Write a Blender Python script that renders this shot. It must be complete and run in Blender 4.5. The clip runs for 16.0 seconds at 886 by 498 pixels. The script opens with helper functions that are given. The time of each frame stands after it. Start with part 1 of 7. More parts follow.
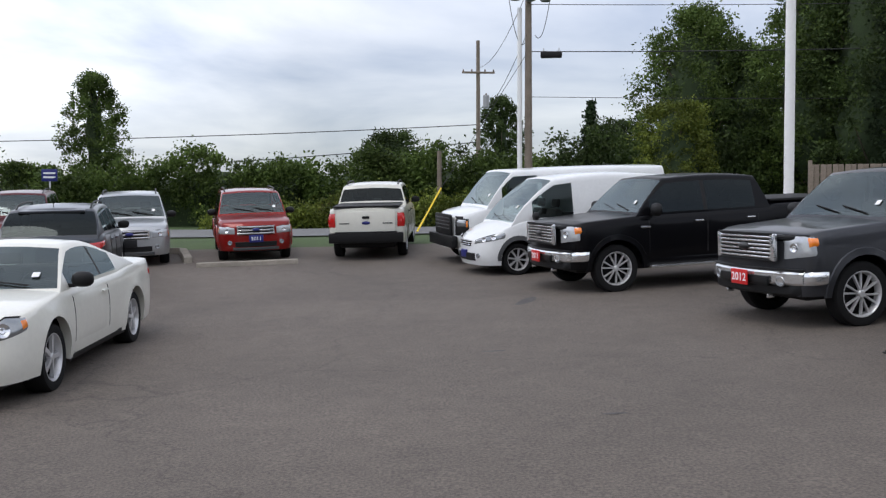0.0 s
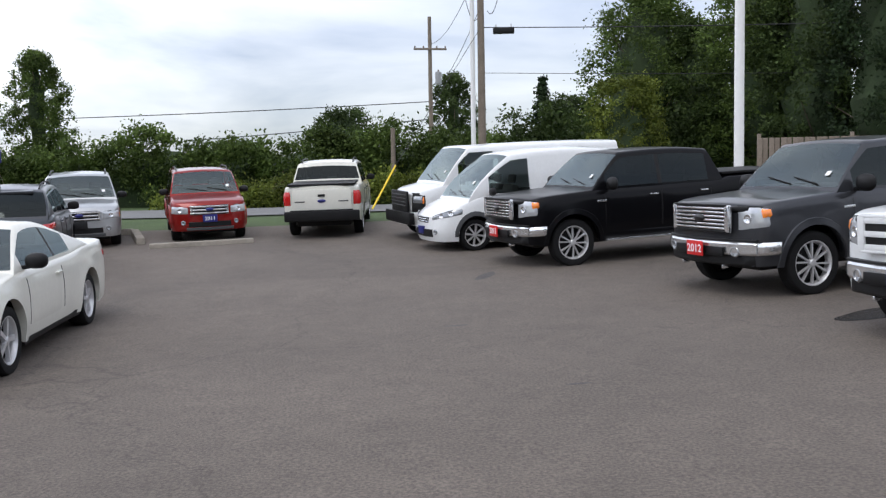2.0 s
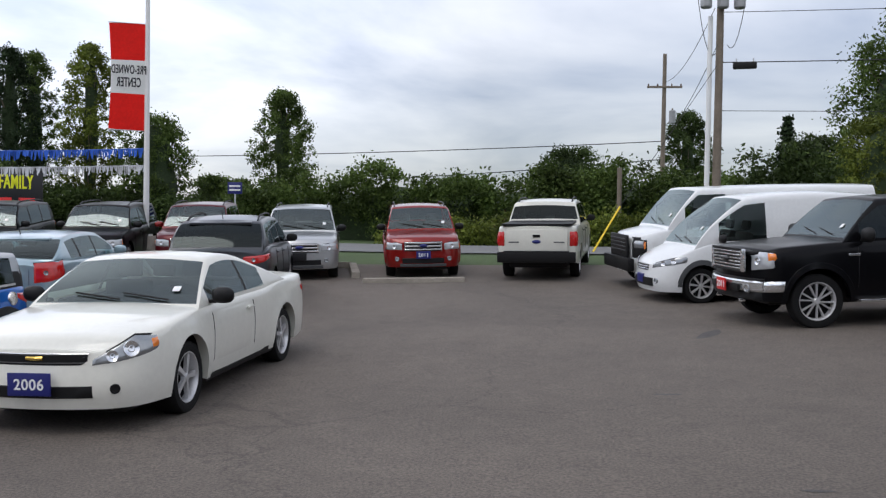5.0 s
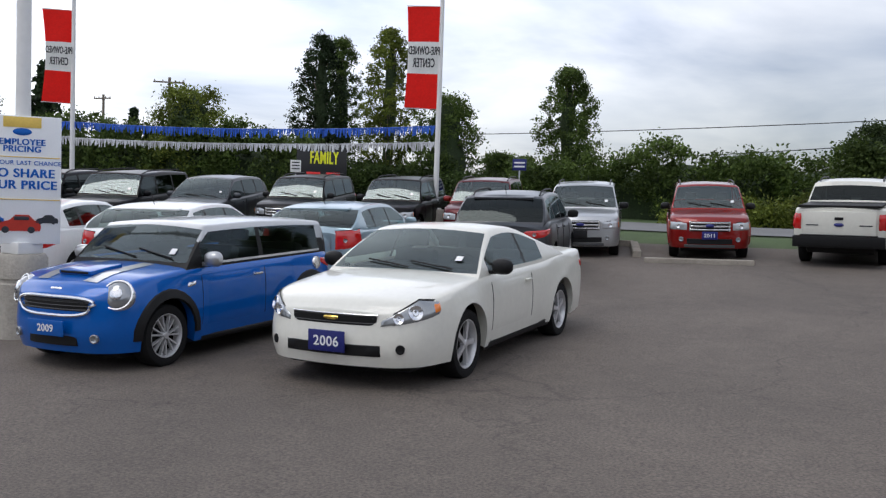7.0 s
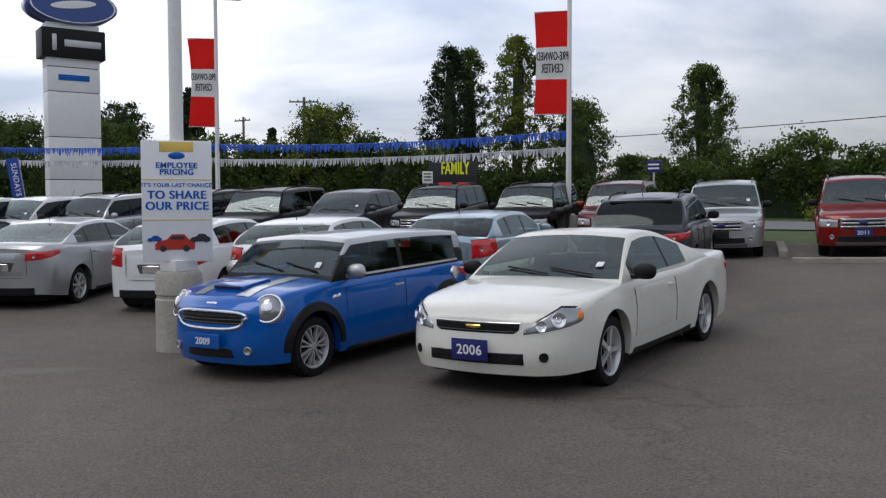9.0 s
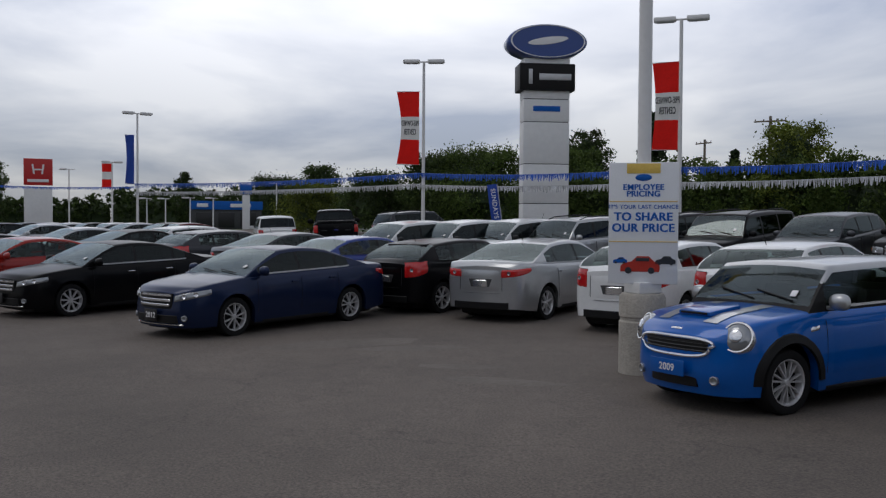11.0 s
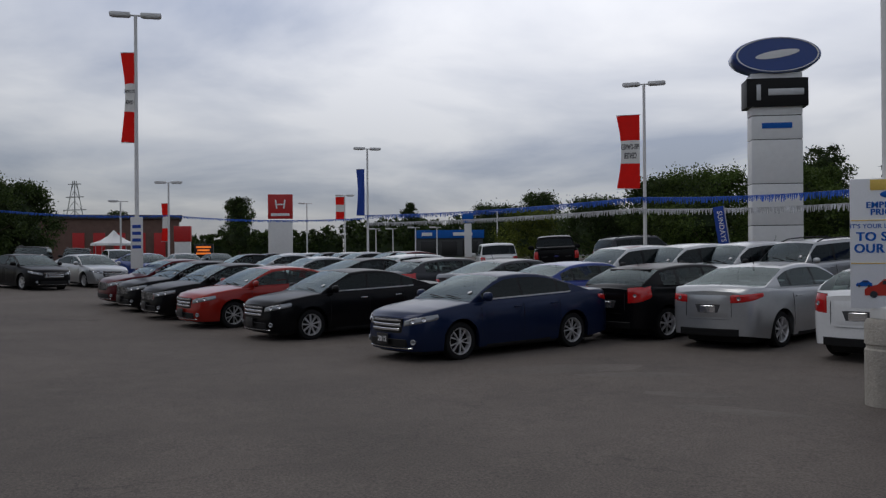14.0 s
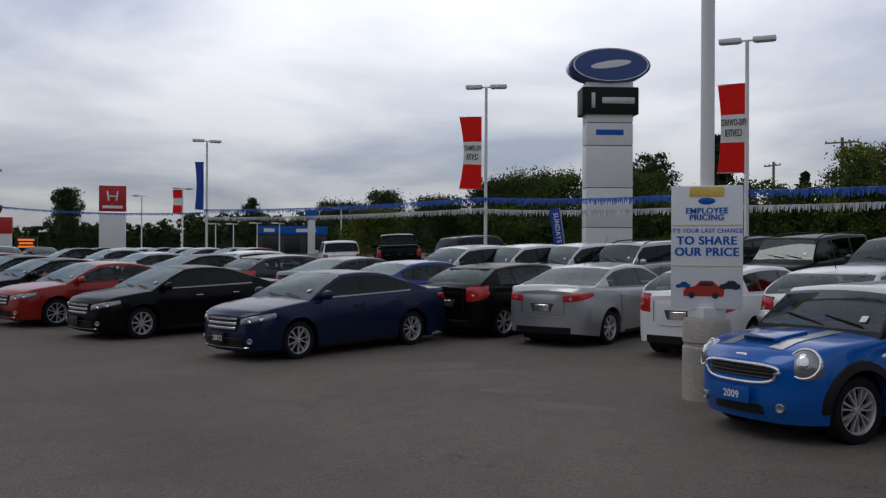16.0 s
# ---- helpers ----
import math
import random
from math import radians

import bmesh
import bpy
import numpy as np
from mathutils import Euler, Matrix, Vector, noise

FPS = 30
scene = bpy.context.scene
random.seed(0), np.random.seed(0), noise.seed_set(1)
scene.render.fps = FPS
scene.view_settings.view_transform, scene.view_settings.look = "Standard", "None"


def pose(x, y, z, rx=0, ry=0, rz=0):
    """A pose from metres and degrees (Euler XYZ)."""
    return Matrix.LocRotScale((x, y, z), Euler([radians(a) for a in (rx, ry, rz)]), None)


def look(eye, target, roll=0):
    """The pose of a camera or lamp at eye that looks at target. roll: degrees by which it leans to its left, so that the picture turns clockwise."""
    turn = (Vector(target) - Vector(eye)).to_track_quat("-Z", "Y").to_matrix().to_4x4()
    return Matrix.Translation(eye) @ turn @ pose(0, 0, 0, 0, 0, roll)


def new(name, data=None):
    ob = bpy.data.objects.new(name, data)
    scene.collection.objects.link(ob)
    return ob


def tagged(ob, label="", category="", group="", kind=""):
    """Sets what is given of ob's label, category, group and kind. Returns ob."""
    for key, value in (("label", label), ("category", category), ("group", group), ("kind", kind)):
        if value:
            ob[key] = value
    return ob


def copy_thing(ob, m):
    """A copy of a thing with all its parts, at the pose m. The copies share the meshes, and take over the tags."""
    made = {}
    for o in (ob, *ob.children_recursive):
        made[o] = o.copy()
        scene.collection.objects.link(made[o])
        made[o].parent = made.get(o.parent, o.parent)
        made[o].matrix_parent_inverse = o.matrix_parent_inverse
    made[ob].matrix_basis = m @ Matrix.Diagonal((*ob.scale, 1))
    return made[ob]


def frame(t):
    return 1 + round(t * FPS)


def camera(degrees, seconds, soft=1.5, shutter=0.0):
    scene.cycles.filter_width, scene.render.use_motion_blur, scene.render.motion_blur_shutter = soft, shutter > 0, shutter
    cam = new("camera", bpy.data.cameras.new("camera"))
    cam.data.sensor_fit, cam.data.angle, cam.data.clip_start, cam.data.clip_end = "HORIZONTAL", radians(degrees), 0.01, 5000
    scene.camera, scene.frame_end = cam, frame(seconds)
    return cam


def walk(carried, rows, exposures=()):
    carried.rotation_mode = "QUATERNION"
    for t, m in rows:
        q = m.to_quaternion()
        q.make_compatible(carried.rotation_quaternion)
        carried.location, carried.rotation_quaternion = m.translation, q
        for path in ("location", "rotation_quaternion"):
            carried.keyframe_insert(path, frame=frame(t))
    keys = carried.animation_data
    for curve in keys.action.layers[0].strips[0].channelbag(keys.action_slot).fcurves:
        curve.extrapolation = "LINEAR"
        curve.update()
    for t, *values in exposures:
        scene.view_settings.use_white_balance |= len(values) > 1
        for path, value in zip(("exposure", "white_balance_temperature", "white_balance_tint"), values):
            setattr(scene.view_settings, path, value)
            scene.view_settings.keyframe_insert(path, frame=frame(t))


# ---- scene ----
cam = camera(52.79, 16.0, soft=1.3)
# seconds, eye, yaw, pitch, roll
ROWS = [
    (0.0, 0.047, -0.006, 1.712, 0.16, -2.51, -0.26),
    (0.5, -0.051, -0.072, 1.722, -1.88, -2.10, -0.04),
    (1.0, 0.019, -0.044, 1.689, -2.89, -2.68, -0.09),
    (1.5, -0.042, -0.032, 1.698, -3.21, -3.50, -0.32),
    (2.0, -0.041, -0.010, 1.686, -2.83, -3.96, -0.96),
    (2.5, 0.011, 0.122, 1.701, -1.00, -4.05, -0.10),
    (3.0, 0.176, 0.253, 1.631, 2.30, -3.07, 1.11),
    (3.5, 0.216, 0.407, 1.670, 3.36, -6.63, 0.18),
    (4.0, 0.153, 0.604, 1.690, 1.79, -5.57, 0.97),
    (4.5, 0.154, 0.765, 1.688, 3.46, -5.04, 1.23),
    (5.0, 0.171, 1.064, 1.725, 11.66, -1.46, 0.95),
    (5.2, 0.373, 1.089, 1.713, 16.81, -0.65, 1.88),
    (7.3, 0.130, 1.144, 1.683, 30.34, -4.00, 1.78),
    (7.5, 0.110, 1.147, 1.679, 30.86, -4.42, 1.47),
    (8.0, 0.132, 1.143, 1.663, 31.33, -3.47, 0.83),
    (8.2, 0.125, 1.149, 1.680, 31.94, -3.56, 0.45),
    (10.3, 0.080, 1.013, 1.685, 54.46, 0.37, 0.42),
    (10.5, 0.053, 1.022, 1.666, 57.34, 0.65, 0.34),
    (11.0, -0.171, 1.189, 1.662, 66.70, -1.50, 0.39),
    (11.5, -0.180, 1.186, 1.648, 71.92, -2.32, 0.85),
    (12.0, -0.225, 1.187, 1.655, 76.08, -2.72, 1.43),
    (12.5, -0.179, 1.164, 1.672, 78.71, -2.73, -0.18),
    (13.0, -0.200, 1.160, 1.674, 79.58, -3.23, 0.22),
    (13.5, -0.159, 1.168, 1.661, 80.82, -0.37, -1.07),
    (14.0, -0.079, 1.132, 1.647, 80.74, 0.22, -0.47),
    (14.5, -0.091, 1.146, 1.665, 80.22, -1.02, -0.63),
    (15.0, -0.194, 1.232, 1.648, 79.07, -1.55, 0.23),
    (15.5, -0.215, 1.253, 1.655, 76.70, -1.50, 0.03),
    (16.0, -0.112, 1.204, 1.663, 70.77, 0.04, 0.30),
]


def view(x, y, z, yaw, pitch, roll):
    a, b = radians(yaw), radians(pitch)
    return look((x, y, z), (x - math.sin(a) * math.cos(b), y + math.cos(a) * math.cos(b), z + math.sin(b)), roll)


EXPOSURES = [(0, 0.25), (1, 0.35), (2, 0.5), (3, 0.62), (3.5, 0.73), (4.2, 0.76), (4.6, 0.72), (5.0, 0.14), (8.2, 0.1), (10.3, -0.92), (12, -0.68), (13.4, -0.84), (13.9, -1.1), (14.4, -0.98), (15, -0.82), (16, -0.93)]
SKY_CLOUD = 1.0
SUN_POWER = 0.6
walk(cam, [(r[0], view(*r[1:])) for r in ROWS], EXPOSURES)

# ---- world and sun: a bright overcast sky ----
world = bpy.data.worlds.new("overcast_sky")
scene.world = world
world.use_nodes = True
nt = world.node_tree
for n in list(nt.nodes):
    nt.nodes.remove(n)


def wnode(kind, **inputs):
    n = nt.nodes.new(kind)
    for k, v in inputs.items():
        n.inputs[k].default_value = v
    return n


w_out = wnode("ShaderNodeOutputWorld")
w_coord = wnode("ShaderNodeTexCoord")
w_sep = wnode("ShaderNodeSeparateXYZ")
nt.links.new(w_coord.outputs["Generated"], w_sep.inputs[0])
w_low = nt.nodes.new("ShaderNodeMath")
w_low.operation = "ADD"
w_low.inputs[1].default_value = 0.16
nt.links.new(w_sep.outputs["Z"], w_low.inputs[0])
w_max = nt.nodes.new("ShaderNodeMath")
w_max.operation = "MAXIMUM"
w_max.inputs[1].default_value = 0.08
nt.links.new(w_low.outputs[0], w_max.inputs[0])
w_comb = wnode("ShaderNodeCombineXYZ")
for axis in ("X", "Y"):
    d = nt.nodes.new("ShaderNodeMath")
    d.operation = "DIVIDE"
    nt.links.new(w_sep.outputs[axis], d.inputs[0])
    nt.links.new(w_max.outputs[0], d.inputs[1])
    nt.links.new(d.outputs[0], w_comb.inputs[axis])
w_noise = wnode("ShaderNodeTexNoise", Scale=0.75, Detail=7.0, Roughness=0.52, Distortion=0.35)
nt.links.new(w_comb.outputs[0], w_noise.inputs["Vector"])
w_ramp = nt.nodes.new("ShaderNodeValToRGB")
w_ramp.color_ramp.elements[0].position = 0.36
w_ramp.color_ramp.elements[0].color = (0.41, 0.45, 0.565, 1)
w_ramp.color_ramp.elements[1].position = 0.62
w_ramp.color_ramp.elements[1].color = (0.865, 0.87, 0.915, 1)
nt.links.new(w_noise.outputs["Fac"], w_ramp.inputs[0])
w_grad = nt.nodes.new("ShaderNodeMapRange")
w_grad.inputs["From Min"].default_value = 0.0
w_grad.inputs["From Max"].default_value = 0.30
w_grad.inputs["To Min"].default_value = 0.46
w_grad.inputs["To Max"].default_value = 1.48
nt.links.new(w_sep.outputs["Z"], w_grad.inputs["Value"])
w_dot = nt.nodes.new("ShaderNodeVectorMath")
w_dot.operation = "DOT_PRODUCT"
w_dot.inputs[1].default_value = (-0.94, 0.34, 0.0)
nt.links.new(w_coord.outputs["Generated"], w_dot.inputs[0])
w_side = nt.nodes.new("ShaderNodeMapRange")
for key, val in (("From Min", 0.48), ("From Max", 1.0), ("To Min", 0.74), ("To Max", 1.70)):
    w_side.inputs[key].default_value = val
nt.links.new(w_dot.outputs["Value"], w_side.inputs["Value"])
w_both = nt.nodes.new("ShaderNodeMath")
w_both.operation = "MULTIPLY"
nt.links.new(w_grad.outputs[0], w_both.inputs[0])
nt.links.new(w_side.outputs[0], w_both.inputs[1])
w_bg = wnode("ShaderNodeBackground", Strength=SKY_CLOUD)
w_scale = nt.nodes.new("ShaderNodeVectorMath")
w_scale.operation = "SCALE"
nt.links.new(w_ramp.outputs[0], w_scale.inputs[0])
nt.links.new(w_both.outputs[0], w_scale.inputs["Scale"])
nt.links.new(w_scale.outputs[0], w_bg.inputs["Color"])
w_sky = nt.nodes.new("ShaderNodeTexSky")
w_sky.sky_type = "NISHITA"
w_sky.sun_disc = False
w_sky.sun_elevation = radians(48)
w_sky.sun_rotation = radians(200)
w_bg2 = wnode("ShaderNodeBackground", Strength=0.03)
nt.links.new(w_sky.outputs[0], w_bg2.inputs["Color"])
w_add = nt.nodes.new("ShaderNodeAddShader")
nt.links.new(w_bg.outputs[0], w_add.inputs[0])
nt.links.new(w_bg2.outputs[0], w_add.inputs[1])
nt.links.new(w_add.outputs[0], w_out.inputs["Surface"])

sun = new("sun", bpy.data.lights.new("sun", "SUN"))
sun.data.energy = SUN_POWER
sun.data.angle = radians(25)
sun.data.color = (1.0, 0.97, 0.93)
sun.matrix_world = look((0, 0, 40), (12, 18, 0))

# ---- materials ----


def material(name, color, rough=0.6, metal=0.0, var=0.12, scale=6.0, bump=0.0, bscale=60.0, coat=0.0, spec=0.5, emit=0.0, per_object=0.0):
    m = bpy.data.materials.new(name)
    m.use_nodes = True
    t = m.node_tree
    b = t.nodes["Principled BSDF"]
    b.inputs["Roughness"].default_value = rough
    b.inputs["Metallic"].default_value = metal
    b.inputs["Coat Weight"].default_value = coat
    b.inputs["Coat Roughness"].default_value = 0.04
    b.inputs["Specular IOR Level"].default_value = spec
    c = t.nodes.new("ShaderNodeTexCoord")
    n1 = t.nodes.new("ShaderNodeTexNoise")
    n1.inputs["Scale"].default_value = scale
    n1.inputs["Detail"].default_value = 6
    n2 = t.nodes.new("ShaderNodeTexNoise")
    n2.inputs["Scale"].default_value = scale * 9
    n2.inputs["Detail"].default_value = 3
    t.links.new(c.outputs["Object"], n1.inputs["Vector"])
    t.links.new(c.outputs["Object"], n2.inputs["Vector"])
    mx = t.nodes.new("ShaderNodeMath")
    mx.operation = "ADD"
    t.links.new(n1.outputs["Fac"], mx.inputs[0])
    t.links.new(n2.outputs["Fac"], mx.inputs[1])
    r = t.nodes.new("ShaderNodeMapRange")
    r.inputs["From Min"].default_value = 0.6
    r.inputs["From Max"].default_value = 1.4
    r.inputs["To Min"].default_value = 1 - var
    r.inputs["To Max"].default_value = 1 + var
    t.links.new(mx.outputs[0], r.inputs["Value"])
    fac = r.outputs[0]
    if per_object:
        o = t.nodes.new("ShaderNodeObjectInfo")
        r2 = t.nodes.new("ShaderNodeMapRange")
        r2.inputs["To Min"].default_value = 1 - per_object
        r2.inputs["To Max"].default_value = 1 + per_object
        t.links.new(o.outputs["Random"], r2.inputs["Value"])
        m2 = t.nodes.new("ShaderNodeMath")
        m2.operation = "MULTIPLY"
        t.links.new(fac, m2.inputs[0])
        t.links.new(r2.outputs[0], m2.inputs[1])
        fac = m2.outputs[0]
    s = t.nodes.new("ShaderNodeVectorMath")
    s.operation = "SCALE"
    s.inputs[0].default_value = color
    t.links.new(fac, s.inputs["Scale"])
    t.links.new(s.outputs[0], b.inputs["Base Color"])
    if emit:
        b.inputs["Emission Color"].default_value = (*color, 1)
        b.inputs["Emission Strength"].default_value = emit
    if bump:
        nb = t.nodes.new("ShaderNodeTexNoise")
        nb.inputs["Scale"].default_value = bscale
        nb.inputs["Detail"].default_value = 4
        t.links.new(c.outputs["Object"], nb.inputs["Vector"])
        bp = t.nodes.new("ShaderNodeBump")
        bp.inputs["Strength"].default_value = bump
        bp.inputs["Distance"].default_value = 0.02
        t.links.new(nb.outputs["Fac"], bp.inputs["Height"])
        t.links.new(bp.outputs[0], b.inputs["Normal"])
    return m


def window_glass(name, tint, ior=1.5):
    m = bpy.data.materials.new(name)
    m.use_nodes = True
    t = m.node_tree
    t.nodes.remove(t.nodes["Principled BSDF"])
    out = t.nodes["Material Output"]
    tr = t.nodes.new("ShaderNodeBsdfTransparent")
    tr.inputs["Color"].default_value = (*tint, 1)
    gl = t.nodes.new("ShaderNodeBsdfGlossy")
    gl.inputs["Roughness"].default_value = 0.03
    gl.inputs["Color"].default_value = (0.76, 0.87, 0.88, 1)
    fr = t.nodes.new("ShaderNodeFresnel")
    fr.inputs["IOR"].default_value = ior
    mix = t.nodes.new("ShaderNodeMixShader")
    t.links.new(fr.outputs[0], mix.inputs[0])
    t.links.new(tr.outputs[0], mix.inputs[1])
    t.links.new(gl.outputs[0], mix.inputs[2])
    t.links.new(mix.outputs[0], out.inputs["Surface"])
    return m


def leaf_material(name, color, var=0.30):
    m = bpy.data.materials.new(name)
    m.use_nodes = True
    t = m.node_tree
    b = t.nodes["Principled BSDF"]
    b.inputs["Roughness"].default_value = 0.65
    b.inputs["Specular IOR Level"].default_value = 0.2
    gi = t.nodes.new("ShaderNodeNewGeometry")
    r = t.nodes.new("ShaderNodeValToRGB")
    e = r.color_ramp.elements
    e[0].color = (color[0] * (1 - var), color[1] * (1 - var), color[2] * (1 - var), 1)
    e[1].color = (color[0] * (1 + var) * 1.15, color[1] * (1 + var), color[2] * (1 + var * 0.5), 1)
    t.links.new(gi.outputs["Random Per Island"], r.inputs[0])
    where = t.nodes.new("ShaderNodeTexCoord")
    clump = t.nodes.new("ShaderNodeTexNoise")
    clump.inputs["Scale"].default_value = 0.55
    clump.inputs["Detail"].default_value = 3
    t.links.new(where.outputs["Object"], clump.inputs["Vector"])
    tone = t.nodes.new("ShaderNodeMapRange")
    for key, val in (("From Min", 0.36), ("From Max", 0.64), ("To Min", 0.55), ("To Max", 1.40)):
        tone.inputs[key].default_value = val
    t.links.new(clump.outputs["Fac"], tone.inputs["Value"])
    mul = t.nodes.new("ShaderNodeVectorMath")
    mul.operation = "SCALE"
    t.links.new(r.outputs[0], mul.inputs[0])
    t.links.new(tone.outputs[0], mul.inputs["Scale"])
    t.links.new(mul.outputs[0], b.inputs["Base Color"])
    trl = t.nodes.new("ShaderNodeBsdfTranslucent")
    t.links.new(mul.outputs[0], trl.inputs["Color"])
    mix = t.nodes.new("ShaderNodeMixShader")
    mix.inputs[0].default_value = 0.25
    t.links.new(b.outputs[0], mix.inputs[1])
    t.links.new(trl.outputs[0], mix.inputs[2])
    t.links.new(mix.outputs[0], t.nodes["Material Output"].inputs["Surface"])
    return m


def paint(name, color, metal=0.0, rough=0.28):
    return material(name, color, rough, metal, 0.05, 2.0, 0.0, coat=0.8 if max(color) > 0.1 else (0.4 if max(color) > 0.02 else 0.16), spec=0.08)


M_RUBBER = material("tyre_rubber", (0.010, 0.010, 0.0105), 0.8, spec=0.2, bump=0.2, bscale=90)
M_ALLOY = material("wheel_alloy", (0.62, 0.62, 0.63), 0.30, 0.45, 0.10)
M_ALLOYD = material("wheel_alloy_dark", (0.40, 0.405, 0.41), 0.25, 0.85, 0.08)
M_CHROME = material("chrome", (0.82, 0.83, 0.84), 0.16, 0.88, 0.06)
M_BLACK = material("black_plastic", (0.008, 0.008, 0.0085), 0.5, spec=0.25, var=0.2, bump=0.1, bscale=200)
M_SEAM = material("panel_gap", (0.05, 0.05, 0.052), 0.9, spec=0.1)
M_TRIM = material("grey_plastic_trim", (0.05, 0.052, 0.055), 0.55, var=0.15)
M_INT = material("cabin_lining", (0.012, 0.012, 0.013), 0.8, var=0.2)
M_SEAT = material("seat_fabric", (0.03, 0.028, 0.027), 0.9, var=0.2, bump=0.2)
M_GLASS = window_glass("window_glass", (0.55, 0.62, 0.6))
M_SCREEN = window_glass("windscreen_glass", (0.5, 0.58, 0.56), 2.0)
M_PRIV = window_glass("privacy_glass", (0.05, 0.055, 0.06), 1.42)
M_LENS = material("headlamp_lens", (0.30, 0.315, 0.33), 0.14, 0.55, 0.10, 14, coat=1.0)
M_CLEAR = material("clear_lamp_lens", (0.50, 0.52, 0.54), 0.16, 0.4, 0.12, 14, coat=1.0)
M_BOWL = material("lamp_bowl", (0.75, 0.76, 0.78), 0.12, 0.9, 0.08)
M_AMBER = material("amber_lens", (0.85, 0.22, 0.02), 0.12, coat=1.0)
M_RED = material("red_lens", (0.55, 0.012, 0.012), 0.12, 0.0, 0.2, 25, coat=1.0)
M_WHITE = material("white_paint", (0.78, 0.78, 0.77), 0.45, var=0.05, scale=1.5)
M_STEEL = material("galvanised_steel", (0.5, 0.51, 0.52), 0.4, 0.7, 0.1)
M_CONC = material("concrete", (0.42, 0.39, 0.34), 0.9, var=0.22, scale=3, bump=0.5, bscale=40)
M_WOOD = material("weathered_wood", (0.20, 0.165, 0.13), 0.85, var=0.3, scale=3, bump=0.4, bscale=30)
M_PLATEB = material("blue_plate", (0.015, 0.02, 0.16), 0.35, var=0.05)
M_PLATER = material("red_plate", (0.62, 0.02, 0.02), 0.35, var=0.05)
M_PLATEK = material("black_plate", (0.012, 0.012, 0.014), 0.35, var=0.05)
M_TEXT = material("white_lettering", (0.85, 0.85, 0.85), 0.5, var=0.03)
M_BARK = material("bark", (0.12, 0.095, 0.07), 0.95, var=0.35, scale=5, bump=0.6, bscale=20)
M_LEAF = leaf_material("leaf_green", (0.070, 0.116, 0.029))
M_LEAFD = leaf_material("leaf_dark", (0.044, 0.075, 0.022))
M_LEAFY = leaf_material("leaf_yellow_green", (0.110, 0.150, 0.028))
M_CONIF = leaf_material("conifer_needles", (0.022, 0.042, 0.018))
# dark green that paints the shade inside crowns and hedges
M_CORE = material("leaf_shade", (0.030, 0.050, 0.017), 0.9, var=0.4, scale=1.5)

# ---- building helpers ----


def slope_soft(v, a, r):
    return v if v < a else a + r * (1 - math.exp(-(v - a) / r))


def ground_z(x, y):
    """The lot is a shallow dish that drains towards its middle."""
    y = slope_soft(y, 24, 6) if y > 0 else -slope_soft(-y, 14, 5)
    x = -slope_soft(-x, 26, 10) if x < 0 else slope_soft(x, 10, 4)
    return slope_soft(0.0306 * x - 0.0063 * y + 0.001045 * x * x - 0.000313 * x * y + 0.00146 * y * y, 0.9, 0.35)


def mesh_of(name, verts, faces, mats=(), idx=None, smooth=40):
    me = bpy.data.meshes.new(name)
    me.from_pydata([tuple(v) for v in verts], [], faces)
    for m in mats:
        me.materials.append(m)
    if idx is not None:
        me.polygons.foreach_set("material_index", idx)
    if smooth:
        me.polygons.foreach_set("use_smooth", [True] * len(me.polygons))
        me.set_sharp_from_angle(angle=radians(smooth))
    me.validate()
    me.update()
    return me


def bm_mesh(name, bm, mats, smooth=35):
    me = bpy.data.meshes.new(name)
    bmesh.ops.recalc_face_normals(bm, faces=bm.faces)
    bm.to_mesh(me)
    bm.free()
    for m in (mats if isinstance(mats, (list, tuple)) else [mats]):
        me.materials.append(m)
    if smooth:
        me.polygons.foreach_set("use_smooth", [True] * len(me.polygons))
        me.set_sharp_from_angle(angle=radians(smooth))
    return me


def part(name, me, parent, label="", m=None):
    ob = new(name, me)
    ob.parent = parent
    if m is not None:
        ob.matrix_basis = m
    if label:
        tagged(ob, label)
    return ob


def thing(name, m, label, category, group="", kind="", me=None):
    ob = new(name, me)
    ob.matrix_basis = m
    return tagged(ob, label, category, group, kind)


def box(bm, c, s, bev=0.0, rot=None):
    r = bmesh.ops.create_cube(bm, size=1.0)
    vs = r["verts"]
    bmesh.ops.scale(bm, vec=s, verts=vs)
    if bev:
        es = list({e for v in vs for e in v.link_edges})
        res = bmesh.ops.bevel(bm, geom=es, offset=bev, segments=2, affect="EDGES", profile=0.6)
        vs = list({v for f in res["faces"] for v in f.verts} | {v for v in vs if v.is_valid})
    if rot is not None:
        bmesh.ops.rotate(bm, cent=(0, 0, 0), matrix=Euler([radians(a) for a in rot]).to_matrix(), verts=vs)
    bmesh.ops.translate(bm, vec=c, verts=vs)
    return vs


def box_mesh(name, s, mat, bev=0.0, c=(0, 0, 0), rot=None):
    bm = bmesh.new()
    box(bm, c, s, bev, rot)
    return bm_mesh(name, bm, mat)


def tube(bm, a, b, r1, r2=None, seg=12):
    a, b = Vector(a), Vector(b)
    r2 = r1 if r2 is None else r2
    d = b - a
    r = bmesh.ops.create_cone(bm, cap_ends=True, segments=seg, radius1=r1, radius2=r2, depth=d.length)
    q = d.to_track_quat("Z", "Y").to_matrix().to_4x4()
    bmesh.ops.transform(bm, matrix=Matrix.Translation((a + b) / 2) @ q, verts=r["verts"])
    return r["verts"]


def tube_mesh(name, a, b, r1, mat, r2=None, seg=12):
    bm = bmesh.new()
    tube(bm, a, b, r1, r2, seg)
    return bm_mesh(name, bm, mat)


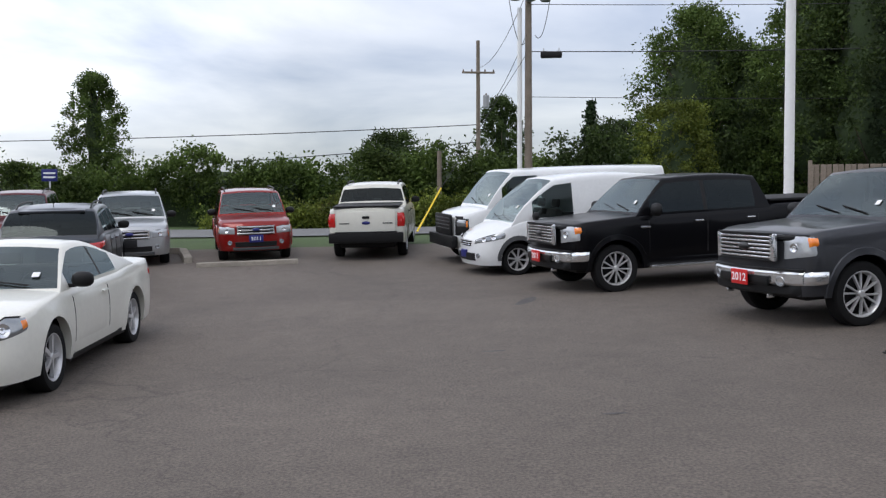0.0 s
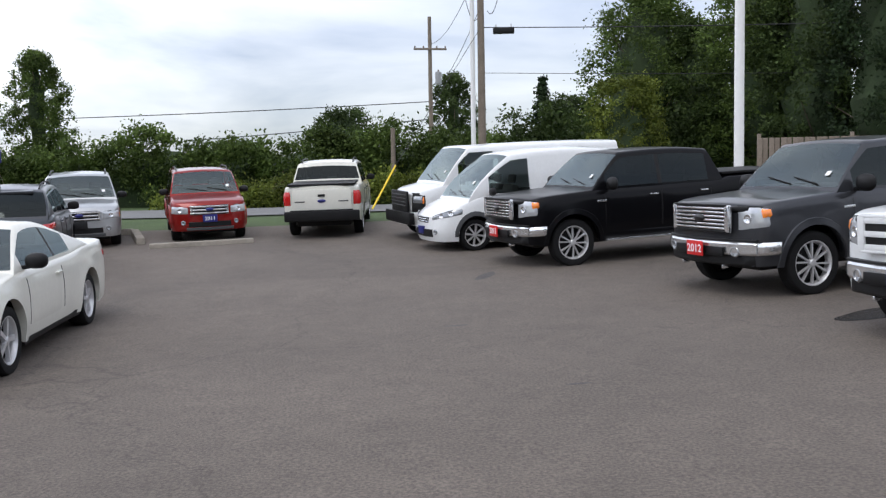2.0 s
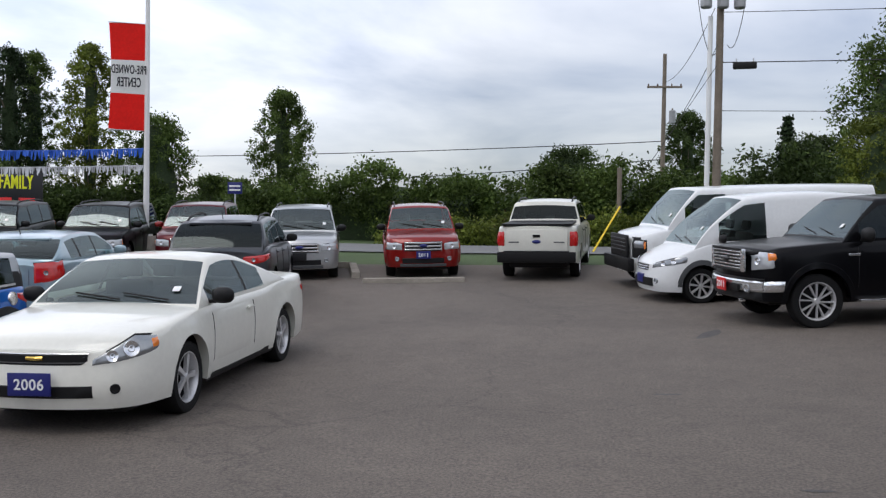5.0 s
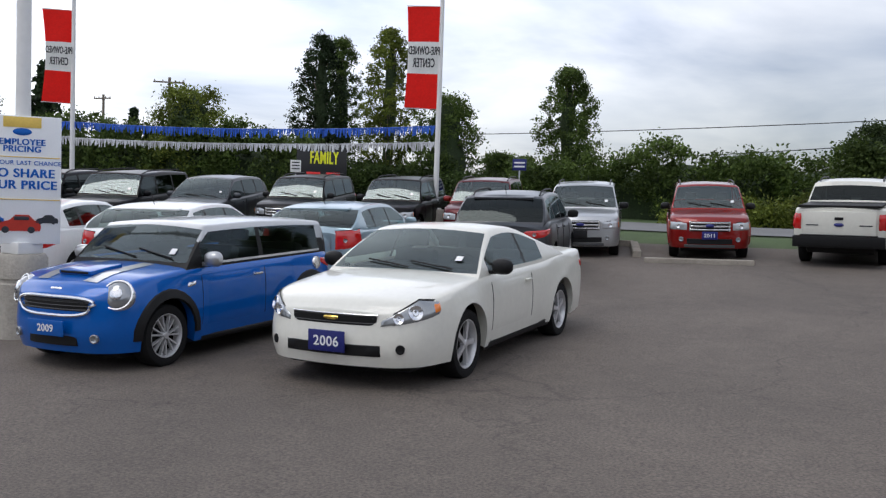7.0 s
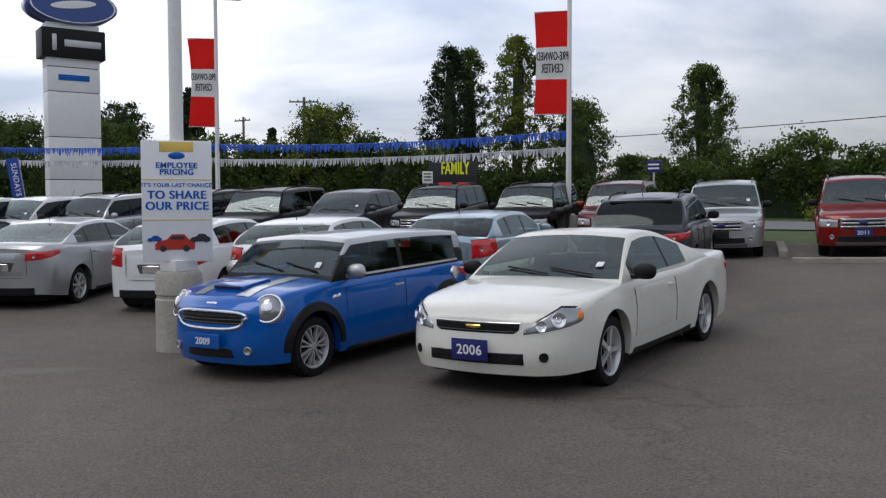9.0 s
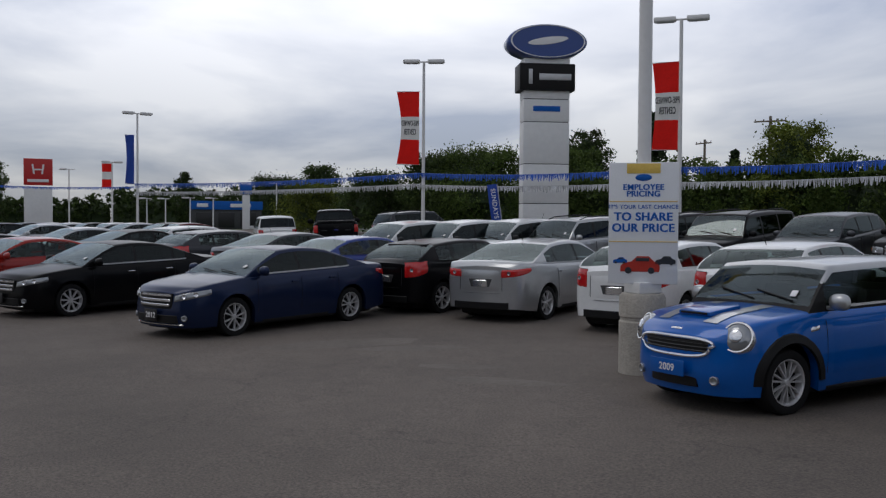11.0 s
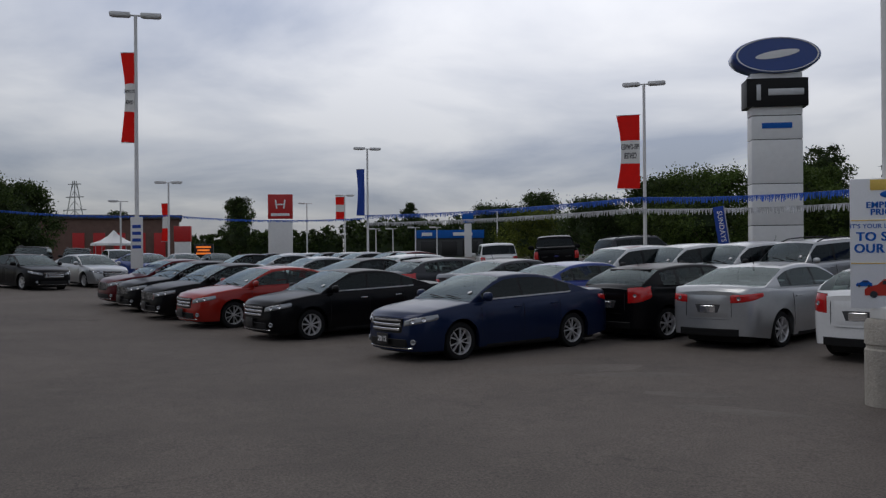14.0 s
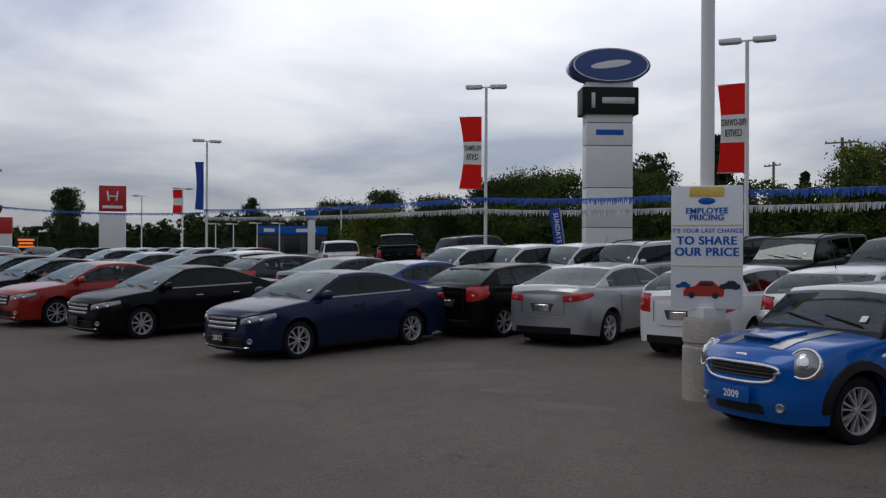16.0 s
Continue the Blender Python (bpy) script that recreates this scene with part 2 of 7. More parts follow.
def sweep_mesh(name, pts, r, mat, seg=6, closed=False):
    """One continuous round bar along a line of points."""
    pts = [Vector(p) for p in pts]
    vs, fs, n = [], [], len(pts)
    for k, p in enumerate(pts):
        a = pts[(k - 1) % n] if closed or k else p
        b = pts[(k + 1) % n] if closed or k < n - 1 else p
        q = (b - a).normalized()
        side = q.cross(Vector((0.13, 0.07, 0.99))).normalized()
        if abs(q.z) > 0.9:
            side = q.cross(Vector((1, 0, 0))).normalized()
        up = side.cross(q)
        for j in range(seg):
            t = 2 * math.pi * j / seg
            vs.append(p + side * (r * math.cos(t)) + up * (r * math.sin(t)))
    for k in range(n if closed else n - 1):
        for j in range(seg):
            a, b = k * seg, ((k + 1) % n) * seg
            fs.append((a + j, a + (j + 1) % seg, b + (j + 1) % seg, b + j))
    if not closed:
        fs += [tuple(range(seg)), tuple(range((n - 1) * seg, n * seg))]
    return mesh_of(name, vs, fs, [mat])


def lathe(name, prof, mat, seg=24, axis="Z"):
    """A turned body from (radius, height) pairs."""
    vs, fs = [], []
    for k in range(seg):
        a = 2 * math.pi * k / seg
        for r, h in prof:
            p = (r * math.cos(a), r * math.sin(a), h)
            vs.append(p if axis == "Z" else (p[0], p[2], p[1]))
    n = len(prof)
    for k in range(seg):
        for j in range(n - 1):
            a, b = k * n + j, ((k + 1) % seg) * n + j
            fs.append((a, b, b + 1, a + 1) if axis == "Z" else (a, a + 1, b + 1, b))
    return mesh_of(name, vs, fs, [mat], smooth=35)


def lettering(name, text, size, mat, flip=False):
    """Words as a flat mesh in the local XZ plane, centred, facing -Y."""
    cu = bpy.data.curves.new(name, "FONT")
    cu.body, cu.size, cu.align_x, cu.align_y = text, size, "CENTER", "CENTER"
    cu.extrude = 0.002
    cu.space_character = 1.08
    cu.offset = size * 0.013
    ob = new(name, cu)
    me = bpy.data.meshes.new_from_object(ob.evaluated_get(bpy.context.evaluated_depsgraph_get()))
    bpy.data.objects.remove(ob)
    me.transform(pose(0, 0, 0, 90, 0, 0))
    if flip:
        me.transform(Matrix.Diagonal((-1, 1, 1, 1)))
        me.flip_normals()
    me.materials.clear()
    me.materials.append(mat)
    return me


TEXTS = {}


def words(text, size, mat, flip=False):
    key = (text, size, mat.name, flip)
    if key not in TEXTS:
        TEXTS[key] = lettering("lettering", text, size, mat, flip)
    return TEXTS[key]


def bold_words(text, size, mat, flip=False):
    """Heavier letters: three copies side by side in one mesh."""
    src = words(text, size, mat, flip)
    bm = bmesh.new()
    for k in (-1, 0, 1):
        me = src.copy()
        me.transform(Matrix.Translation((k * size * 0.028, -0.0008 * k, 0)))
        bm.from_mesh(me)
        bpy.data.meshes.remove(me)
    out = bpy.data.meshes.new("lettering")
    bm.to_mesh(out)
    bm.free()
    out.materials.append(mat)
    return out

# ---- vehicles ----


def curve_at(pts, u):
    for (a, za), (b, zb) in zip(pts, pts[1:]):
        if u <= b:
            k = min(max((u - a) / (b - a), 0), 1)
            return za + (zb - za) * k
    return pts[-1][1]


def smooth_at(pts, u, d=0.10):
    return sum(curve_at(pts, u + d * k) for k in (-1, -0.5, 0, 0.5, 1)) / 5


def welded(me, angle):
    """Join the seams of a skin, so that it shades as one."""
    bm = bmesh.new()
    bm.from_mesh(me)
    bmesh.ops.remove_doubles(bm, verts=bm.verts, dist=0.0015)
    bmesh.ops.recalc_face_normals(bm, faces=bm.faces)
    bm.to_mesh(me)
    bm.free()
    me.polygons.foreach_set("use_smooth", [True] * len(me.polygons))
    me.set_sharp_from_angle(angle=radians(angle))
    me.update()
    return me


class Shape:
    """The skin of a car: u runs from the front bumper back, z up, y to the car's left."""

    def __init__(s, L, W, H, wb, fo, R, deck, gh, gc=0.2, tum=0.74, kf=0.2, kr=0.13, nf=0.75, nr=0.6, slant=0.10, tail=0.05,
                 windows=(), arch=0.07, crown=0.03, roofarch=0.05, rf=0.17, rr=0.12, flare=0.014):
        s.L, s.W, s.H, s.wb, s.fo, s.R, s.deck, s.gh, s.gc, s.tum = L, W, H, wb, fo, R, deck, gh, gc, tum
        s.kf, s.kr, s.nf, s.nr, s.slant, s.tail, s.windows, s.arch, s.crown, s.roofarch = kf, kr, nf, nr, slant, tail, windows, R + arch, crown, roofarch
        s.x0 = wb / 2 + fo
        s.axles = (fo, fo + wb)
        s.rf, s.rr, s.flare = rf, rr, flare
        s.nose = W / 2 * (1 - kf)
        s.stern = W / 2 * (1 - kr)

    def half(s, u):
        a = max(0, 1 - u / s.nf)
        b = max(0, 1 - (s.L - u) / s.nr)
        w = s.W / 2 * (1 - s.kf * a ** 2.4 - s.kr * b ** 2.4)
        for d, r in ((u, s.rf), (s.L - u, s.rr)):
            if d < r:
                w -= 0.85 * r * (1 - math.sqrt(max(0, 1 - (1 - max(d, 0) / r) ** 2)))
        return w

    def top(s, u):
        return smooth_at(s.deck, u, 0.06)

    def low(s, u):
        z = s.gc + 0.08 * max(0, 1 - (s.L - u) / 0.6)
        for a in s.axles:
            d = abs(u - a)
            if d < s.arch:
                z = max(z, s.R * 0.98 + math.sqrt(s.arch ** 2 - d * d))
        return min(z, s.top(u) - 0.07)

    def bend(s, u, y, z):
        k = max(0, 1 - u / 0.9)
        k2 = max(0, 1 - (s.L - u) / 0.7)
        u = u + k * (s.slant * max(0, z - 0.45) * 1.3 + 0.30 * max(0, 0.36 - z)) - k2 * s.tail * (z - 0.5)
        u = u + 0.20 * k ** 3 * (y / (s.W / 2)) ** 2 - 0.10 * k2 ** 3 * (y / (s.W / 2)) ** 2
        return Vector((s.x0 - u, y, z))

    def side_y(s, u, z):
        a, b = s.low(u), s.top(u)
        k = (z - s.gc) / max(b - s.gc, 0.05)
        k = min(max(k, 0), 1)
        prof = curve_at([(0, 0.955), (0.12, 0.975), (0.3, 0.992), (0.5, 1.0), (0.68, 1.0), (0.85, 0.984), (1.0, 0.952)], k)
        lip = 0.0
        for c in s.axles:
            d = math.hypot(u - c, z - s.R)
            lip = max(lip, max(0, 1 - abs(d - s.arch) / 0.17) ** 1.5)
        return s.half(u) * prof + s.flare * lip

    def lid(s, u, f):
        """Height of the bonnet or deck at the share f of the half width."""
        return s.top(u) + 0.016 + s.crown * (1 - min(1, f / 0.84) ** 2)

    def section(s, u):
        a, b, w = s.low(u), s.top(u), s.half(u)
        pts = [(s.side_y(u, a) - 0.10, a + 0.03)]
        for k in (0, 0.07, 0.18, 0.32, 0.47, 0.62, 0.77, 0.9):
            z = a + (b - a) * k
            pts.append((s.side_y(u, z), z))
        pts += [(w * 0.952, b - 0.010), (w * 0.93, b + 0.003), (w * 0.89, b + 0.011)]
        pts += [(w * f, s.lid(u, f)) for f in (0.84, 0.63, 0.42, 0.21, 0)]
        return pts

    def stations(s):
        us = {0.0, 0.009, 0.025, 0.05, 0.085, 0.13, 0.18, 0.24, 0.32, 0.42, s.L - 0.3, s.L - 0.18, s.L - 0.11, s.L - 0.06, s.L - 0.03, s.L - 0.01, s.L}
        for k in range(int(s.L / 0.18)):
            us.add(round(k * 0.18, 3))
        for a in s.axles:
            for k in range(-8, 9):
                us.add(round(a + s.arch * math.sin(math.pi / 2 * k / 8), 4))
            us |= {a - s.arch - 0.012, a + s.arch + 0.012}
        us = sorted(u for u in us if 0 <= u <= s.L)
        out = [us[0]]
        for u in us[1:]:
            if u - out[-1] > 0.008:
                out.append(u)
        return out

    def lower(s, mat):
        us = s.stations()
        vs, fs, ix = [], [], []
        for u in us:
            half = s.section(u)
            row = [(y, z) for y, z in half] + [(-y, z) for y, z in reversed(half[:-1])]
            vs += [s.bend(u, y, z) for y, z in row]
        n = len(row)
        for i in range(len(us) - 1):
            um = (us[i] + us[i + 1]) / 2
            inside = s.gh[0] + 0.12 < um < s.gh[3] - 0.1
            for j in range(n - 1):
                fs.append((i * n + j, (i + 1) * n + j, (i + 1) * n + j + 1, i * n + j + 1))
                ix.append(1 if inside and 12 <= j < n - 13 else 0)
        for u, rear in ((0.0, False), (s.L, True)):
            rows, i0 = s.section(u)[1:13], len(vs)
            share = (1, 0.75, 0.5, 0.25, 0, -0.25, -0.5, -0.75, -1)
            for r, (y, z) in enumerate(rows):
                up = max(0, (r - 6) / 5) ** 2 * s.crown
                vs += [s.bend(u, y * f, z + up * (1 - f * f)) for f in share]
            for r in range(len(rows) - 1):
                for c in range(8):
                    q = i0 + r * 9 + c
                    f = (q, q + 9, q + 10, q + 1)
                    fs.append(f if not rear else f[::-1])
                    ix.append(0)
        return welded(mesh_of("body", vs, fs, [mat, M_INT], ix, 0), 48)

    def roof_z(s, u):
        u1, u2, u3, u4 = s.gh
        b = s.top(u)
        if u < u2:
            k = (u - u1) / (u2 - u1)
            return b + (s.H - s.roofarch * 0.7 - b) * (k + 0.22 * k * (1 - k))
        if u > u3:
            k = (u4 - u) / (u4 - u3)
            return b + (s.H - s.roofarch - b) * (k + 0.25 * k * (1 - k))
        k = (u - u2) / (u3 - u2)
        e = s.roofarch * (0.7 + 0.3 * k)
        return s.H - e * (abs(2 * k - 0.9) / (0.9 if k < 0.45 else 1.1)) ** 2

    def cabin(s, u):
        """Half section of the greenhouse at u."""
        b, t = s.top(u), s.roof_z(u)
        full = s.H - b
        w0 = s.half(u) * 0.945

        def wid(z):
            return w0 + (s.W / 2 * s.tum - w0) * min(1, (z - b) / full) ** 1.15

        h = t - b
        zs = [b - 0.02, b + min(0.035, h * 0.2), b + h * 0.45, b + h * 0.84, b + h * 0.93]
        pts = [(wid(max(z, b)), z) for z in zs]
        wt = wid(t)
        pts += [(wt * 0.965, b + h * 0.985), (wt * 0.88, t), (wt * 0.45, t + 0.022 * min(1, h * 4)), (0, t + 0.03 * min(1, h * 4))]
        return pts

    def greenhouse(s):
        u1, u2, u3, u4 = s.gh
        us = {u1, u2, u3, u4, u2 - 0.05, u3 + 0.05, u1 + 0.05, u4 - 0.05}
        for a, b in ((u1, u2), (u2, u3), (u3, u4)):
            n = max(3, int((b - a) / 0.16))
            us |= {a + (b - a) * k / n for k in range(n)}
        for a, b, *_ in s.windows:
            us |= {a, b}
        us = sorted(us)
        out = [us[0]]
        for u in us[1:]:
            if u - out[-1] > 0.012:
                out.append(u)
        us = out
        P, row_n = [], 0
        for u in us:
            h = s.cabin(u)
            row = h + [(-y, z) for y, z in reversed(h[:-1])]
            P += [s.bend(u, y, z) for y, z in row]
            row_n = len(row)
        sets = {"roof": [], "windshield": [], "rear_window": []}
        for k in range(len(s.windows) - 1):
            sets["pillar%d0" % k], sets["pillar%d1" % k] = [], []
        for k in range(len(s.windows)):
            sets["L%d" % k], sets["R%d" % k] = [], []
        c = (row_n - 1) // 2
        for i in range(len(us) - 1):
            um = (us[i] + us[i + 1]) / 2
            for j in range(row_n - 1):
                jj = j if j < c else row_n - 2 - j
                f = (i * row_n + j, (i + 1) * row_n + j, (i + 1) * row_n + j + 1, i * row_n + j + 1)
                key = "roof"
                if jj >= 5 and u1 + 0.04 < um < u2 - 0.04:
                    key = "windshield"
                elif jj >= 5 and u3 + 0.05 < um < u4 - 0.05 and s.roofarch < 0.2:
                    key = "rear_window"
                elif 1 <= jj <= 2:
                    for k in range(len(s.windows) - 1):
                        if s.windows[k][1] < um < s.windows[k + 1][0]:
                            key = "pillar%d%d" % (k, j < c)
                    for k, w in enumerate(s.windows):
                        if w[0] < um < w[1]:
                            key = ("L%d" if j < c else "R%d") % k
                sets[key].append(f)
        return P, sets


def submesh(name, P, faces, mats, push=0.0, smooth=40):
    used = sorted({i for f in faces for i in f})
    re = {a: b for b, a in enumerate(used)}
    return mesh_of(name, [P[i] for i in used], [tuple(re[i] for i in f) for f in faces], mats, None, smooth)


def place_u(s, y, z, tail=False):
    """Where along the car the skin is y wide, near its nose or its tail."""
    lo, hi = 0.0, s.L * 0.35
    for _ in range(24):
        m = (lo + hi) / 2
        if s.side_y(s.L - m if tail else m, z) < abs(y):
            lo = m
        else:
            hi = m
    return s.L - hi if tail else hi


def front_point(s, y, z, tail=False):
    end = s.L if tail else 0.0
    if abs(y) <= s.side_y(end, z):
        return s.bend(end, y, z)
    return s.bend(place_u(s, y, z, tail), y, z)


def on_skin(s, q, z):
    kind, v = q
    if kind == "side":
        return s.bend(v, s.side_y(v, z), z)
    return front_point(s, v, z, kind == "tail")


def patch_grid(s, path, zlo, zhi, nz, side):
    """Points and outward normals of a panel on the skin."""
    mid = (zlo(0.5) if callable(zlo) else zlo) * 0.5 + (zhi(0.5) if callable(zhi) else zhi) * 0.5
    line = [on_skin(s, q, mid) for q in path]
    run = [0.0]
    for a, b in zip(line, line[1:]):
        run.append(run[-1] + (b - a).length)
    P = []
    for q, d in zip(path, run):
        t = d / run[-1]
        z0 = zlo(t) if callable(zlo) else zlo
        z1 = zhi(t) if callable(zhi) else zhi
        P.append([on_skin(s, q, z0 + (z1 - z0) * j / nz) for j in range(nz + 1)])
    N, m = [], len(P)
    for k in range(m):
        row = []
        for j in range(nz + 1):
            a = P[min(k + 1, m - 1)][j] - P[max(k - 1, 0)][j]
            b = P[k][min(j + 1, nz)] - P[k][max(j - 1, 0)]
            n = a.cross(b)
            n = n.normalized() if n.length > 1e-9 else Vector((0, 1, 0))
            p = P[k][j]
            out = Vector((math.copysign(max(0, abs(p.x) - s.wb * 0.42), p.x), p.y, 0))
            row.append(n if n.dot(out) >= 0 else -n)
        N.append(row)
    flip = Vector((1, side, 1))
    return [[p * flip for p in r] for r in P], [[n * flip for n in r] for r in N], [d / run[-1] for d in run]


def skin_patch(s, name, path, zlo, zhi, mats, out=0.008, nz=4, side=1):
    """A panel that follows the skin; path: places along the nose, the flank or the tail."""
    P, N, _ = patch_grid(s, path, zlo, zhi, nz, side)
    vs, n, m = [], nz + 1, len(P)
    for k in range(m):
        for j in range(n):
            edge = k in (0, m - 1) or j in (0, nz)
            vs.append(P[k][j] + N[k][j] * (-0.010 if edge else out))
    fs = []
    for k in range(m - 1):
        for j in range(nz):
            fs.append((k * n + j, (k + 1) * n + j, (k + 1) * n + j + 1, k * n + j + 1))
    me = mesh_of(name, vs, fs, mats, None, 0)
    return welded(me, 60)


def lamp_unit(s, ob, name, path, zlo, zhi, mat, side, bulbs=(), amber=0.0, rim=0.010):
    """A lamp let into the skin: dark surround, lens, round reflectors, amber end."""
    lo = lambda t: (zlo(t) if callable(zlo) else zlo)
    hi = lambda t: (zhi(t) if callable(zhi) else zhi)
    lens = part(name, skin_patch(s, name, path, lo, hi, [mat], 0.010, nz=6, side=side), ob)
    part("lamp_surround", skin_patch(s, "lamp_surround", path, lambda t: lo(t) - rim, lambda t: hi(t) + rim, [M_BLACK], 0.003, nz=4, side=side), lens)
    P, N, T = patch_grid(s, path, lo, hi, 6, side)
    for t, f, r, bm_ in bulbs:
        k = min(range(len(T)), key=lambda i: abs(T[i] - t))
        j = round(f * 6)
        p, n = P[k][j], N[k][j]
        me = lathe("lamp_reflector", [(0.001, 0.004), (r * 0.35, 0.006), (r * 0.42, 0.002), (r * 0.80, 0.012), (r * 0.95, 0.016), (r, 0.012), (r * 1.04, -0.01)], bm_, 20, "Y")
        part("lamp_reflector", me, lens, m=Matrix.Translation(p + n * 0.006) @ n.to_track_quat("Y", "Z").to_matrix().to_4x4())
    if amber:
        a = max(0, len(path) - max(3, int(len(path) * amber)))
        t0 = T[a]
        part("turn_signal", skin_patch(s, "turn_signal", path[a:], lambda t: lo(t0 + (1 - t0) * t) + 0.012, lambda t: hi(t0 + (1 - t0) * t) - 0.012, [M_AMBER], 0.015, nz=4, side=side), lens)
    return lens


def steps(a, b, n):
    return [a + (b - a) * k / (n - 1) for k in range(n)]


def nose_path(s, y0, u1, n=8):
    """From y0 on the nose round the corner to u1 on the flank."""
    wf = s.half(0) * 0.95
    front = [("nose", y) for y in steps(y0, wf * 0.98, 4)] if y0 < wf else []
    ua = 0.004 if front else place_u(s, y0, 0.6)
    return front + [("side", ua + (u1 - ua) * (k / (n - 1)) ** 1.5) for k in range(n)]


def tail_path(s, y0, u1, n=8):
    wf = s.half(s.L) * 0.95
    back = [("tail", y) for y in steps(y0, wf * 0.98, 4)] if y0 < wf else []
    ua = 0.004 if back else s.L - place_u(s, y0, 0.8, True)
    return back + [("side", s.L - ua - (u1 - ua) * (k / (n - 1)) ** 1.5) for k in range(n)]


WHEELS = {}


def wheel_meshes(R, spokes, dark, twin):
    key = (R, spokes, dark, twin)
    if key in WHEELS:
        return WHEELS[key]
    w = 0.11
    rr = R * 0.70
    tyre = lathe("tyre", [(rr, -w), (R * 0.82, -w * 1.05), (R * 0.95, -w * 0.97), (R, -w * 0.72), (R, w * 0.72), (R * 0.95, w * 0.97), (R * 0.82, w * 1.05), (rr, w * 0.92), (rr * 0.97, w * 0.3), (rr * 0.97, -w)], M_RUBBER, 36, "Y")
    mat = M_ALLOYD if dark else M_ALLOY
    bm = bmesh.new()
    for k in range(spokes):
        for q in ((-0.5, 0.5) if twin else (0,)):
            a = 2 * math.pi * k / spokes
            d = q * 0.42 * 2 * math.pi / spokes
            p0 = Vector((math.cos(a + d * 0.35) * rr * 0.15, w * 0.80, math.sin(a + d * 0.35) * rr * 0.15))
            p1 = Vector((math.cos(a + d) * rr * 0.985, w * 0.72, math.sin(a + d) * rr * 0.985))
            sw = (0.105 if twin else 0.24) * rr * (5 / spokes) ** 0.6
            tang = Vector((-math.sin(a), 0, math.cos(a)))
            vs = []
            for p, ww in ((p0, sw * 0.62), (p1, sw)):
                for yy in (0, -0.035):
                    for t in (-0.5, 0.5):
                        vs.append(bm.verts.new(p + tang * ww * t + Vector((0, yy, 0))))
            for f in ((0, 1, 5, 4), (2, 6, 7, 3), (0, 4, 6, 2), (1, 3, 7, 5), (4, 5, 7, 6)):
                bm.faces.new([vs[i] for i in f])
    rim_s = bm_mesh("spokes", bm, mat)
    ring = lathe("rim", [(rr * 0.90, w * 0.1), (rr * 0.93, w * 0.78), (rr * 0.975, w * 0.93), (rr * 1.01, w * 0.93), (rr * 1.01, w * 0.6)], mat, 36, "Y")
    well = lathe("wheel_well", [(0.001, -w * 0.5), (rr * 0.90, -w * 0.5), (rr * 0.95, w * 0.4)], M_BLACK, 24, "Y")
    cap = lathe("hub_cap", [(0.001, w * 0.9), (rr * 0.14, w * 0.88), (rr * 0.19, w * 0.75), (rr * 0.2, w * 0.4)], mat, 16, "Y")
    WHEELS[key] = (tyre, rim_s, ring, well, cap)
    return WHEELS[key]


SEATS = {}


def seat_mesh():
    if "seat" not in SEATS:
        bm = bmesh.new()
        box(bm, (0, 0, 0.32), (0.16, 0.50, 0.62), 0.05, (0, -14, 0))
        box(bm, (0.30, 0, 0.02), (0.55, 0.52, 0.16), 0.05)
        box(bm, (-0.10, 0, 0.74), (0.09, 0.26, 0.18), 0.035, (0, -10, 0))
        SEATS["seat"] = bm_mesh("seat", bm, M_SEAT)
        bm = bmesh.new()
        box(bm, (0, 0, 0.30), (0.16, 1.25, 0.58), 0.05, (0, -14, 0))
        for y in (-0.36, 0.36):
            box(bm, (-0.10, y, 0.66), (0.09, 0.26, 0.14), 0.03, (0, -10, 0))
        SEATS["bench"] = bm_mesh("bench", bm, M_SEAT)
        bm = bmesh.new()
        r = bmesh.ops.create_cone(bm, segments=20, radius1=0.19, radius2=0.19, depth=0.03, cap_ends=False)
        bmesh.ops.rotate(bm, cent=(0, 0, 0), matrix=Euler((0, radians(65), 0)).to_matrix(), verts=r["verts"])
        SEATS["steering"] = bm_mesh("steering_wheel", bm, M_BLACK)
    return SEATS


def mirror_mesh(s, mat):
    bm = bmesh.new()
    r = bmesh.ops.create_uvsphere(bm, u_segments=16, v_segments=10, radius=1.0)
    for v in r["verts"]:
        x, y, z = v.co
        x = x * 0.085 if x > 0 else x * 0.03
        v.co = (x, 0.12 + 0.115 * math.copysign(abs(y) ** 0.8, y), 0.02 + 0.075 * math.copysign(abs(z) ** 0.8, z))
    box(bm, (0.01, -0.01, -0.035), (0.05, 0.14, 0.035), 0.012)
    return bm_mesh("mirror", bm, mat)


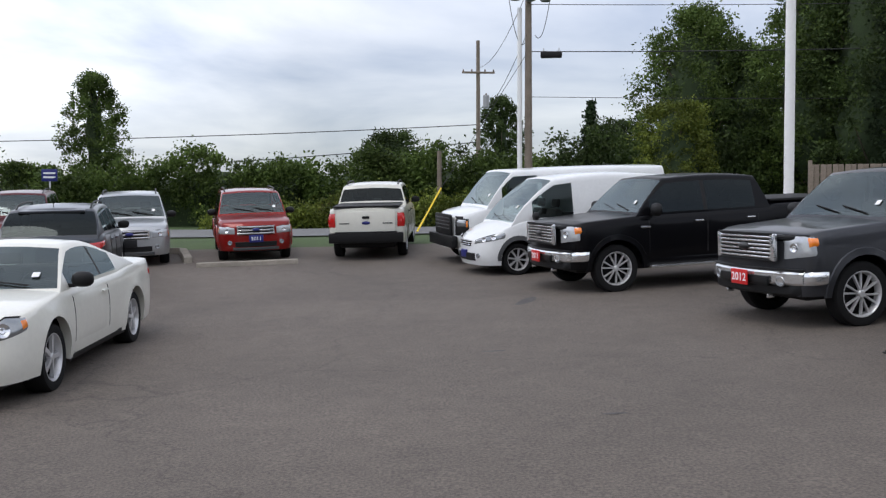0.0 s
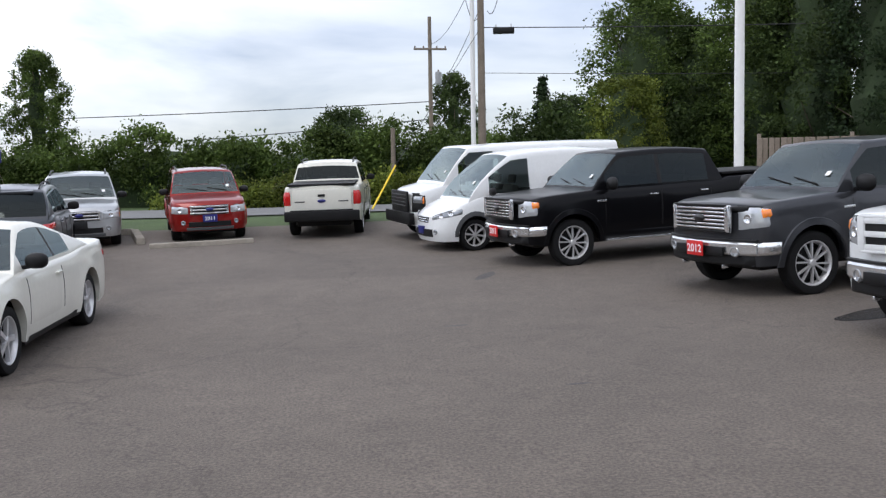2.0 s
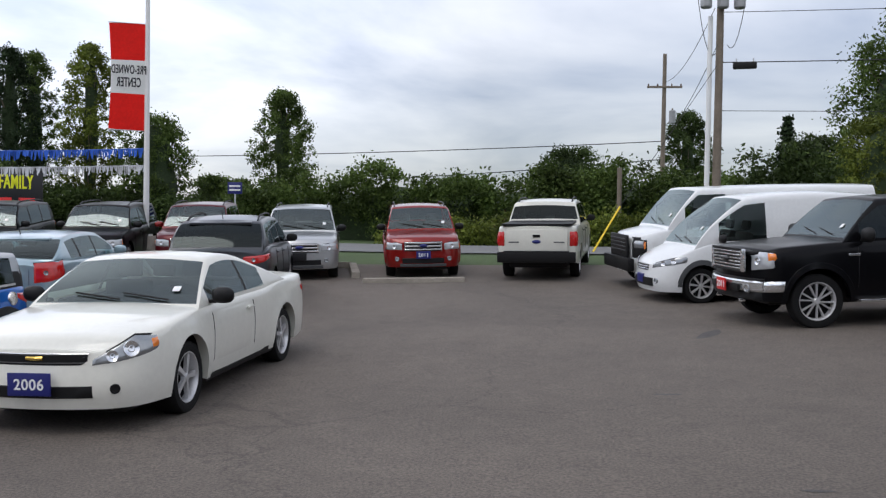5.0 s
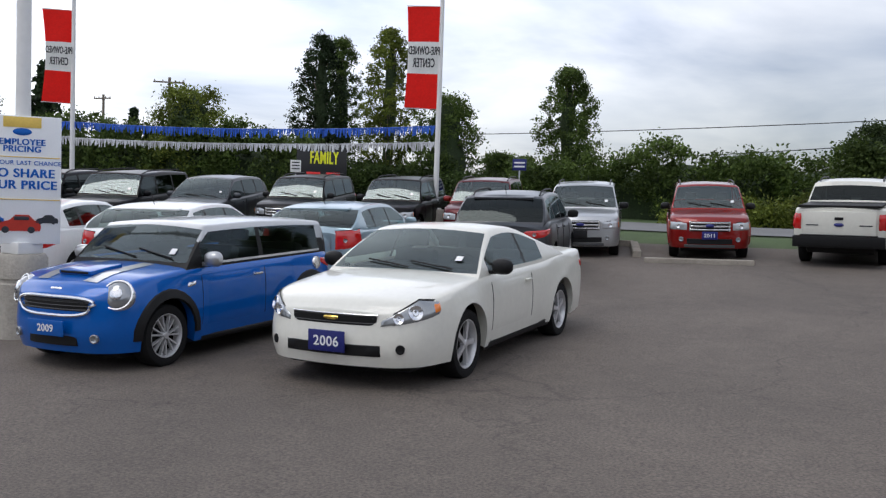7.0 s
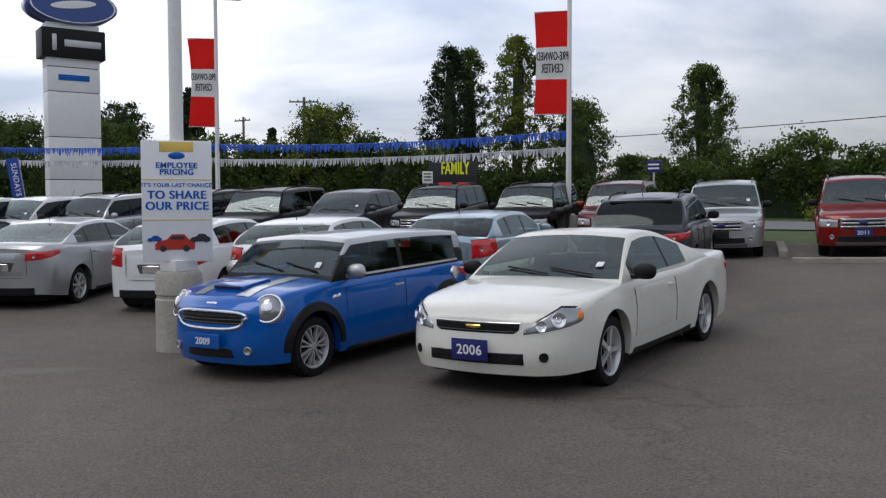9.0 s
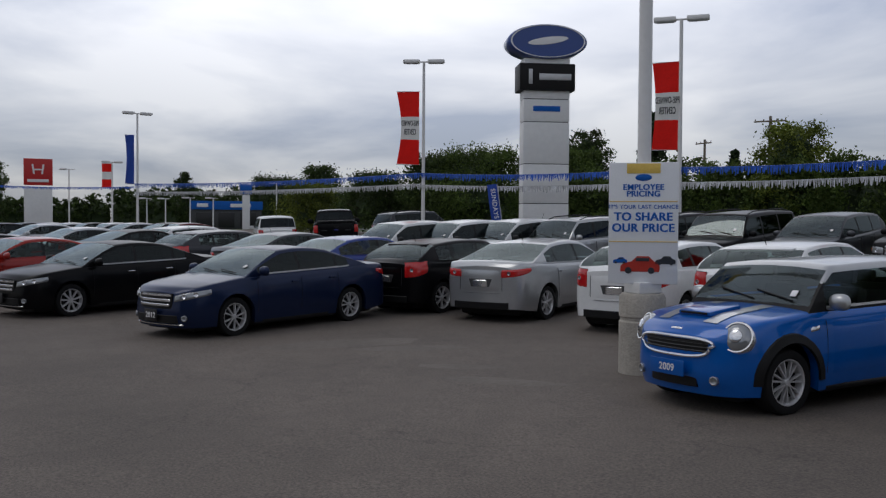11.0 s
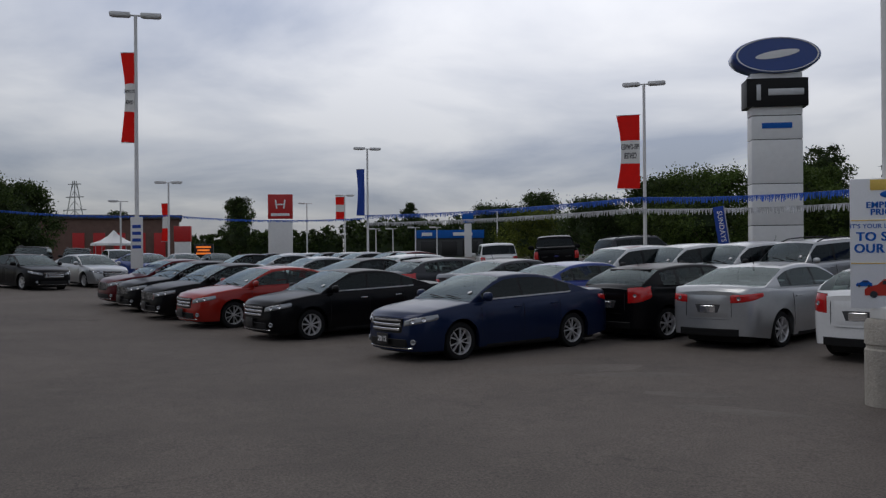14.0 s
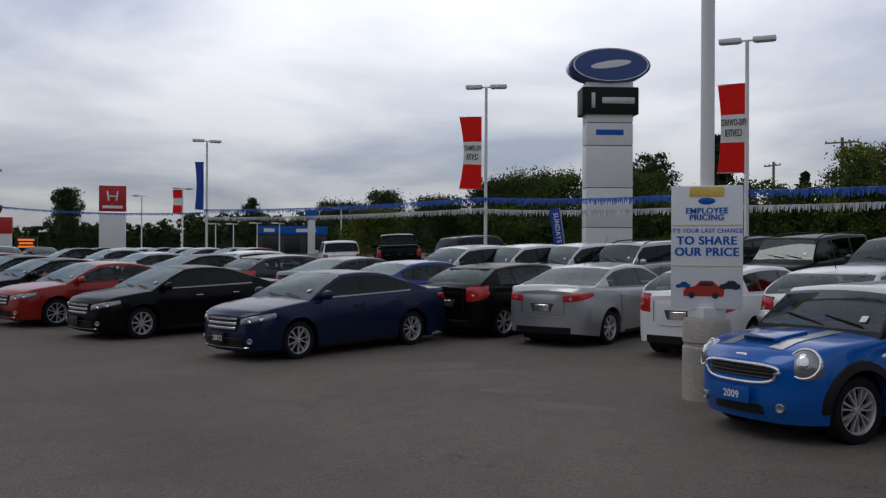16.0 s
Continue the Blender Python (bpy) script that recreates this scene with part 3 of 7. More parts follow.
KINDS = {
    "sedan": dict(L=4.84, W=1.83, H=1.445, wb=2.728, fo=0.98, R=0.33, gh=(1.20, 2.10, 3.20, 4.18),
                  deck=[(0, .70), (.03, .77), (.12, .82), (.5, .89), (1.15, .97), (1.6, .985), (3.6, 1.03), (4.1, 1.075), (4.7, 1.07), (4.84, .98)],
                  windows=((1.5, 2.42), (2.48, 3.34), (3.4, 3.68))),
    "lincoln": dict(L=4.84, W=1.83, H=1.45, wb=2.728, fo=0.98, R=0.33, gh=(1.20, 2.10, 3.20, 4.18),
                    deck=[(0, .70), (.03, .78), (.12, .83), (.5, .90), (1.15, .97), (1.6, .985), (3.6, 1.03), (4.1, 1.075), (4.7, 1.07), (4.84, .98)],
                    windows=((1.5, 2.42), (2.48, 3.34), (3.4, 3.68))),
    "coupe": dict(L=5.0, W=1.85, H=1.41, wb=2.807, fo=1.04, R=0.335, gh=(1.34, 2.04, 2.90, 4.00), gc=0.235, tum=0.70, kf=0.22, slant=0.16, flare=0.022,
                  deck=[(0, .65), (.03, .735), (.12, .79), (.5, .85), (1.3, .935), (1.75, .95), (3.2, .965), (3.8, 1.01), (4.75, 1.03), (5.0, .90)],
                  windows=((1.62, 2.64), (2.70, 3.26))),
    "clubman": dict(L=3.94, W=1.68, H=1.42, wb=2.547, fo=0.72, R=0.315, gh=(1.02, 1.46, 3.72, 3.90), tum=0.82, kf=0.24, kr=0.1, slant=0.08, roofarch=0.04,
                    deck=[(0, .68), (.03, .77), (.12, .83), (.4, .90), (1.0, .955), (1.3, .96), (3.8, .99), (3.94, .92)], windows=((1.28, 2.28), (2.36, 3.56))),
    "suv": dict(L=4.44, W=1.81, H=1.69, wb=2.62, fo=0.86, R=0.365, gh=(1.08, 1.66, 4.02, 4.38), gc=0.28, tum=0.78, kf=0.14, kr=0.08, slant=0.05, nf=0.5, rf=0.13,
                deck=[(0, .78), (.04, .93), (.4, 1.0), (1.05, 1.07), (1.4, 1.08), (4.3, 1.12), (4.44, 1.02)],
                windows=((1.36, 2.2), (2.28, 3.12), (3.2, 3.92))),
    "crossover": dict(L=4.52, W=1.84, H=1.66, wb=2.69, fo=0.9, R=0.355, gh=(1.05, 1.85, 3.85, 4.42), gc=0.26, tum=0.76, kf=0.18, kr=0.12, slant=0.1, roofarch=0.07,
                      deck=[(0, .72), (.05, .84), (.45, .97), (1.0, 1.06), (1.4, 1.08), (4.2, 1.17), (4.52, 1.05)],
                      windows=((1.4, 2.3), (2.38, 3.2), (3.28, 3.85))),
    "flex": dict(L=5.13, W=1.93, H=1.73, wb=2.99, fo=0.95, R=0.37, gh=(1.15, 1.75, 4.7, 5.05), gc=0.25, tum=0.80, kf=0.12, kr=0.07, slant=0.04, nf=0.5,
                 deck=[(0, .8), (.04, .95), (.4, 1.02), (1.1, 1.07), (1.5, 1.08), (5.0, 1.12), (5.13, 1.0)],
                 windows=((1.45, 2.4), (2.48, 3.5), (3.58, 4.6))),
    "hatch": dict(L=4.36, W=1.82, H=1.47, wb=2.648, fo=0.89, R=0.325, gh=(0.98, 1.86, 3.55, 4.26), tum=0.74, roofarch=0.06, kr=0.18,
                  deck=[(0, .60), (.05, .70), (.45, .84), (1.0, .96), (1.4, 1.0), (3.6, 1.06), (4.2, 1.10), (4.36, 1.0)],
                  windows=((1.35, 2.25), (2.32, 3.1), (3.18, 3.6))),
    "small_sedan": dict(L=4.53, W=1.82, H=1.47, wb=2.648, fo=0.89, R=0.325, gh=(0.98, 1.86, 3.1, 4.05), tum=0.74, kr=0.18,
                        deck=[(0, .60), (.05, .70), (.45, .84), (1.0, .96), (1.4, 1.0), (3.6, 1.06), (4.0, 1.11), (4.42, 1.12), (4.53, 1.0)],
                        windows=((1.35, 2.2), (2.27, 3.1), (3.16, 3.5))),
    "pickup": dict(L=5.89, W=2.00, H=1.92, wb=3.68, fo=0.95, R=0.405, gh=(1.34, 1.98, 3.78, 4.0), gc=0.42, tum=0.76, kf=0.10, kr=0.05, nf=0.4, nr=0.4, slant=0.03, rf=0.10, rr=0.06, tail=0.0, arch=0.09,
                   deck=[(0, .98), (.03, 1.14), (.35, 1.20), (1.3, 1.26), (1.6, 1.27), (3.95, 1.29), (4.05, 1.34), (5.85, 1.36), (5.89, 1.32)],
                   windows=((1.62, 2.66), (2.74, 3.7))),
    "sport_truck": dict(L=5.33, W=1.87, H=1.80, wb=3.315, fo=0.9, R=0.38, gh=(1.2, 1.8, 3.5, 3.74), gc=0.36, tum=0.78, kf=0.12, kr=0.05, nf=0.4, nr=0.35, slant=0.05, rf=0.10, rr=0.06, tail=0.0,
                        deck=[(0, .9), (.03, 1.04), (.35, 1.1), (1.2, 1.18), (1.5, 1.19), (3.7, 1.21), (3.8, 1.23), (5.28, 1.25), (5.33, 1.2)],
                        windows=((1.5, 2.45), (2.53, 3.42))),
    "van": dict(L=5.5, W=2.02, H=2.10, wb=3.505, fo=0.78, R=0.375, gh=(0.72, 1.42, 5.3, 5.46), gc=0.36, tum=0.84, kf=0.10, kr=0.04, nf=0.45, nr=0.3, slant=0.03, rf=0.10, rr=0.06, tail=0.0, roofarch=0.03,
                deck=[(0, .98), (.04, 1.12), (.7, 1.24), (1.1, 1.26), (5.4, 1.26), (5.5, 1.2)], windows=((1.12, 2.0),)),
    "small_van": dict(L=4.59, W=1.80, H=1.98, wb=2.912, fo=0.85, R=0.325, gh=(0.70, 1.72, 4.4, 4.55), gc=0.22, tum=0.80, kf=0.20, kr=0.05, nf=0.6, nr=0.3, slant=0.12, tail=0.0, roofarch=0.10,
                      deck=[(0, .64), (.05, .76), (.65, .98), (1.0, 1.08), (1.5, 1.1), (4.5, 1.12), (4.59, 1.05)], windows=((1.2, 2.1),)),
}


def bar(s, name, u, z, sy, sz, mat, depth=0.03, y=0.0, bev=0.008, tail=False):
    """A strip bent round the nose or the tail at height z."""
    n = max(2, int(sy / 0.07) + 2)
    back = -1 if tail else 1
    out = depth / 2 + 0.004
    e = min(bev, sz * 0.4)
    ring = ((-sz / 2, -0.05), (-sz / 2, out - e), (-sz / 2 + e, out), (sz / 2 - e, out), (sz / 2, out - e), (sz / 2, -0.05))
    vs, fs = [], []
    for k in range(n):
        yy = y - sy / 2 + sy * k / (n - 1)
        p = front_point(s, yy, z, tail)
        end = k in (0, n - 1)
        for dz, o in ring:
            vs.append((p.x + back * (o if not (end and o > 0) else o - e), p.y, z + dz))
    m = len(ring)
    for k in range(n - 1):
        for j in range(m - 1):
            fs.append((k * m + j, (k + 1) * m + j, (k + 1) * m + j + 1, k * m + j + 1))
    fs += [tuple(range(m)), tuple(range((n - 1) * m, n * m))]
    return welded(mesh_of(name, vs, fs, [mat], None, 0), 35)


def build_car(kind, mat, name, label, category, *, spokes=5, dark=False, twin=False, cladding=None, plate=None, plate_mat=None, front="bars", privacy=False,
              rails=False, mirror=None, handles=None, group="", trimline=False, seats=True, detail=True, doors=None):
    s = Shape(**KINDS[kind])
    ob = thing(name, Matrix.Identity(4), label, category, group)
    L = s.L
    part("body", s.lower(mat), ob)
    P, sets = s.greenhouse()
    roof = sets.pop("roof")
    if kind == "clubman":
        top_z = s.H - 0.16
        low = [f for f in roof if max(P[i].z for i in f) < top_z]
        roof = [f for f in roof if max(P[i].z for i in f) >= top_z]
        part("pillar_trim", submesh("pillar_trim", P, low, [M_BLACK], smooth=50), ob, "black window surround")
    part("roof", submesh("roof", P, roof, [mat], smooth=50), ob)
    for key, faces in sets.items():
        if not faces:
            continue
        if key[:6] == "pillar":
            part("pillar_trim", submesh("pillar_trim", P, faces, [M_BLACK], smooth=50), ob)
            continue
        nm = {"L": "side_window", "R": "side_window"}.get(key[0], key)
        gm = M_SCREEN if key == "windshield" else M_GLASS if (not privacy and detail) or (key[1] == "0" and not privacy) else M_PRIV
        if key[0] in "LR" and key != "rear_window" and int(key[1]) >= 1 and privacy:
            gm = M_PRIV
        g = part(nm, submesh(nm, P, faces, [gm], smooth=60), ob)
        g.visible_shadow = False
    # dark fill under the floor, oversized and set low to deepen the shade beneath
    part("underbody", box_mesh("underbody", (L - 0.62, s.W - 0.52, 0.40), M_BLACK, 0.05, (s.x0 - L / 2, 0, s.gc + 0.12)), ob)
    # wheels
    tyre, spk, ring, well, cap = wheel_meshes(s.R, spokes, dark, twin)
    for ax in (s.wb / 2, -s.wb / 2):
        for sd in (1, -1):
            m = pose(ax, sd * (s.W / 2 - 0.135), s.R, 0, 0, 0 if sd > 0 else 180) @ pose(0, 0, 0, 0, 17 * ax + 11, 0)
            w = part("wheel", tyre, ob, m=m)
            part("rim", ring, w)
            part("spokes", spk, w)
            part("wheel_well", well, w)
            part("hub_cap", cap, w)
    # doors with handles
    for k, wdw in enumerate(s.windows if doors is None else doors):
        a = wdw[0] - (0.05 if k == 0 else 0.03)
        b = wdw[1] + 0.03
        if b - a < 0.5 or k > 1:
            continue
        a = max(a, s.axles[0] + s.arch + 0.03)
        b = min(b, s.axles[1] - s.arch * 0.55)
        for sd in (1, -1):
            path = [("side", u) for u in steps(a, b, 9)]
            lo = s.gc + 0.10
            d = part("door", skin_patch(s, "door", path, (lambda t: max(lo, s.low(a + (b - a) * t) + 0.03)), lambda t: s.top(a + (b - a) * t) - 0.03, [mat], 0.004, nz=8, side=sd), ob)
            for us in (a, b):
                sp = [("side", us - 0.004), ("side", us), ("side", us + 0.004)]
                part("door_seam", skin_patch(s, "door_seam", sp, max(lo, s.low(us) + 0.02), s.top(us) - 0.02, [M_SEAM], 0.0055, nz=8, side=sd), d)
            u = b - 0.16
            z = s.top(u) - 0.14
            hm = handles or mat
            part("handle", box_mesh("handle", (0.17, 0.035, 0.026), hm, 0.010, (s.x0 - u, sd * (s.side_y(u, z) + 0.018), z)), d)
    # outside mirrors
    for sd in (1, -1):
        u = s.windows[0][0] + 0.03
        z = s.top(u) + 0.05
        mm = mirror_mesh(s, mirror or mat)
        if sd < 0:
            mm.transform(Matrix.Diagonal((1, -1, 1, 1)))
            mm.flip_normals()
        big = 1.35 if kind in ("pickup", "van") else 1.0
        part("mirror", mm, ob, m=Matrix.LocRotScale((s.x0 - u, sd * s.half(u) * 0.955, z + 0.02), None, (1, big, big * 1.1)))
    # sill / arch cladding
    if cladding:
        for sd in (1, -1):
            for a in s.axles:
                vs, fs = [], []
                for k in range(15):
                    th = math.pi * k / 14
                    for rr, o in ((s.arch - 0.004, 0.0), (s.arch + 0.006, 0.022), (s.arch + 0.085, 0.016), (s.arch + 0.10, -0.01)):
                        u, z = a - rr * math.cos(th), s.R * 0.98 + rr * math.sin(th)
                        p = s.bend(u, s.side_y(u, min(z, s.top(u) - 0.03)) + o, z)
                        vs.append((p.x, p.y * sd, p.z))
                for k in range(14):
                    for j in range(3):
                        f = (k * 4 + j, k * 4 + j + 1, (k + 1) * 4 + j + 1, (k + 1) * 4 + j)
                        fs.append(f if sd < 0 else f[::-1])
                part("wheel_arch", mesh_of("wheel_arch", vs, fs, [cladding]), ob)
            a, b = s.axles[0] + s.arch + 0.05, s.axles[1] - s.arch - 0.05
            part("sill", skin_patch(s, "sill", [("side", u) for u in steps(a, b, 6)], s.gc - 0.02, s.gc + (0.05 if kind == "clubman" else 0.13), [cladding], 0.018, side=sd), ob)
    else:
        for sd in (1, -1):
            a, b = s.axles[0] + s.arch + 0.02, s.axles[1] - s.arch - 0.02
            part("sill", skin_patch(s, "sill", [("side", u) for u in steps(a, b, 6)], s.gc - 0.03, s.gc + 0.05, [M_BLACK], 0.004, side=sd), ob)
    # window surround line
    if trimline:
        for sd in (1, -1):
            a, b = s.windows[0][0], s.windows[-1][1]
            vs, fs = [], []
            us = steps(a, b, 16)
            for u in us:
                h = s.cabin(u)
                for q, o in ((0, 0.012), (1, 0.010)):
                    p = s.bend(u, h[1][0] + o, h[1][1] - 0.012 + 0.026 * q)
                    vs.append((p.x, p.y * sd, p.z))
            for k in range(15):
                f = (2 * k, 2 * k + 1, 2 * k + 3, 2 * k + 2)
                fs.append(f if sd < 0 else f[::-1])
            part("window_trim", mesh_of("window_trim", vs, fs, [M_ALLOY]), ob)
    # roof rails
    if rails:
        for sd in (1, -1):
            u2, u3 = s.gh[1] + 0.15, s.gh[2] - 0.15
            us = steps(u2, u3, 9)
            pts = []
            for k, u in enumerate(us):
                e = 0.0 if k in (0, 8) else 0.055
                pts.append(Vector((s.x0 - u, sd * s.W / 2 * s.tum * 0.90, s.roof_z(u) + e)))
            part("roof_rail", sweep_mesh("roof_rail", pts, 0.018, M_BLACK, 8), ob)
    if kind == "pickup" and front == "truck":
        for sd in (1, -1):
            part("running_board", box_mesh("running_board", (2.3, 0.13, 0.05), M_CHROME, 0.02, (s.x0 - 2.72, sd * (s.W / 2 - 0.02), 0.40)), ob, "chrome running board")
            part("fender_badge", box_mesh("fender_badge", (0.18, 0.010, 0.035), M_CHROME, 0.004, (s.x0 - 1.5, sd * (s.side_y(1.5, 1.08) + 0.006), 1.08)), ob)
    if kind in ("hatch", "small_sedan", "crossover", "suv"):
        u = s.gh[2] - 0.18
        part("antenna", tube_mesh("antenna", (s.x0 - u, 0, s.roof_z(u)), (s.x0 - u - 0.10, 0, s.roof_z(u) + 0.20), 0.006, M_BLACK, seg=6), ob)
    if kind in ("hatch", "crossover"):
        u = s.gh[2] + 0.03
        part("spoiler", box_mesh("spoiler", (0.16, s.W * s.tum * 0.80, 0.05), mat, 0.02, (s.x0 - u, 0, s.roof_z(s.gh[2]) - 0.014), (0, -9, 0)), ob)
    # wipers
    if detail:
        for y in (0.05, 0.55):
            a = s.bend(s.gh[0] + 0.06, y, s.roof_z(s.gh[0] + 0.06) + 0.03)
            b = s.bend(s.gh[0] + 0.13, y - 0.5, s.roof_z(s.gh[0] + 0.13) + 0.035)
            part("wiper", tube_mesh("wiper", a, b, 0.009, M_BLACK, seg=6), ob)
        u = s.gh[0] + 0.28 * (s.gh[1] - s.gh[0])
        p0 = s.bend(u, s.half(u) * 0.62, s.roof_z(u) + 0.025)
        ang = math.degrees(math.atan2(s.H - s.top(s.gh[0]), s.gh[1] - s.gh[0]))
        part("window_sticker", box_mesh("window_sticker", (0.075, 0.075, 0.004), M_TEXT, 0.001), ob, "white price sticker", pose(p0.x, p0.y, p0.z, 0, ang, 0))
    if seats:
        S = seat_mesh()
        uf = s.windows[0][1] - 0.28
        zf = s.top(uf) - 0.45
        for y in (0.37, -0.37):
            part("seat", S["seat"], ob, m=pose(s.x0 - uf, y, zf))
        if len(s.windows) > 1:
            ub = min(s.windows[1][1], s.gh[3] - 0.5) - 0.1
            part("rear_bench", S["bench"], ob, m=pose(s.x0 - ub, 0, zf))
        part("steering_wheel", S["steering"], ob, m=pose(s.x0 - s.gh[0] - 0.72, 0.37, s.top(s.gh[0] + 0.6) - 0.02))
        part("dashboard", box_mesh("dashboard", (0.5, s.W * 0.74, 0.10), M_INT, 0.04, (s.x0 - s.gh[0] - 0.42, 0, s.top(s.gh[0] + 0.4) + 0.01)), ob)
    car_front(s, ob, kind, mat, front, plate, plate_mat)
    car_rear(s, ob, kind, mat, front)
    return ob, s


def car_plate(s, ob, plate, mat, z, w=0.34, h=0.19):
    p = s.bend(0, 0, z)
    pl = part("year_plate", box_mesh("year_plate", (0.015, w, h), mat, 0.006), ob, m=pose(p.x + 0.05, 0, z))
    if plate:
        part("year_number", words(plate, h * 0.66, M_TEXT), pl, m=pose(0.0095, 0, -0.005, 0, 0, 90))


def lamp_pair(s, ob, name, make, label=""):
    for sd in (1, -1):
        part(name, make(sd), ob, label)


def car_front(s, ob, kind, mat, front, plate, plate_mat):
    T = s.top(0.05)
    if front in ("bars", "split"):
        # broad chrome grille, wrap-round lamps
        zc = T - 0.06
        gw = s.nose * 1.15
        part("grille", bar(s, "grille", 0, zc - 0.08, gw * 1.04, 0.25, M_BLACK, 0.03), ob)
        if front == "bars":
            for k in range(3):
                part("grille_bar", bar(s, "grille_bar", 0, zc + 0.015 - 0.078 * k, gw * (1 - 0.03 * k), 0.042, M_CHROME, 0.06), ob)
        else:
            for sd in (1, -1):
                for k in range(9):
                    part("grille_bar", bar(s, "grille_bar", 0, zc - 0.06, 0.016, 0.19, M_CHROME, 0.05, sd * (0.07 + k * 0.05), 0.004), ob)
        for sd in (1, -1):
            lamp_unit(s, ob, "headlamp", nose_path(s, gw * 0.54, 0.50, 10), lambda t: T - 0.155 + 0.12 * t, lambda t: T - 0.045 + 0.16 * t - 0.05 * t * t, M_LENS, sd, ((0.3, 0.5, 0.038, M_BOWL), (0.55, 0.5, 0.04, M_BOWL)))
        part("lower_grille", bar(s, "lower_grille", 0, s.gc + 0.14, gw * 1.3, 0.13, M_BLACK, 0.02), ob)
        part("bumper_trim", bar(s, "bumper_trim", 0, s.gc + 0.05, gw * 1.5, 0.022, M_CHROME, 0.04), ob)
        lamp_pair(s, ob, "fog_lamp", lambda sd: lathe_at(s, "fog_lamp", sd * gw * 0.80, s.gc + 0.16, 0.05))
        if plate is not None:
            car_plate(s, ob, plate, plate_mat, s.gc + 0.20)
    elif front == "coupe":
        for sd in (1, -1):
            lamp_unit(s, ob, "headlamp", nose_path(s, 0.47, 0.44, 12), lambda t: T - 0.135 + 0.05 * t + 0.06 * t ** 3, lambda t: T - 0.085 + 0.20 * min(1, t * 1.7) - 0.03 * t * t, M_LENS, sd, ((0.24, 0.5, 0.05, M_BOWL), (0.48, 0.5, 0.068, M_BOWL)), 0.30)
        part("grille", bar(s, "grille", 0, T - 0.085, 0.88, 0.095, M_BLACK, 0.012), ob)
        for k in (-1, 1):
            part("grille_bar", bar(s, "grille_bar", 0, T - 0.085 + 0.022 * k, 0.84, 0.008, M_TRIM, 0.02), ob)
        part("grille_surround", bar(s, "grille_surround", 0, T - 0.034, 0.90, 0.012, M_CHROME, 0.024), ob)
        part("badge", bar(s, "badge", 0, T - 0.07, 0.15, 0.035, material("gold_badge", (0.65, 0.45, 0.12), 0.25, 0.9), 0.06, 0, 0.012), ob, "gold bar-shaped badge")
        part("lower_grille", bar(s, "lower_grille", 0, s.gc + 0.15, 0.98, 0.10, M_BLACK, 0.006), ob)
        lamp_pair(s, ob, "fog_lamp", lambda sd: lathe_at(s, "fog_lamp", sd * 0.66, s.gc + 0.17, 0.042, M_BLACK, 0.010))
        if plate:
            car_plate(s, ob, plate, plate_mat, s.gc + 0.225, 0.38, 0.19)
    elif front == "round":
        part("grille", bar(s, "grille", 0, T - 0.11, 0.92, 0.15, M_BLACK, 0.014, 0, 0.03), ob)
        for k in (-1, 0, 1):
            part("grille_bar", bar(s, "grille_bar", 0, T - 0.11 + 0.035 * k, 0.86, 0.010, M_TRIM, 0.024), ob)
        pts = []
        for k in range(36):
            a = 2 * math.pi * k / 36
            cy, cz = math.cos(a), math.sin(a)
            z = T - 0.11 + (0.085 if cz > 0 else 0.095) * math.copysign(abs(cz) ** 0.7, cz)
            y = (0.50 if cz > 0 else 0.45) * math.copysign(abs(cy) ** 0.55, cy)
            pts.append(front_point(s, y, z) + Vector((0.012, 0, 0)))
        part("grille_surround", sweep_mesh("grille_surround", pts, 0.016, M_CHROME, 6, True), ob)
        for sd in (1, -1):
            q = s.bend(0.20, s.side_y(0.2, T - 0.02) - 0.10, T + 0.00)
            m = pose(q.x + 0.03, sd * q.y, q.z - 0.01, 0, 0, -90 + sd * 24) @ pose(0, 0, 0, 24, 0, 0)
            lens = lathe("headlamp", [(0.001, 0.072), (0.07, 0.062), (0.115, 0.042), (0.142, 0.012)], M_LENS, 28, "Y")
            h = part("headlamp", lens, ob, m=m)
            part("headlamp_ring", lathe("headlamp_ring", [(0.136, 0.03), (0.148, 0.03), (0.158, 0.012), (0.160, -0.06)], M_CHROME, 28, "Y"), h)
            part("lamp_reflector", lathe("lamp_reflector", [(0.001, 0.078), (0.045, 0.080), (0.06, 0.072), (0.066, 0.05)], M_BOWL, 20, "Y"), h)
            part("side_vent", skin_patch(s, "side_vent", [("side", u) for u in steps(0.99, 1.15, 5)], lambda t: 0.765 + 0.02 * t, lambda t: 0.83 + 0.01 * t, [M_CHROME], 0.014, nz=3, side=sd), ob, "chrome side vent")
            part("hood_stripe", hood_stripe(s, sd), ob, "silver bonnet stripe")
            part("fog_lamp", lathe_at(s, "fog_lamp", sd * 0.50, s.gc + 0.15, 0.045), ob)
            part("side_marker", skin_patch(s, "side_marker", [("side", u) for u in steps(0.30, 0.36, 3)], s.gc + 0.16, s.gc + 0.30, [M_AMBER], 0.012, nz=3, side=sd), ob)
        cap = lathe("fuel_cap", [(0.001, 0.014), (0.05, 0.016), (0.078, 0.012), (0.085, -0.01)], M_CHROME, 22, "Y")
        part("fuel_cap", cap, ob, "round chrome fuel cap", pose(s.x0 - 3.42, s.side_y(3.42, 0.86) + 0.004, 0.86))
        q = s.bend(0.5, 0, s.top(0.5))
        bm = bmesh.new()
        box(bm, (q.x, 0, q.z + 0.055), (0.42, 0.44, 0.05), 0.022, (0, 7, 0))
        sc = part("hood_scoop", bm_mesh("hood_scoop", bm, mat), ob)
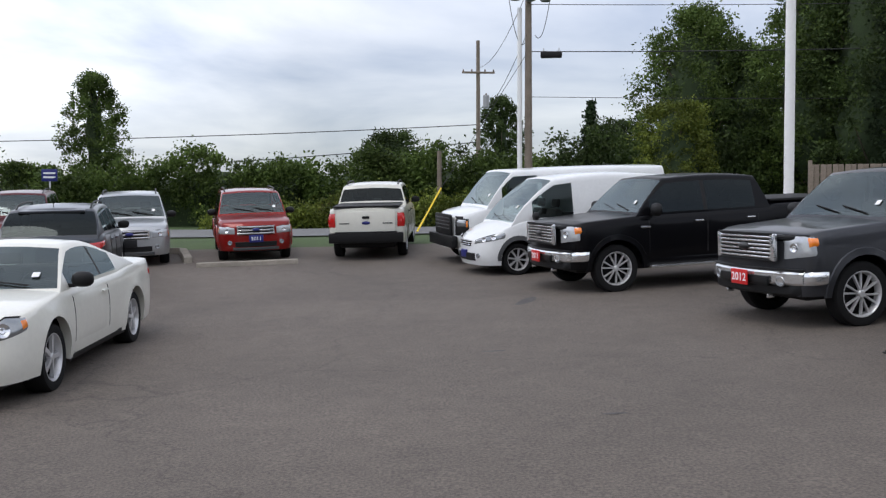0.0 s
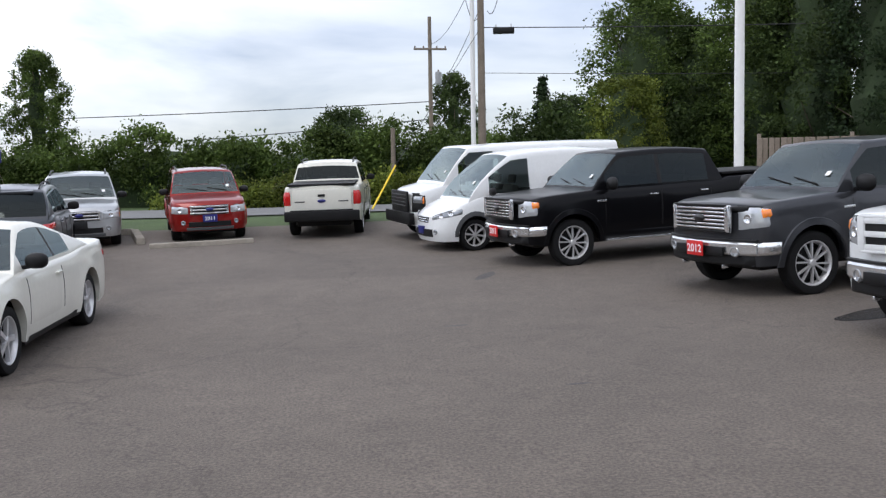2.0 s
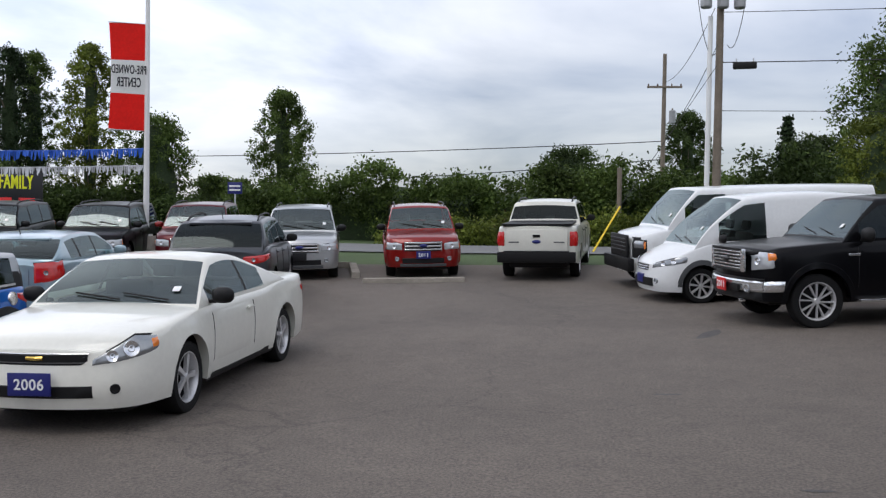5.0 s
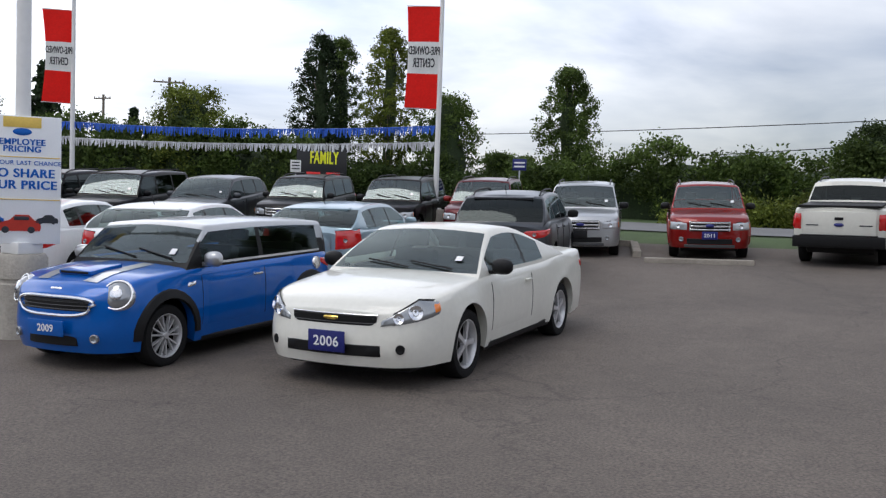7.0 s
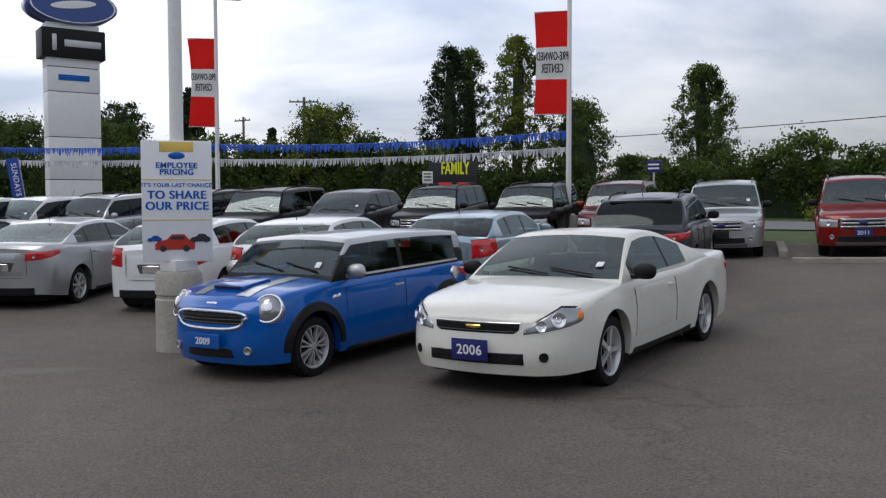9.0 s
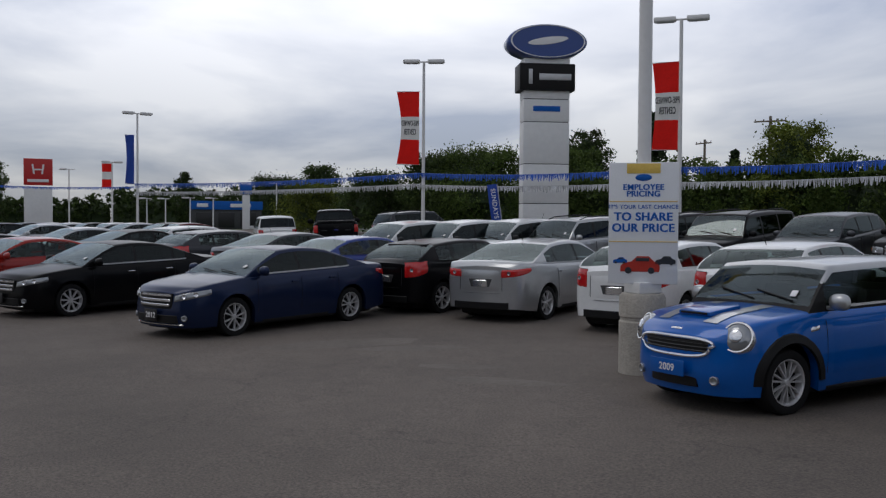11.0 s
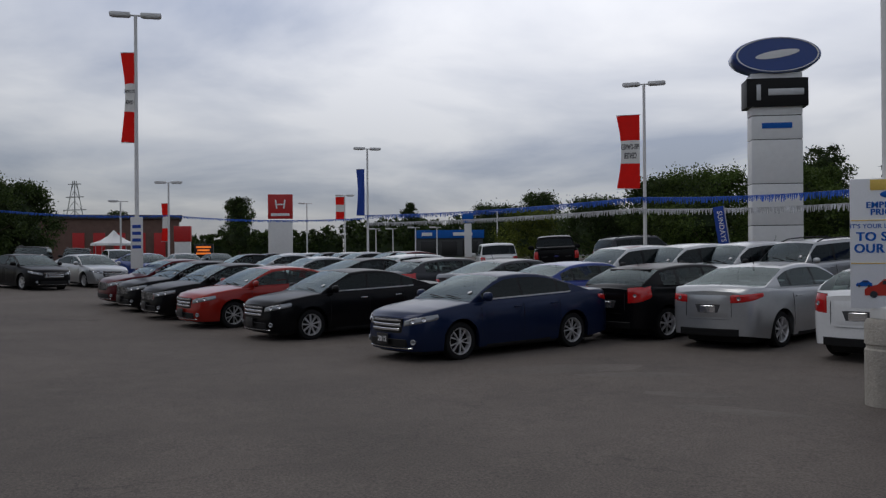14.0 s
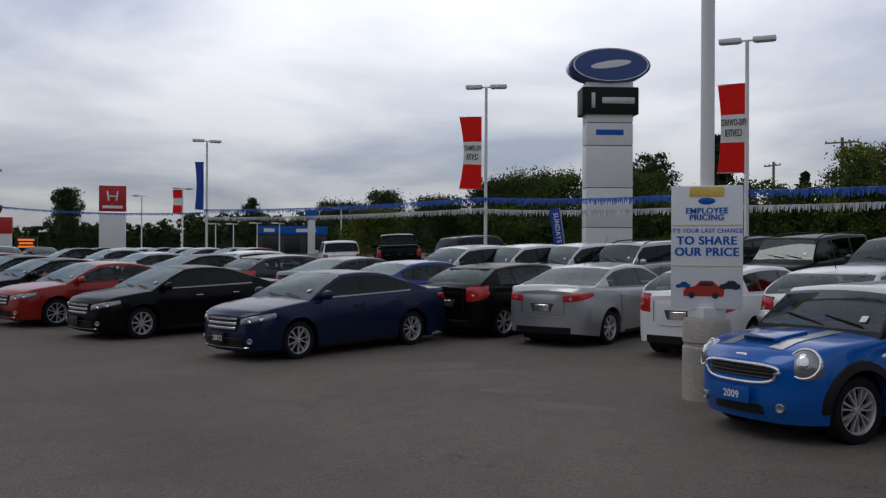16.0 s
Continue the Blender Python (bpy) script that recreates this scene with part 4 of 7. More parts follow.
        part("scoop_opening", box_mesh("scoop_opening", (0.03, 0.36, 0.024), M_BLACK, 0.008, (q.x + 0.205, 0, q.z + 0.035)), sc)
        part("badge", box_mesh("badge", (0.03, 0.15, 0.035), M_CHROME, 0.014, (s.bend(0.06, 0, T).x, 0, T + 0.035), (0, 40, 0)), ob, "small chrome winged badge")
        part("lower_grille", bar(s, "lower_grille", 0, s.gc + 0.12, 0.62, 0.10, M_BLACK, 0.02), ob)
        car_plate(s, ob, plate, plate_mat, s.gc + 0.24, 0.46, 0.15)
    elif front in ("truck", "truck_white"):
        x = s.bend(0, 0, 1.0).x
        part("grille", box_mesh("grille", (0.05, 1.02, 0.31), M_BLACK, 0.015, (x + 0.005, 0, 1.01)), ob)
        sur = M_CHROME if front == "truck" else mat
        for z, sy in ((1.175, 1.12), (0.845, 1.10)):
            part("grille_surround", box_mesh("grille_surround", (0.06, sy, 0.03), M_BLACK if front == "truck" else sur, 0.012, (x + 0.02, 0, z)), ob)
        for y in (-0.545, 0.545):
            part("grille_surround", box_mesh("grille_surround", (0.06, 0.085, 0.345), sur, 0.02, (x + 0.02, y, 1.01)), ob)
        n = 6 if front == "truck" else 3
        for k in range(n):
            z = 0.885 + 0.25 * k / (n - 1)
            part("grille_bar", box_mesh("grille_bar", (0.04, 1.0, 0.026 if n == 6 else 0.055), sur, 0.008, (x + 0.03, 0, z)), ob)
        bd = lathe("badge", [(0.001, 0.02), (0.8, 0.018), (1.0, 0.0)], M_PLATEK, 24, "Y")
        bd.transform(Matrix.Diagonal((0.115, 1, 0.05, 1)))
        part("badge", bd, ob, "dark oval badge", pose(x + 0.055, 0, 1.01, 0, 0, -90))
        part("hood_deflector", bar(s, "hood_deflector", 0, s.top(0.06) + 0.012, s.nose * 1.7, 0.07, M_BLACK, 0.05, 0, 0.02), ob)
        for sd in (1, -1):
            lamp_unit(s, ob, "headlamp", nose_path(s, 0.60, 0.20, 8), lambda t: 0.84 + 0.06 * t, lambda t: 1.16 - 0.01 * t, M_CLEAR, sd, ((0.35, 0.5, 0.055, M_BOWL),))
            part("turn_signal", skin_patch(s, "turn_signal", [("side", u) for u in steps(0.05, 0.24, 6)], lambda t: 0.98 + 0.05 * t, lambda t: 1.15 - 0.02 * t, [M_AMBER], 0.020, nz=4, side=sd), ob)
            part("bumper_end", skin_patch(s, "bumper_end", [("side", u) for u in steps(0.0, 0.42, 8)], 0.55, 0.725, [M_CHROME if front == "truck" else M_BLACK], 0.035, nz=5, side=sd), ob)
            part("fog_lamp", lathe_at(s, "fog_lamp", sd * 0.62, 0.60, 0.07, out=0.075), ob)
            part("tow_hook", box_mesh("tow_hook", (0.10, 0.03, 0.05), M_CHROME, 0.01, (x - 0.02, sd * 0.42, 0.40)), ob)
        part("bumper", bar(s, "bumper", 0, 0.64, s.nose * 1.98, 0.17, M_CHROME, 0.13, 0, 0.03), ob)
        part("bumper_cap", bar(s, "bumper_cap", 0, 0.735, s.nose * 1.98, 0.03, M_BLACK, 0.10, 0, 0.008), ob)
        part("bumper_opening", box_mesh("bumper_opening", (0.05, 0.98, 0.12), M_BLACK, 0.02, (x + 0.06, 0, 0.60)), ob)
        part("air_dam", bar(s, "air_dam", 0, 0.49, s.nose * 1.9, 0.15, M_BLACK, 0.05, 0, 0.03), ob)
        if plate:
            pl = part("year_plate", box_mesh("year_plate", (0.02, 0.33, 0.19), plate_mat, 0.006), ob, m=pose(x + 0.13, 0.0, 0.62))
            part("year_number", words(plate, 0.14, M_TEXT), pl, m=pose(0.012, 0, -0.005, 0, 0, 90))
    elif front == "suv":
        x = s.bend(0, 0, 0.8).x
        part("grille", bar(s, "grille", 0, T - 0.11, 0.90, 0.22, M_BLACK, 0.05), ob)
        for k in range(3):
            part("grille_bar", bar(s, "grille_bar", 0, T - 0.03 - 0.078 * k, 0.90, 0.036, M_CHROME, 0.08), ob)
        for y in (-0.43, 0.43):
            part("grille_surround", bar(s, "grille_surround", 0, T - 0.11, 0.035, 0.22, M_CHROME, 0.08, y), ob)
        bd = lathe("badge", [(0.001, 0.02), (0.8, 0.018), (1.0, 0.0)], M_PLATEB, 24, "Y")
        bd.transform(Matrix.Diagonal((0.095, 1, 0.04, 1)))
        part("badge", bd, ob, "blue oval badge", pose(x + 0.055, 0, T - 0.09, 0, 0, -90))
        for sd in (1, -1):
            lamp_unit(s, ob, "headlamp", nose_path(s, 0.48, 0.28), T - 0.21, lambda t: T - 0.03 + 0.03 * t, M_CLEAR, sd, ((0.35, 0.5, 0.05, M_BOWL),), 0.3)
        part("lower_grille", bar(s, "lower_grille", 0, s.gc + 0.16, 1.0, 0.12, M_BLACK, 0.03), ob)
        part("bumper_guard", bar(s, "bumper_guard", 0, s.gc + 0.05, 1.1, 0.07, M_TRIM, 0.05), ob)
        lamp_pair(s, ob, "fog_lamp", lambda sd: lathe_at(s, "fog_lamp", sd * 0.62, s.gc + 0.2, 0.055))
        if plate is not None:
            car_plate(s, ob, plate, plate_mat, s.gc + 0.30, 0.34, 0.18)
    elif front == "van":
        x = s.bend(0, 0, 0.9).x
        part("grille", box_mesh("grille", (0.06, 1.2, 0.50), M_BLACK, 0.03, (x + 0.02, 0, 0.89)), ob)
        for k in range(4):
            part("grille_bar", box_mesh("grille_bar", (0.05, 1.08, 0.022), M_TRIM, 0.005, (x + 0.045, 0, 0.81 + 0.08 * k)), ob)
        for sd in (1, -1):
            part("lamp_housing", skin_patch(s, "lamp_housing", nose_path(s, 0.58, 0.20), 0.62, 1.10, [M_BLACK], 0.014, side=sd), ob)
            part("headlamp", skin_patch(s, "headlamp", nose_path(s, 0.64, 0.10), 0.84, 1.05, [M_LENS], 0.024, side=sd), ob)
            part("turn_signal", skin_patch(s, "turn_signal", [("side", u) for u in steps(0.04, 0.20, 3)], 0.80, 1.05, [M_AMBER], 0.026, nz=3, side=sd), ob)
            part("bumper_end", skin_patch(s, "bumper_end", [("side", u) for u in steps(0.0, 0.40, 5)], 0.40, 0.66, [M_BLACK], 0.035, side=sd), ob)
        part("bumper", box_mesh("bumper", (0.14, 1.86, 0.27), M_BLACK, 0.03, (x + 0.05, 0, 0.53)), ob)
    elif front == "small_van":
        part("grille", bar(s, "grille", 0, T - 0.08, 0.62, 0.11, M_BLACK, 0.03), ob)
        for k in range(2):
            part("grille_bar", bar(s, "grille_bar", 0, T - 0.06 - 0.045 * k, 0.62, 0.015, M_CHROME, 0.05), ob)
        for sd in (1, -1):
            lamp_unit(s, ob, "headlamp", nose_path(s, 0.42, 0.60, 10), lambda t: T - 0.09 + 0.12 * t, lambda t: T - 0.02 + 0.26 * t - 0.08 * t * t, M_LENS, sd, ((0.4, 0.5, 0.05, M_BOWL), (0.65, 0.5, 0.05, M_BOWL)))
        part("lower_grille", bar(s, "lower_grille", 0, s.gc + 0.17, 1.0, 0.15, M_BLACK, 0.03), ob)
        lamp_pair(s, ob, "fog_lamp", lambda sd: lathe_at(s, "fog_lamp", sd * 0.60, s.gc + 0.2, 0.05))
        part("front_plate", bar(s, "front_plate", 0, s.gc + 0.22, 0.32, 0.16, M_PLATEB, 0.06), ob)


def lathe_at(s, name, y, z, r, mat=None, out=0.022):
    p = front_point(s, y, z)
    q = front_point(s, y * 0.94, z)
    yaw = math.degrees(math.atan2(p.y - q.y, p.x - q.x))
    yaw = yaw - 90 if y > 0 else yaw + 90
    me = lathe(name, [(0.001, out * 0.6), (r * 0.62, out * 0.7), (r * 0.8, out), (r, out * 0.8), (r * 1.05, -0.02)], mat or M_LENS, 18, "Y")
    me.transform(Matrix.Translation(p) @ pose(0, 0, 0, 0, 0, yaw - 90))
    return me


def hood_stripe(s, sd):
    vs, fs = [], []
    us = steps(0.15, s.gh[0] - 0.02, 12)
    for u in us:
        for y in (0.235, 0.40):
            p = s.bend(u, y * sd, s.lid(u, y / s.half(u)) + 0.006)
            vs.append(p)
    for k in range(len(us) - 1):
        f = (2 * k, 2 * k + 1, 2 * k + 3, 2 * k + 2)
        fs.append(f if sd < 0 else f[::-1])
    return mesh_of("hood_stripe", vs, fs, [M_SILVER])


def car_rear(s, ob, kind, mat, front):
    T = s.top(s.L - 0.05)
    tailw = s.stern
    if kind in ("pickup", "sport_truck"):
        x = s.bend(s.L, 0, 1.0).x
        gate = part("tailgate", box_mesh("tailgate", (0.04, s.W * 0.76, 0.52), mat, 0.015, (x - 0.005, 0, T - 0.30)), ob)
        part("handle", box_mesh("handle", (0.03, 0.17, 0.06), M_BLACK, 0.01, (x - 0.03, 0, T - 0.19)), gate)
        bd = lathe("badge", [(0.001, 0.02), (0.8, 0.018), (1.0, 0.0)], M_PLATEB, 24, "Y")
        bd.transform(Matrix.Diagonal((0.10, 1, 0.042, 1)))
        part("badge", bd, gate, "blue oval badge", pose(x - 0.028, 0, T - 0.32, 0, 0, 90))
        for y in (-0.52, 0.52):
            part("lettering_bar", box_mesh("lettering_bar", (0.008, 0.24, 0.025), M_TRIM, 0.003, (x - 0.03, y, T - 0.33)), gate)
        part("bumper", box_mesh("bumper", (0.16, s.W * 0.96, 0.24), M_BLACK if kind == "sport_truck" else M_CHROME, 0.03, (x - 0.06, 0, s.gc + 0.20)), ob)
        part("step_pad", box_mesh("step_pad", (0.12, s.W * 0.8, 0.03), M_BLACK, 0.01, (x - 0.06, 0, s.gc + 0.33)), ob)
        lamp_pair(s, ob, "tail_lamp", lambda sd: skin_patch(s, "tail_lamp", tail_path(s, s.W * 0.40, 0.16), T - 0.46, T - 0.06, [M_RED], 0.02, side=sd))
        part("bed_cover", box_mesh("bed_cover", (s.L - s.gh[3] - 0.08, s.W * 0.86, 0.05), M_BLACK, 0.02, (s.x0 - (s.gh[3] + s.L) / 2 - 0.02, 0, T + 0.065)), ob, "black fabric bed cover")
        return
    if kind in ("suv", "flex", "van", "small_van"):
        z0, z1, y0, u1 = T - 0.22, T + 0.02, tailw * 0.76, 0.18
    elif kind in ("hatch",):
        z0, z1, y0, u1 = T - 0.34, T + 0.04, tailw * 0.70, 0.38
    else:
        z0, z1, y0, u1 = T - 0.27, T - 0.05, tailw * 0.55, 0.42
    for sd in (1, -1):
        lamp_unit(s, ob, "tail_lamp", tail_path(s, y0, u1, 10), lambda t: z0 + 0.05 + 0.13 * t * t, lambda t: z1 + 0.03 * t, M_RED, sd, ((0.3, 0.45, 0.035, M_LENS),), 0.0, 0.006)
    lid = part("rear_lid", skin_patch(s, "rear_lid", [("tail", y) for y in steps(-tailw * 0.62, tailw * 0.62, 9)], s.gc + 0.36, T - 0.03, [mat], 0.010, nz=6), ob)
    for y in (-tailw * 0.62, tailw * 0.62):
        part("lid_seam", skin_patch(s, "lid_seam", [("tail", y - 0.004), ("tail", y), ("tail", y + 0.004)], s.gc + 0.36, T - 0.03, [M_SEAM], 0.012, nz=6), lid)
    part("lid_seam", skin_patch(s, "lid_seam", [("tail", y) for y in steps(-tailw * 0.62, tailw * 0.62, 9)], s.gc + 0.355, s.gc + 0.363, [M_SEAM], 0.012, nz=2), lid)
    part("rear_bumper", bar(s, "rear_bumper", 0, s.gc + 0.13, tailw * 1.6, 0.13, M_BLACK, 0.03, tail=True), ob)
    part("plate_recess", bar(s, "plate_recess", 0, (T + s.gc) / 2 + 0.12, 0.52, 0.16, M_TRIM, 0.02, tail=True), ob)
    part("blank_plate", bar(s, "blank_plate", 0, (T + s.gc) / 2 + 0.11, 0.31, 0.13, M_CHROME, 0.035, tail=True), ob)


def on_ground(x, y, heading):
    """A pose on the lot, tilted with it."""
    e = 1.0
    n = Vector((ground_z(x - e, y) - ground_z(x + e, y), ground_z(x, y - e) - ground_z(x, y + e), 2 * e)).normalized()
    f = Vector((math.cos(radians(heading)), math.sin(radians(heading)), 0))
    f = (f - n * f.dot(n)).normalized()
    l = n.cross(f)
    m = Matrix((f, l, n)).transposed().to_4x4()
    m.translation = (x, y, ground_z(x, y) - 0.006)
    return m


def by_hub(s, hx, hy, heading, axle, side):
    """Centre of a car whose hub on that axle (1 front, -1 rear, 0 between) and side (1 left) stands over (hx, hy)."""
    a = radians(heading)
    f, l = Vector((math.cos(a), math.sin(a))), Vector((-math.sin(a), math.cos(a)))
    c = Vector((hx, hy)) - f * (axle * s.wb / 2) - l * side * (s.W / 2 - 0.06)
    return on_ground(c.x, c.y, heading)

# ---- the ground ----


def sheet(name, x0, x1, y0, y1, step, lift, mat, label, category, edge=None):
    xs = np.linspace(x0, x1, max(2, int((x1 - x0) / step) + 1))
    ys = np.linspace(y0, y1, max(2, int((y1 - y0) / step) + 1))
    vs = []
    for y in ys:
        for x in xs:
            yy = y if edge is None else edge(x, y)
            vs.append((x, yy, ground_z(x, yy) + lift))
    n = len(xs)
    fs = [(j * n + i, j * n + i + 1, (j + 1) * n + i + 1, (j + 1) * n + i) for j in range(len(ys) - 1) for i in range(n - 1)]
    return tagged(new(name, mesh_of(name, vs, fs, [mat])), label, category, kind="structure")


def asphalt_material():
    m = material("old_asphalt", (0.119, 0.099, 0.083), 0.85, var=0.16, scale=0.35, bump=0.55, bscale=70)
    t = m.node_tree
    b = t.nodes["Principled BSDF"]
    src = b.inputs["Base Color"].links[0].from_socket
    c = t.nodes.new("ShaderNodeTexCoord")
    fine = t.nodes.new("ShaderNodeTexNoise")
    fine.inputs["Scale"].default_value = 45
    fine.inputs["Detail"].default_value = 5
    patch = t.nodes.new("ShaderNodeTexNoise")
    patch.inputs["Scale"].default_value = 0.16
    patch.inputs["Detail"].default_value = 5
    patch.inputs["Distortion"].default_value = 1.2
    crack = t.nodes.new("ShaderNodeTexVoronoi")
    crack.feature = "DISTANCE_TO_EDGE"
    crack.inputs["Scale"].default_value = 0.17
    warp = t.nodes.new("ShaderNodeTexNoise")
    warp.inputs["Scale"].default_value = 1.1
    warp.inputs["Detail"].default_value = 6
    wa = t.nodes.new("ShaderNodeVectorMath")
    wa.operation = "MULTIPLY_ADD"
    wa.inputs[1].default_value = (1.6, 1.6, 0)
    t.links.new(c.outputs["Object"], warp.inputs["Vector"])
    t.links.new(warp.outputs["Color"], wa.inputs[0])
    t.links.new(c.outputs["Object"], wa.inputs[2])
    t.links.new(wa.outputs[0], crack.inputs["Vector"])
    for n in (fine, patch):
        t.links.new(c.outputs["Object"], n.inputs["Vector"])

    def ranged(sock, a, b_, lo, hi):
        r = t.nodes.new("ShaderNodeMapRange")
        for k, v in zip(("From Min", "From Max", "To Min", "To Max"), (a, b_, lo, hi)):
            r.inputs[k].default_value = v
        t.links.new(sock, r.inputs["Value"])
        return r.outputs[0]

    last = src
    for sock in (ranged(fine.outputs["Fac"], 0.3, 0.7, 0.6, 1.4), ranged(patch.outputs["Fac"], 0.35, 0.65, 0.86, 1.12), ranged(crack.outputs["Distance"], 0.0, 0.004, 0.72, 1.0)):
        s = t.nodes.new("ShaderNodeVectorMath")
        s.operation = "SCALE"
        t.links.new(last, s.inputs[0])
        t.links.new(sock, s.inputs["Scale"])
        last = s.outputs[0]
    t.links.new(last, b.inputs["Base Color"])
    return m


M_ASPH = asphalt_material()
M_GRASS = material("mown_grass", (0.046, 0.078, 0.018), 0.9, var=0.35, scale=0.8, bump=0.8, bscale=30)
M_ROAD = material("road_asphalt", (0.15, 0.15, 0.15), 0.85, var=0.12, scale=0.5, bump=0.3)
sheet("ground", -420, 420, -200, 420, 6.0, -0.03, M_GRASS, "mown green grass reaching to the horizon", "grass")
sheet("lot_paving", -110, 30, -40, 25.0, 1.5, 0.0, M_ASPH, "worn grey-brown asphalt of the car lot", "asphalt", lambda x, y: y + (0.30 * (x + 5) if x > -9 else -1.2) * 0.25 * max(0, y) / 25 if y > 0 else y)
sheet("road", -200, 120, 29.6, 36.2, 2.0, 0.01, M_ROAD, "grey two-lane asphalt road behind the lot", "road")

# ---- vehicles: paints ----
M_SILVER = paint("paint_silver", (0.46, 0.47, 0.48), 0.7, 0.3)
P_WHITE = paint("paint_warm_white", (0.74, 0.73, 0.66))
P_WHITE2 = paint("paint_white", (0.75, 0.76, 0.76))
P_BLUE = paint("paint_bright_blue", (0.001, 0.105, 0.44), 0.15)
P_NAVY = paint("paint_navy", (0.010, 0.020, 0.060), 0.35)
P_BLACK = paint("paint_black", (0.004, 0.004, 0.005))
P_GREY = paint("paint_dark_grey", (0.050, 0.052, 0.058), 0.5)
P_RED = paint("paint_red", (0.215, 0.010, 0.008), 0.2)
P_BRICK = paint("paint_orange_red", (0.30, 0.016, 0.010), 0.2)
P_MAROON = paint("paint_maroon", (0.085, 0.008, 0.012), 0.35)
P_ICE = paint("paint_ice_blue", (0.30, 0.40, 0.45), 0.5)
P_CHAR = paint("paint_charcoal", (0.06, 0.064, 0.072), 0.6)
P_CREAM = paint("paint_cream_white", (0.70, 0.69, 0.62))

# ---- vehicles at the edge of the open lot ----
c, s = build_car("coupe", P_WHITE, "coupe", "white two-door coupe with a blue 2006 plate on its nose", "car", spokes=5, plate="2006", plate_mat=M_PLATEB, front="coupe", mirror=M_BLACK, handles=P_WHITE, doors=((1.66, 2.74),))
c.matrix_basis = by_hub(s, -3.81, 8.67, -86, 1, 1)
c, s = build_car("clubman", P_BLUE, "estate_car", "bright blue small estate car with a silver roof and bonnet stripes", "car", spokes=7, dark=False, twin=True, plate="2009", plate_mat=P_BLUE, front="round", cladding=M_BLACK, mirror=M_SILVER, handles=M_CHROME, trimline=True, doors=((1.28, 2.30),))
c.matrix_basis = by_hub(s, -6.61, 7.52, -85, 1, 1)
for o in c.children:
    if o.name.split(".")[0] == "roof":
        o.data.materials[0] = M_SILVER

HT = -163
c, s = build_car("pickup", P_BLACK, "pickup_truck", "black crew-cab pickup truck with chrome grille and bumper", "pickup truck", spokes=6, twin=True, plate="2011", plate_mat=M_PLATER, front="truck", cladding=P_BLACK, mirror=M_BLACK, handles=M_CHROME, privacy=True, group="pickup trucks in the row")
c.matrix_basis = by_hub(s, 2.93, 15.02, HT, 1, 1)
c, s = build_car("pickup", P_GREY, "pickup_truck", "dark grey crew-cab pickup truck with a red 2012 plate", "pickup truck", spokes=6, twin=True, plate="2012", plate_mat=M_PLATER, front="truck", cladding=P_GREY, mirror=M_BLACK, handles=M_CHROME, privacy=True, group="pickup trucks in the row")
c.matrix_basis = by_hub(s, 5.13, 10.87, HT, 1, 1)
c, s = build_car("pickup", P_WHITE2, "pickup_truck", "white pickup truck with a blue 2010 plate", "pickup truck", spokes=6, twin=True, plate="2010", plate_mat=M_PLATEB, front="truck_white", mirror=M_BLACK, handles=M_BLACK, privacy=True, group="pickup trucks in the row")
c.matrix_basis = by_hub(s, 5.72, 7.08, HT, 1, 1)
c, s = build_car("small_van", P_WHITE2, "cargo_van", "small white high-roof cargo van with grey wheel arches", "van", spokes=8, front="small_van", cladding=M_TRIM, mirror=M_BLACK, handles=M_BLACK)
c.matrix_basis = by_hub(s, 1.51, 17.96, HT, 1, 1)
c, s = build_car("van", P_WHITE2, "cargo_van", "full-size white cargo van with a black bumper and grille", "van", spokes=8, front="van", mirror=M_BLACK, handles=M_BLACK)
c.matrix_basis = by_hub(s, 1.06, 20.21, HT, 1, 1)
c, s = build_car("sport_truck", P_CREAM, "pickup_truck", "cream-white sport pickup with black bumper and bed cover", "pickup truck", spokes=5, front="suv", mirror=M_BLACK, handles=M_BLACK, privacy=True, rails=True)
c.matrix_basis = by_hub(s, -1.83, 22.65, 89, -1, 0)
c, s = build_car("suv", P_RED, "suv", "red SUV with roof rails and a blue 2011 plate", "SUV", spokes=5, plate="2011", plate_mat=M_PLATEB, front="suv", mirror=M_BLACK, handles=M_BLACK, rails=True, privacy=True, cladding=P_RED)
c.matrix_basis = by_hub(s, -4.80, 22.60, -74, 1, 0)
c, s = build_car("suv", M_SILVER, "suv", "silver SUV with roof rails and a dark plate", "SUV", spokes=5, plate="", plate_mat=M_PLATEK, front="suv", mirror=M_BLACK, handles=M_BLACK, rails=True, privacy=True)
c.matrix_basis = by_hub(s, -7.61, 21.71, -72, 1, 0)
c, s = build_car("crossover", P_CHAR, "suv", "charcoal grey SUV with roof rails seen from behind", "SUV", spokes=5, twin=True, front="bars", mirror=M_BLACK, rails=True, privacy=True)
c.matrix_basis = by_hub(s, -6.28, 16.68, 105, -1, -1)
c, s = build_car("suv", P_MAROON, "suv", "dark red SUV with roof rails behind the charcoal one", "SUV", spokes=5, front="suv", rails=True, privacy=True, mirror=P_RED)
c.matrix_basis = on_ground(-11.33, 23.90, -72)

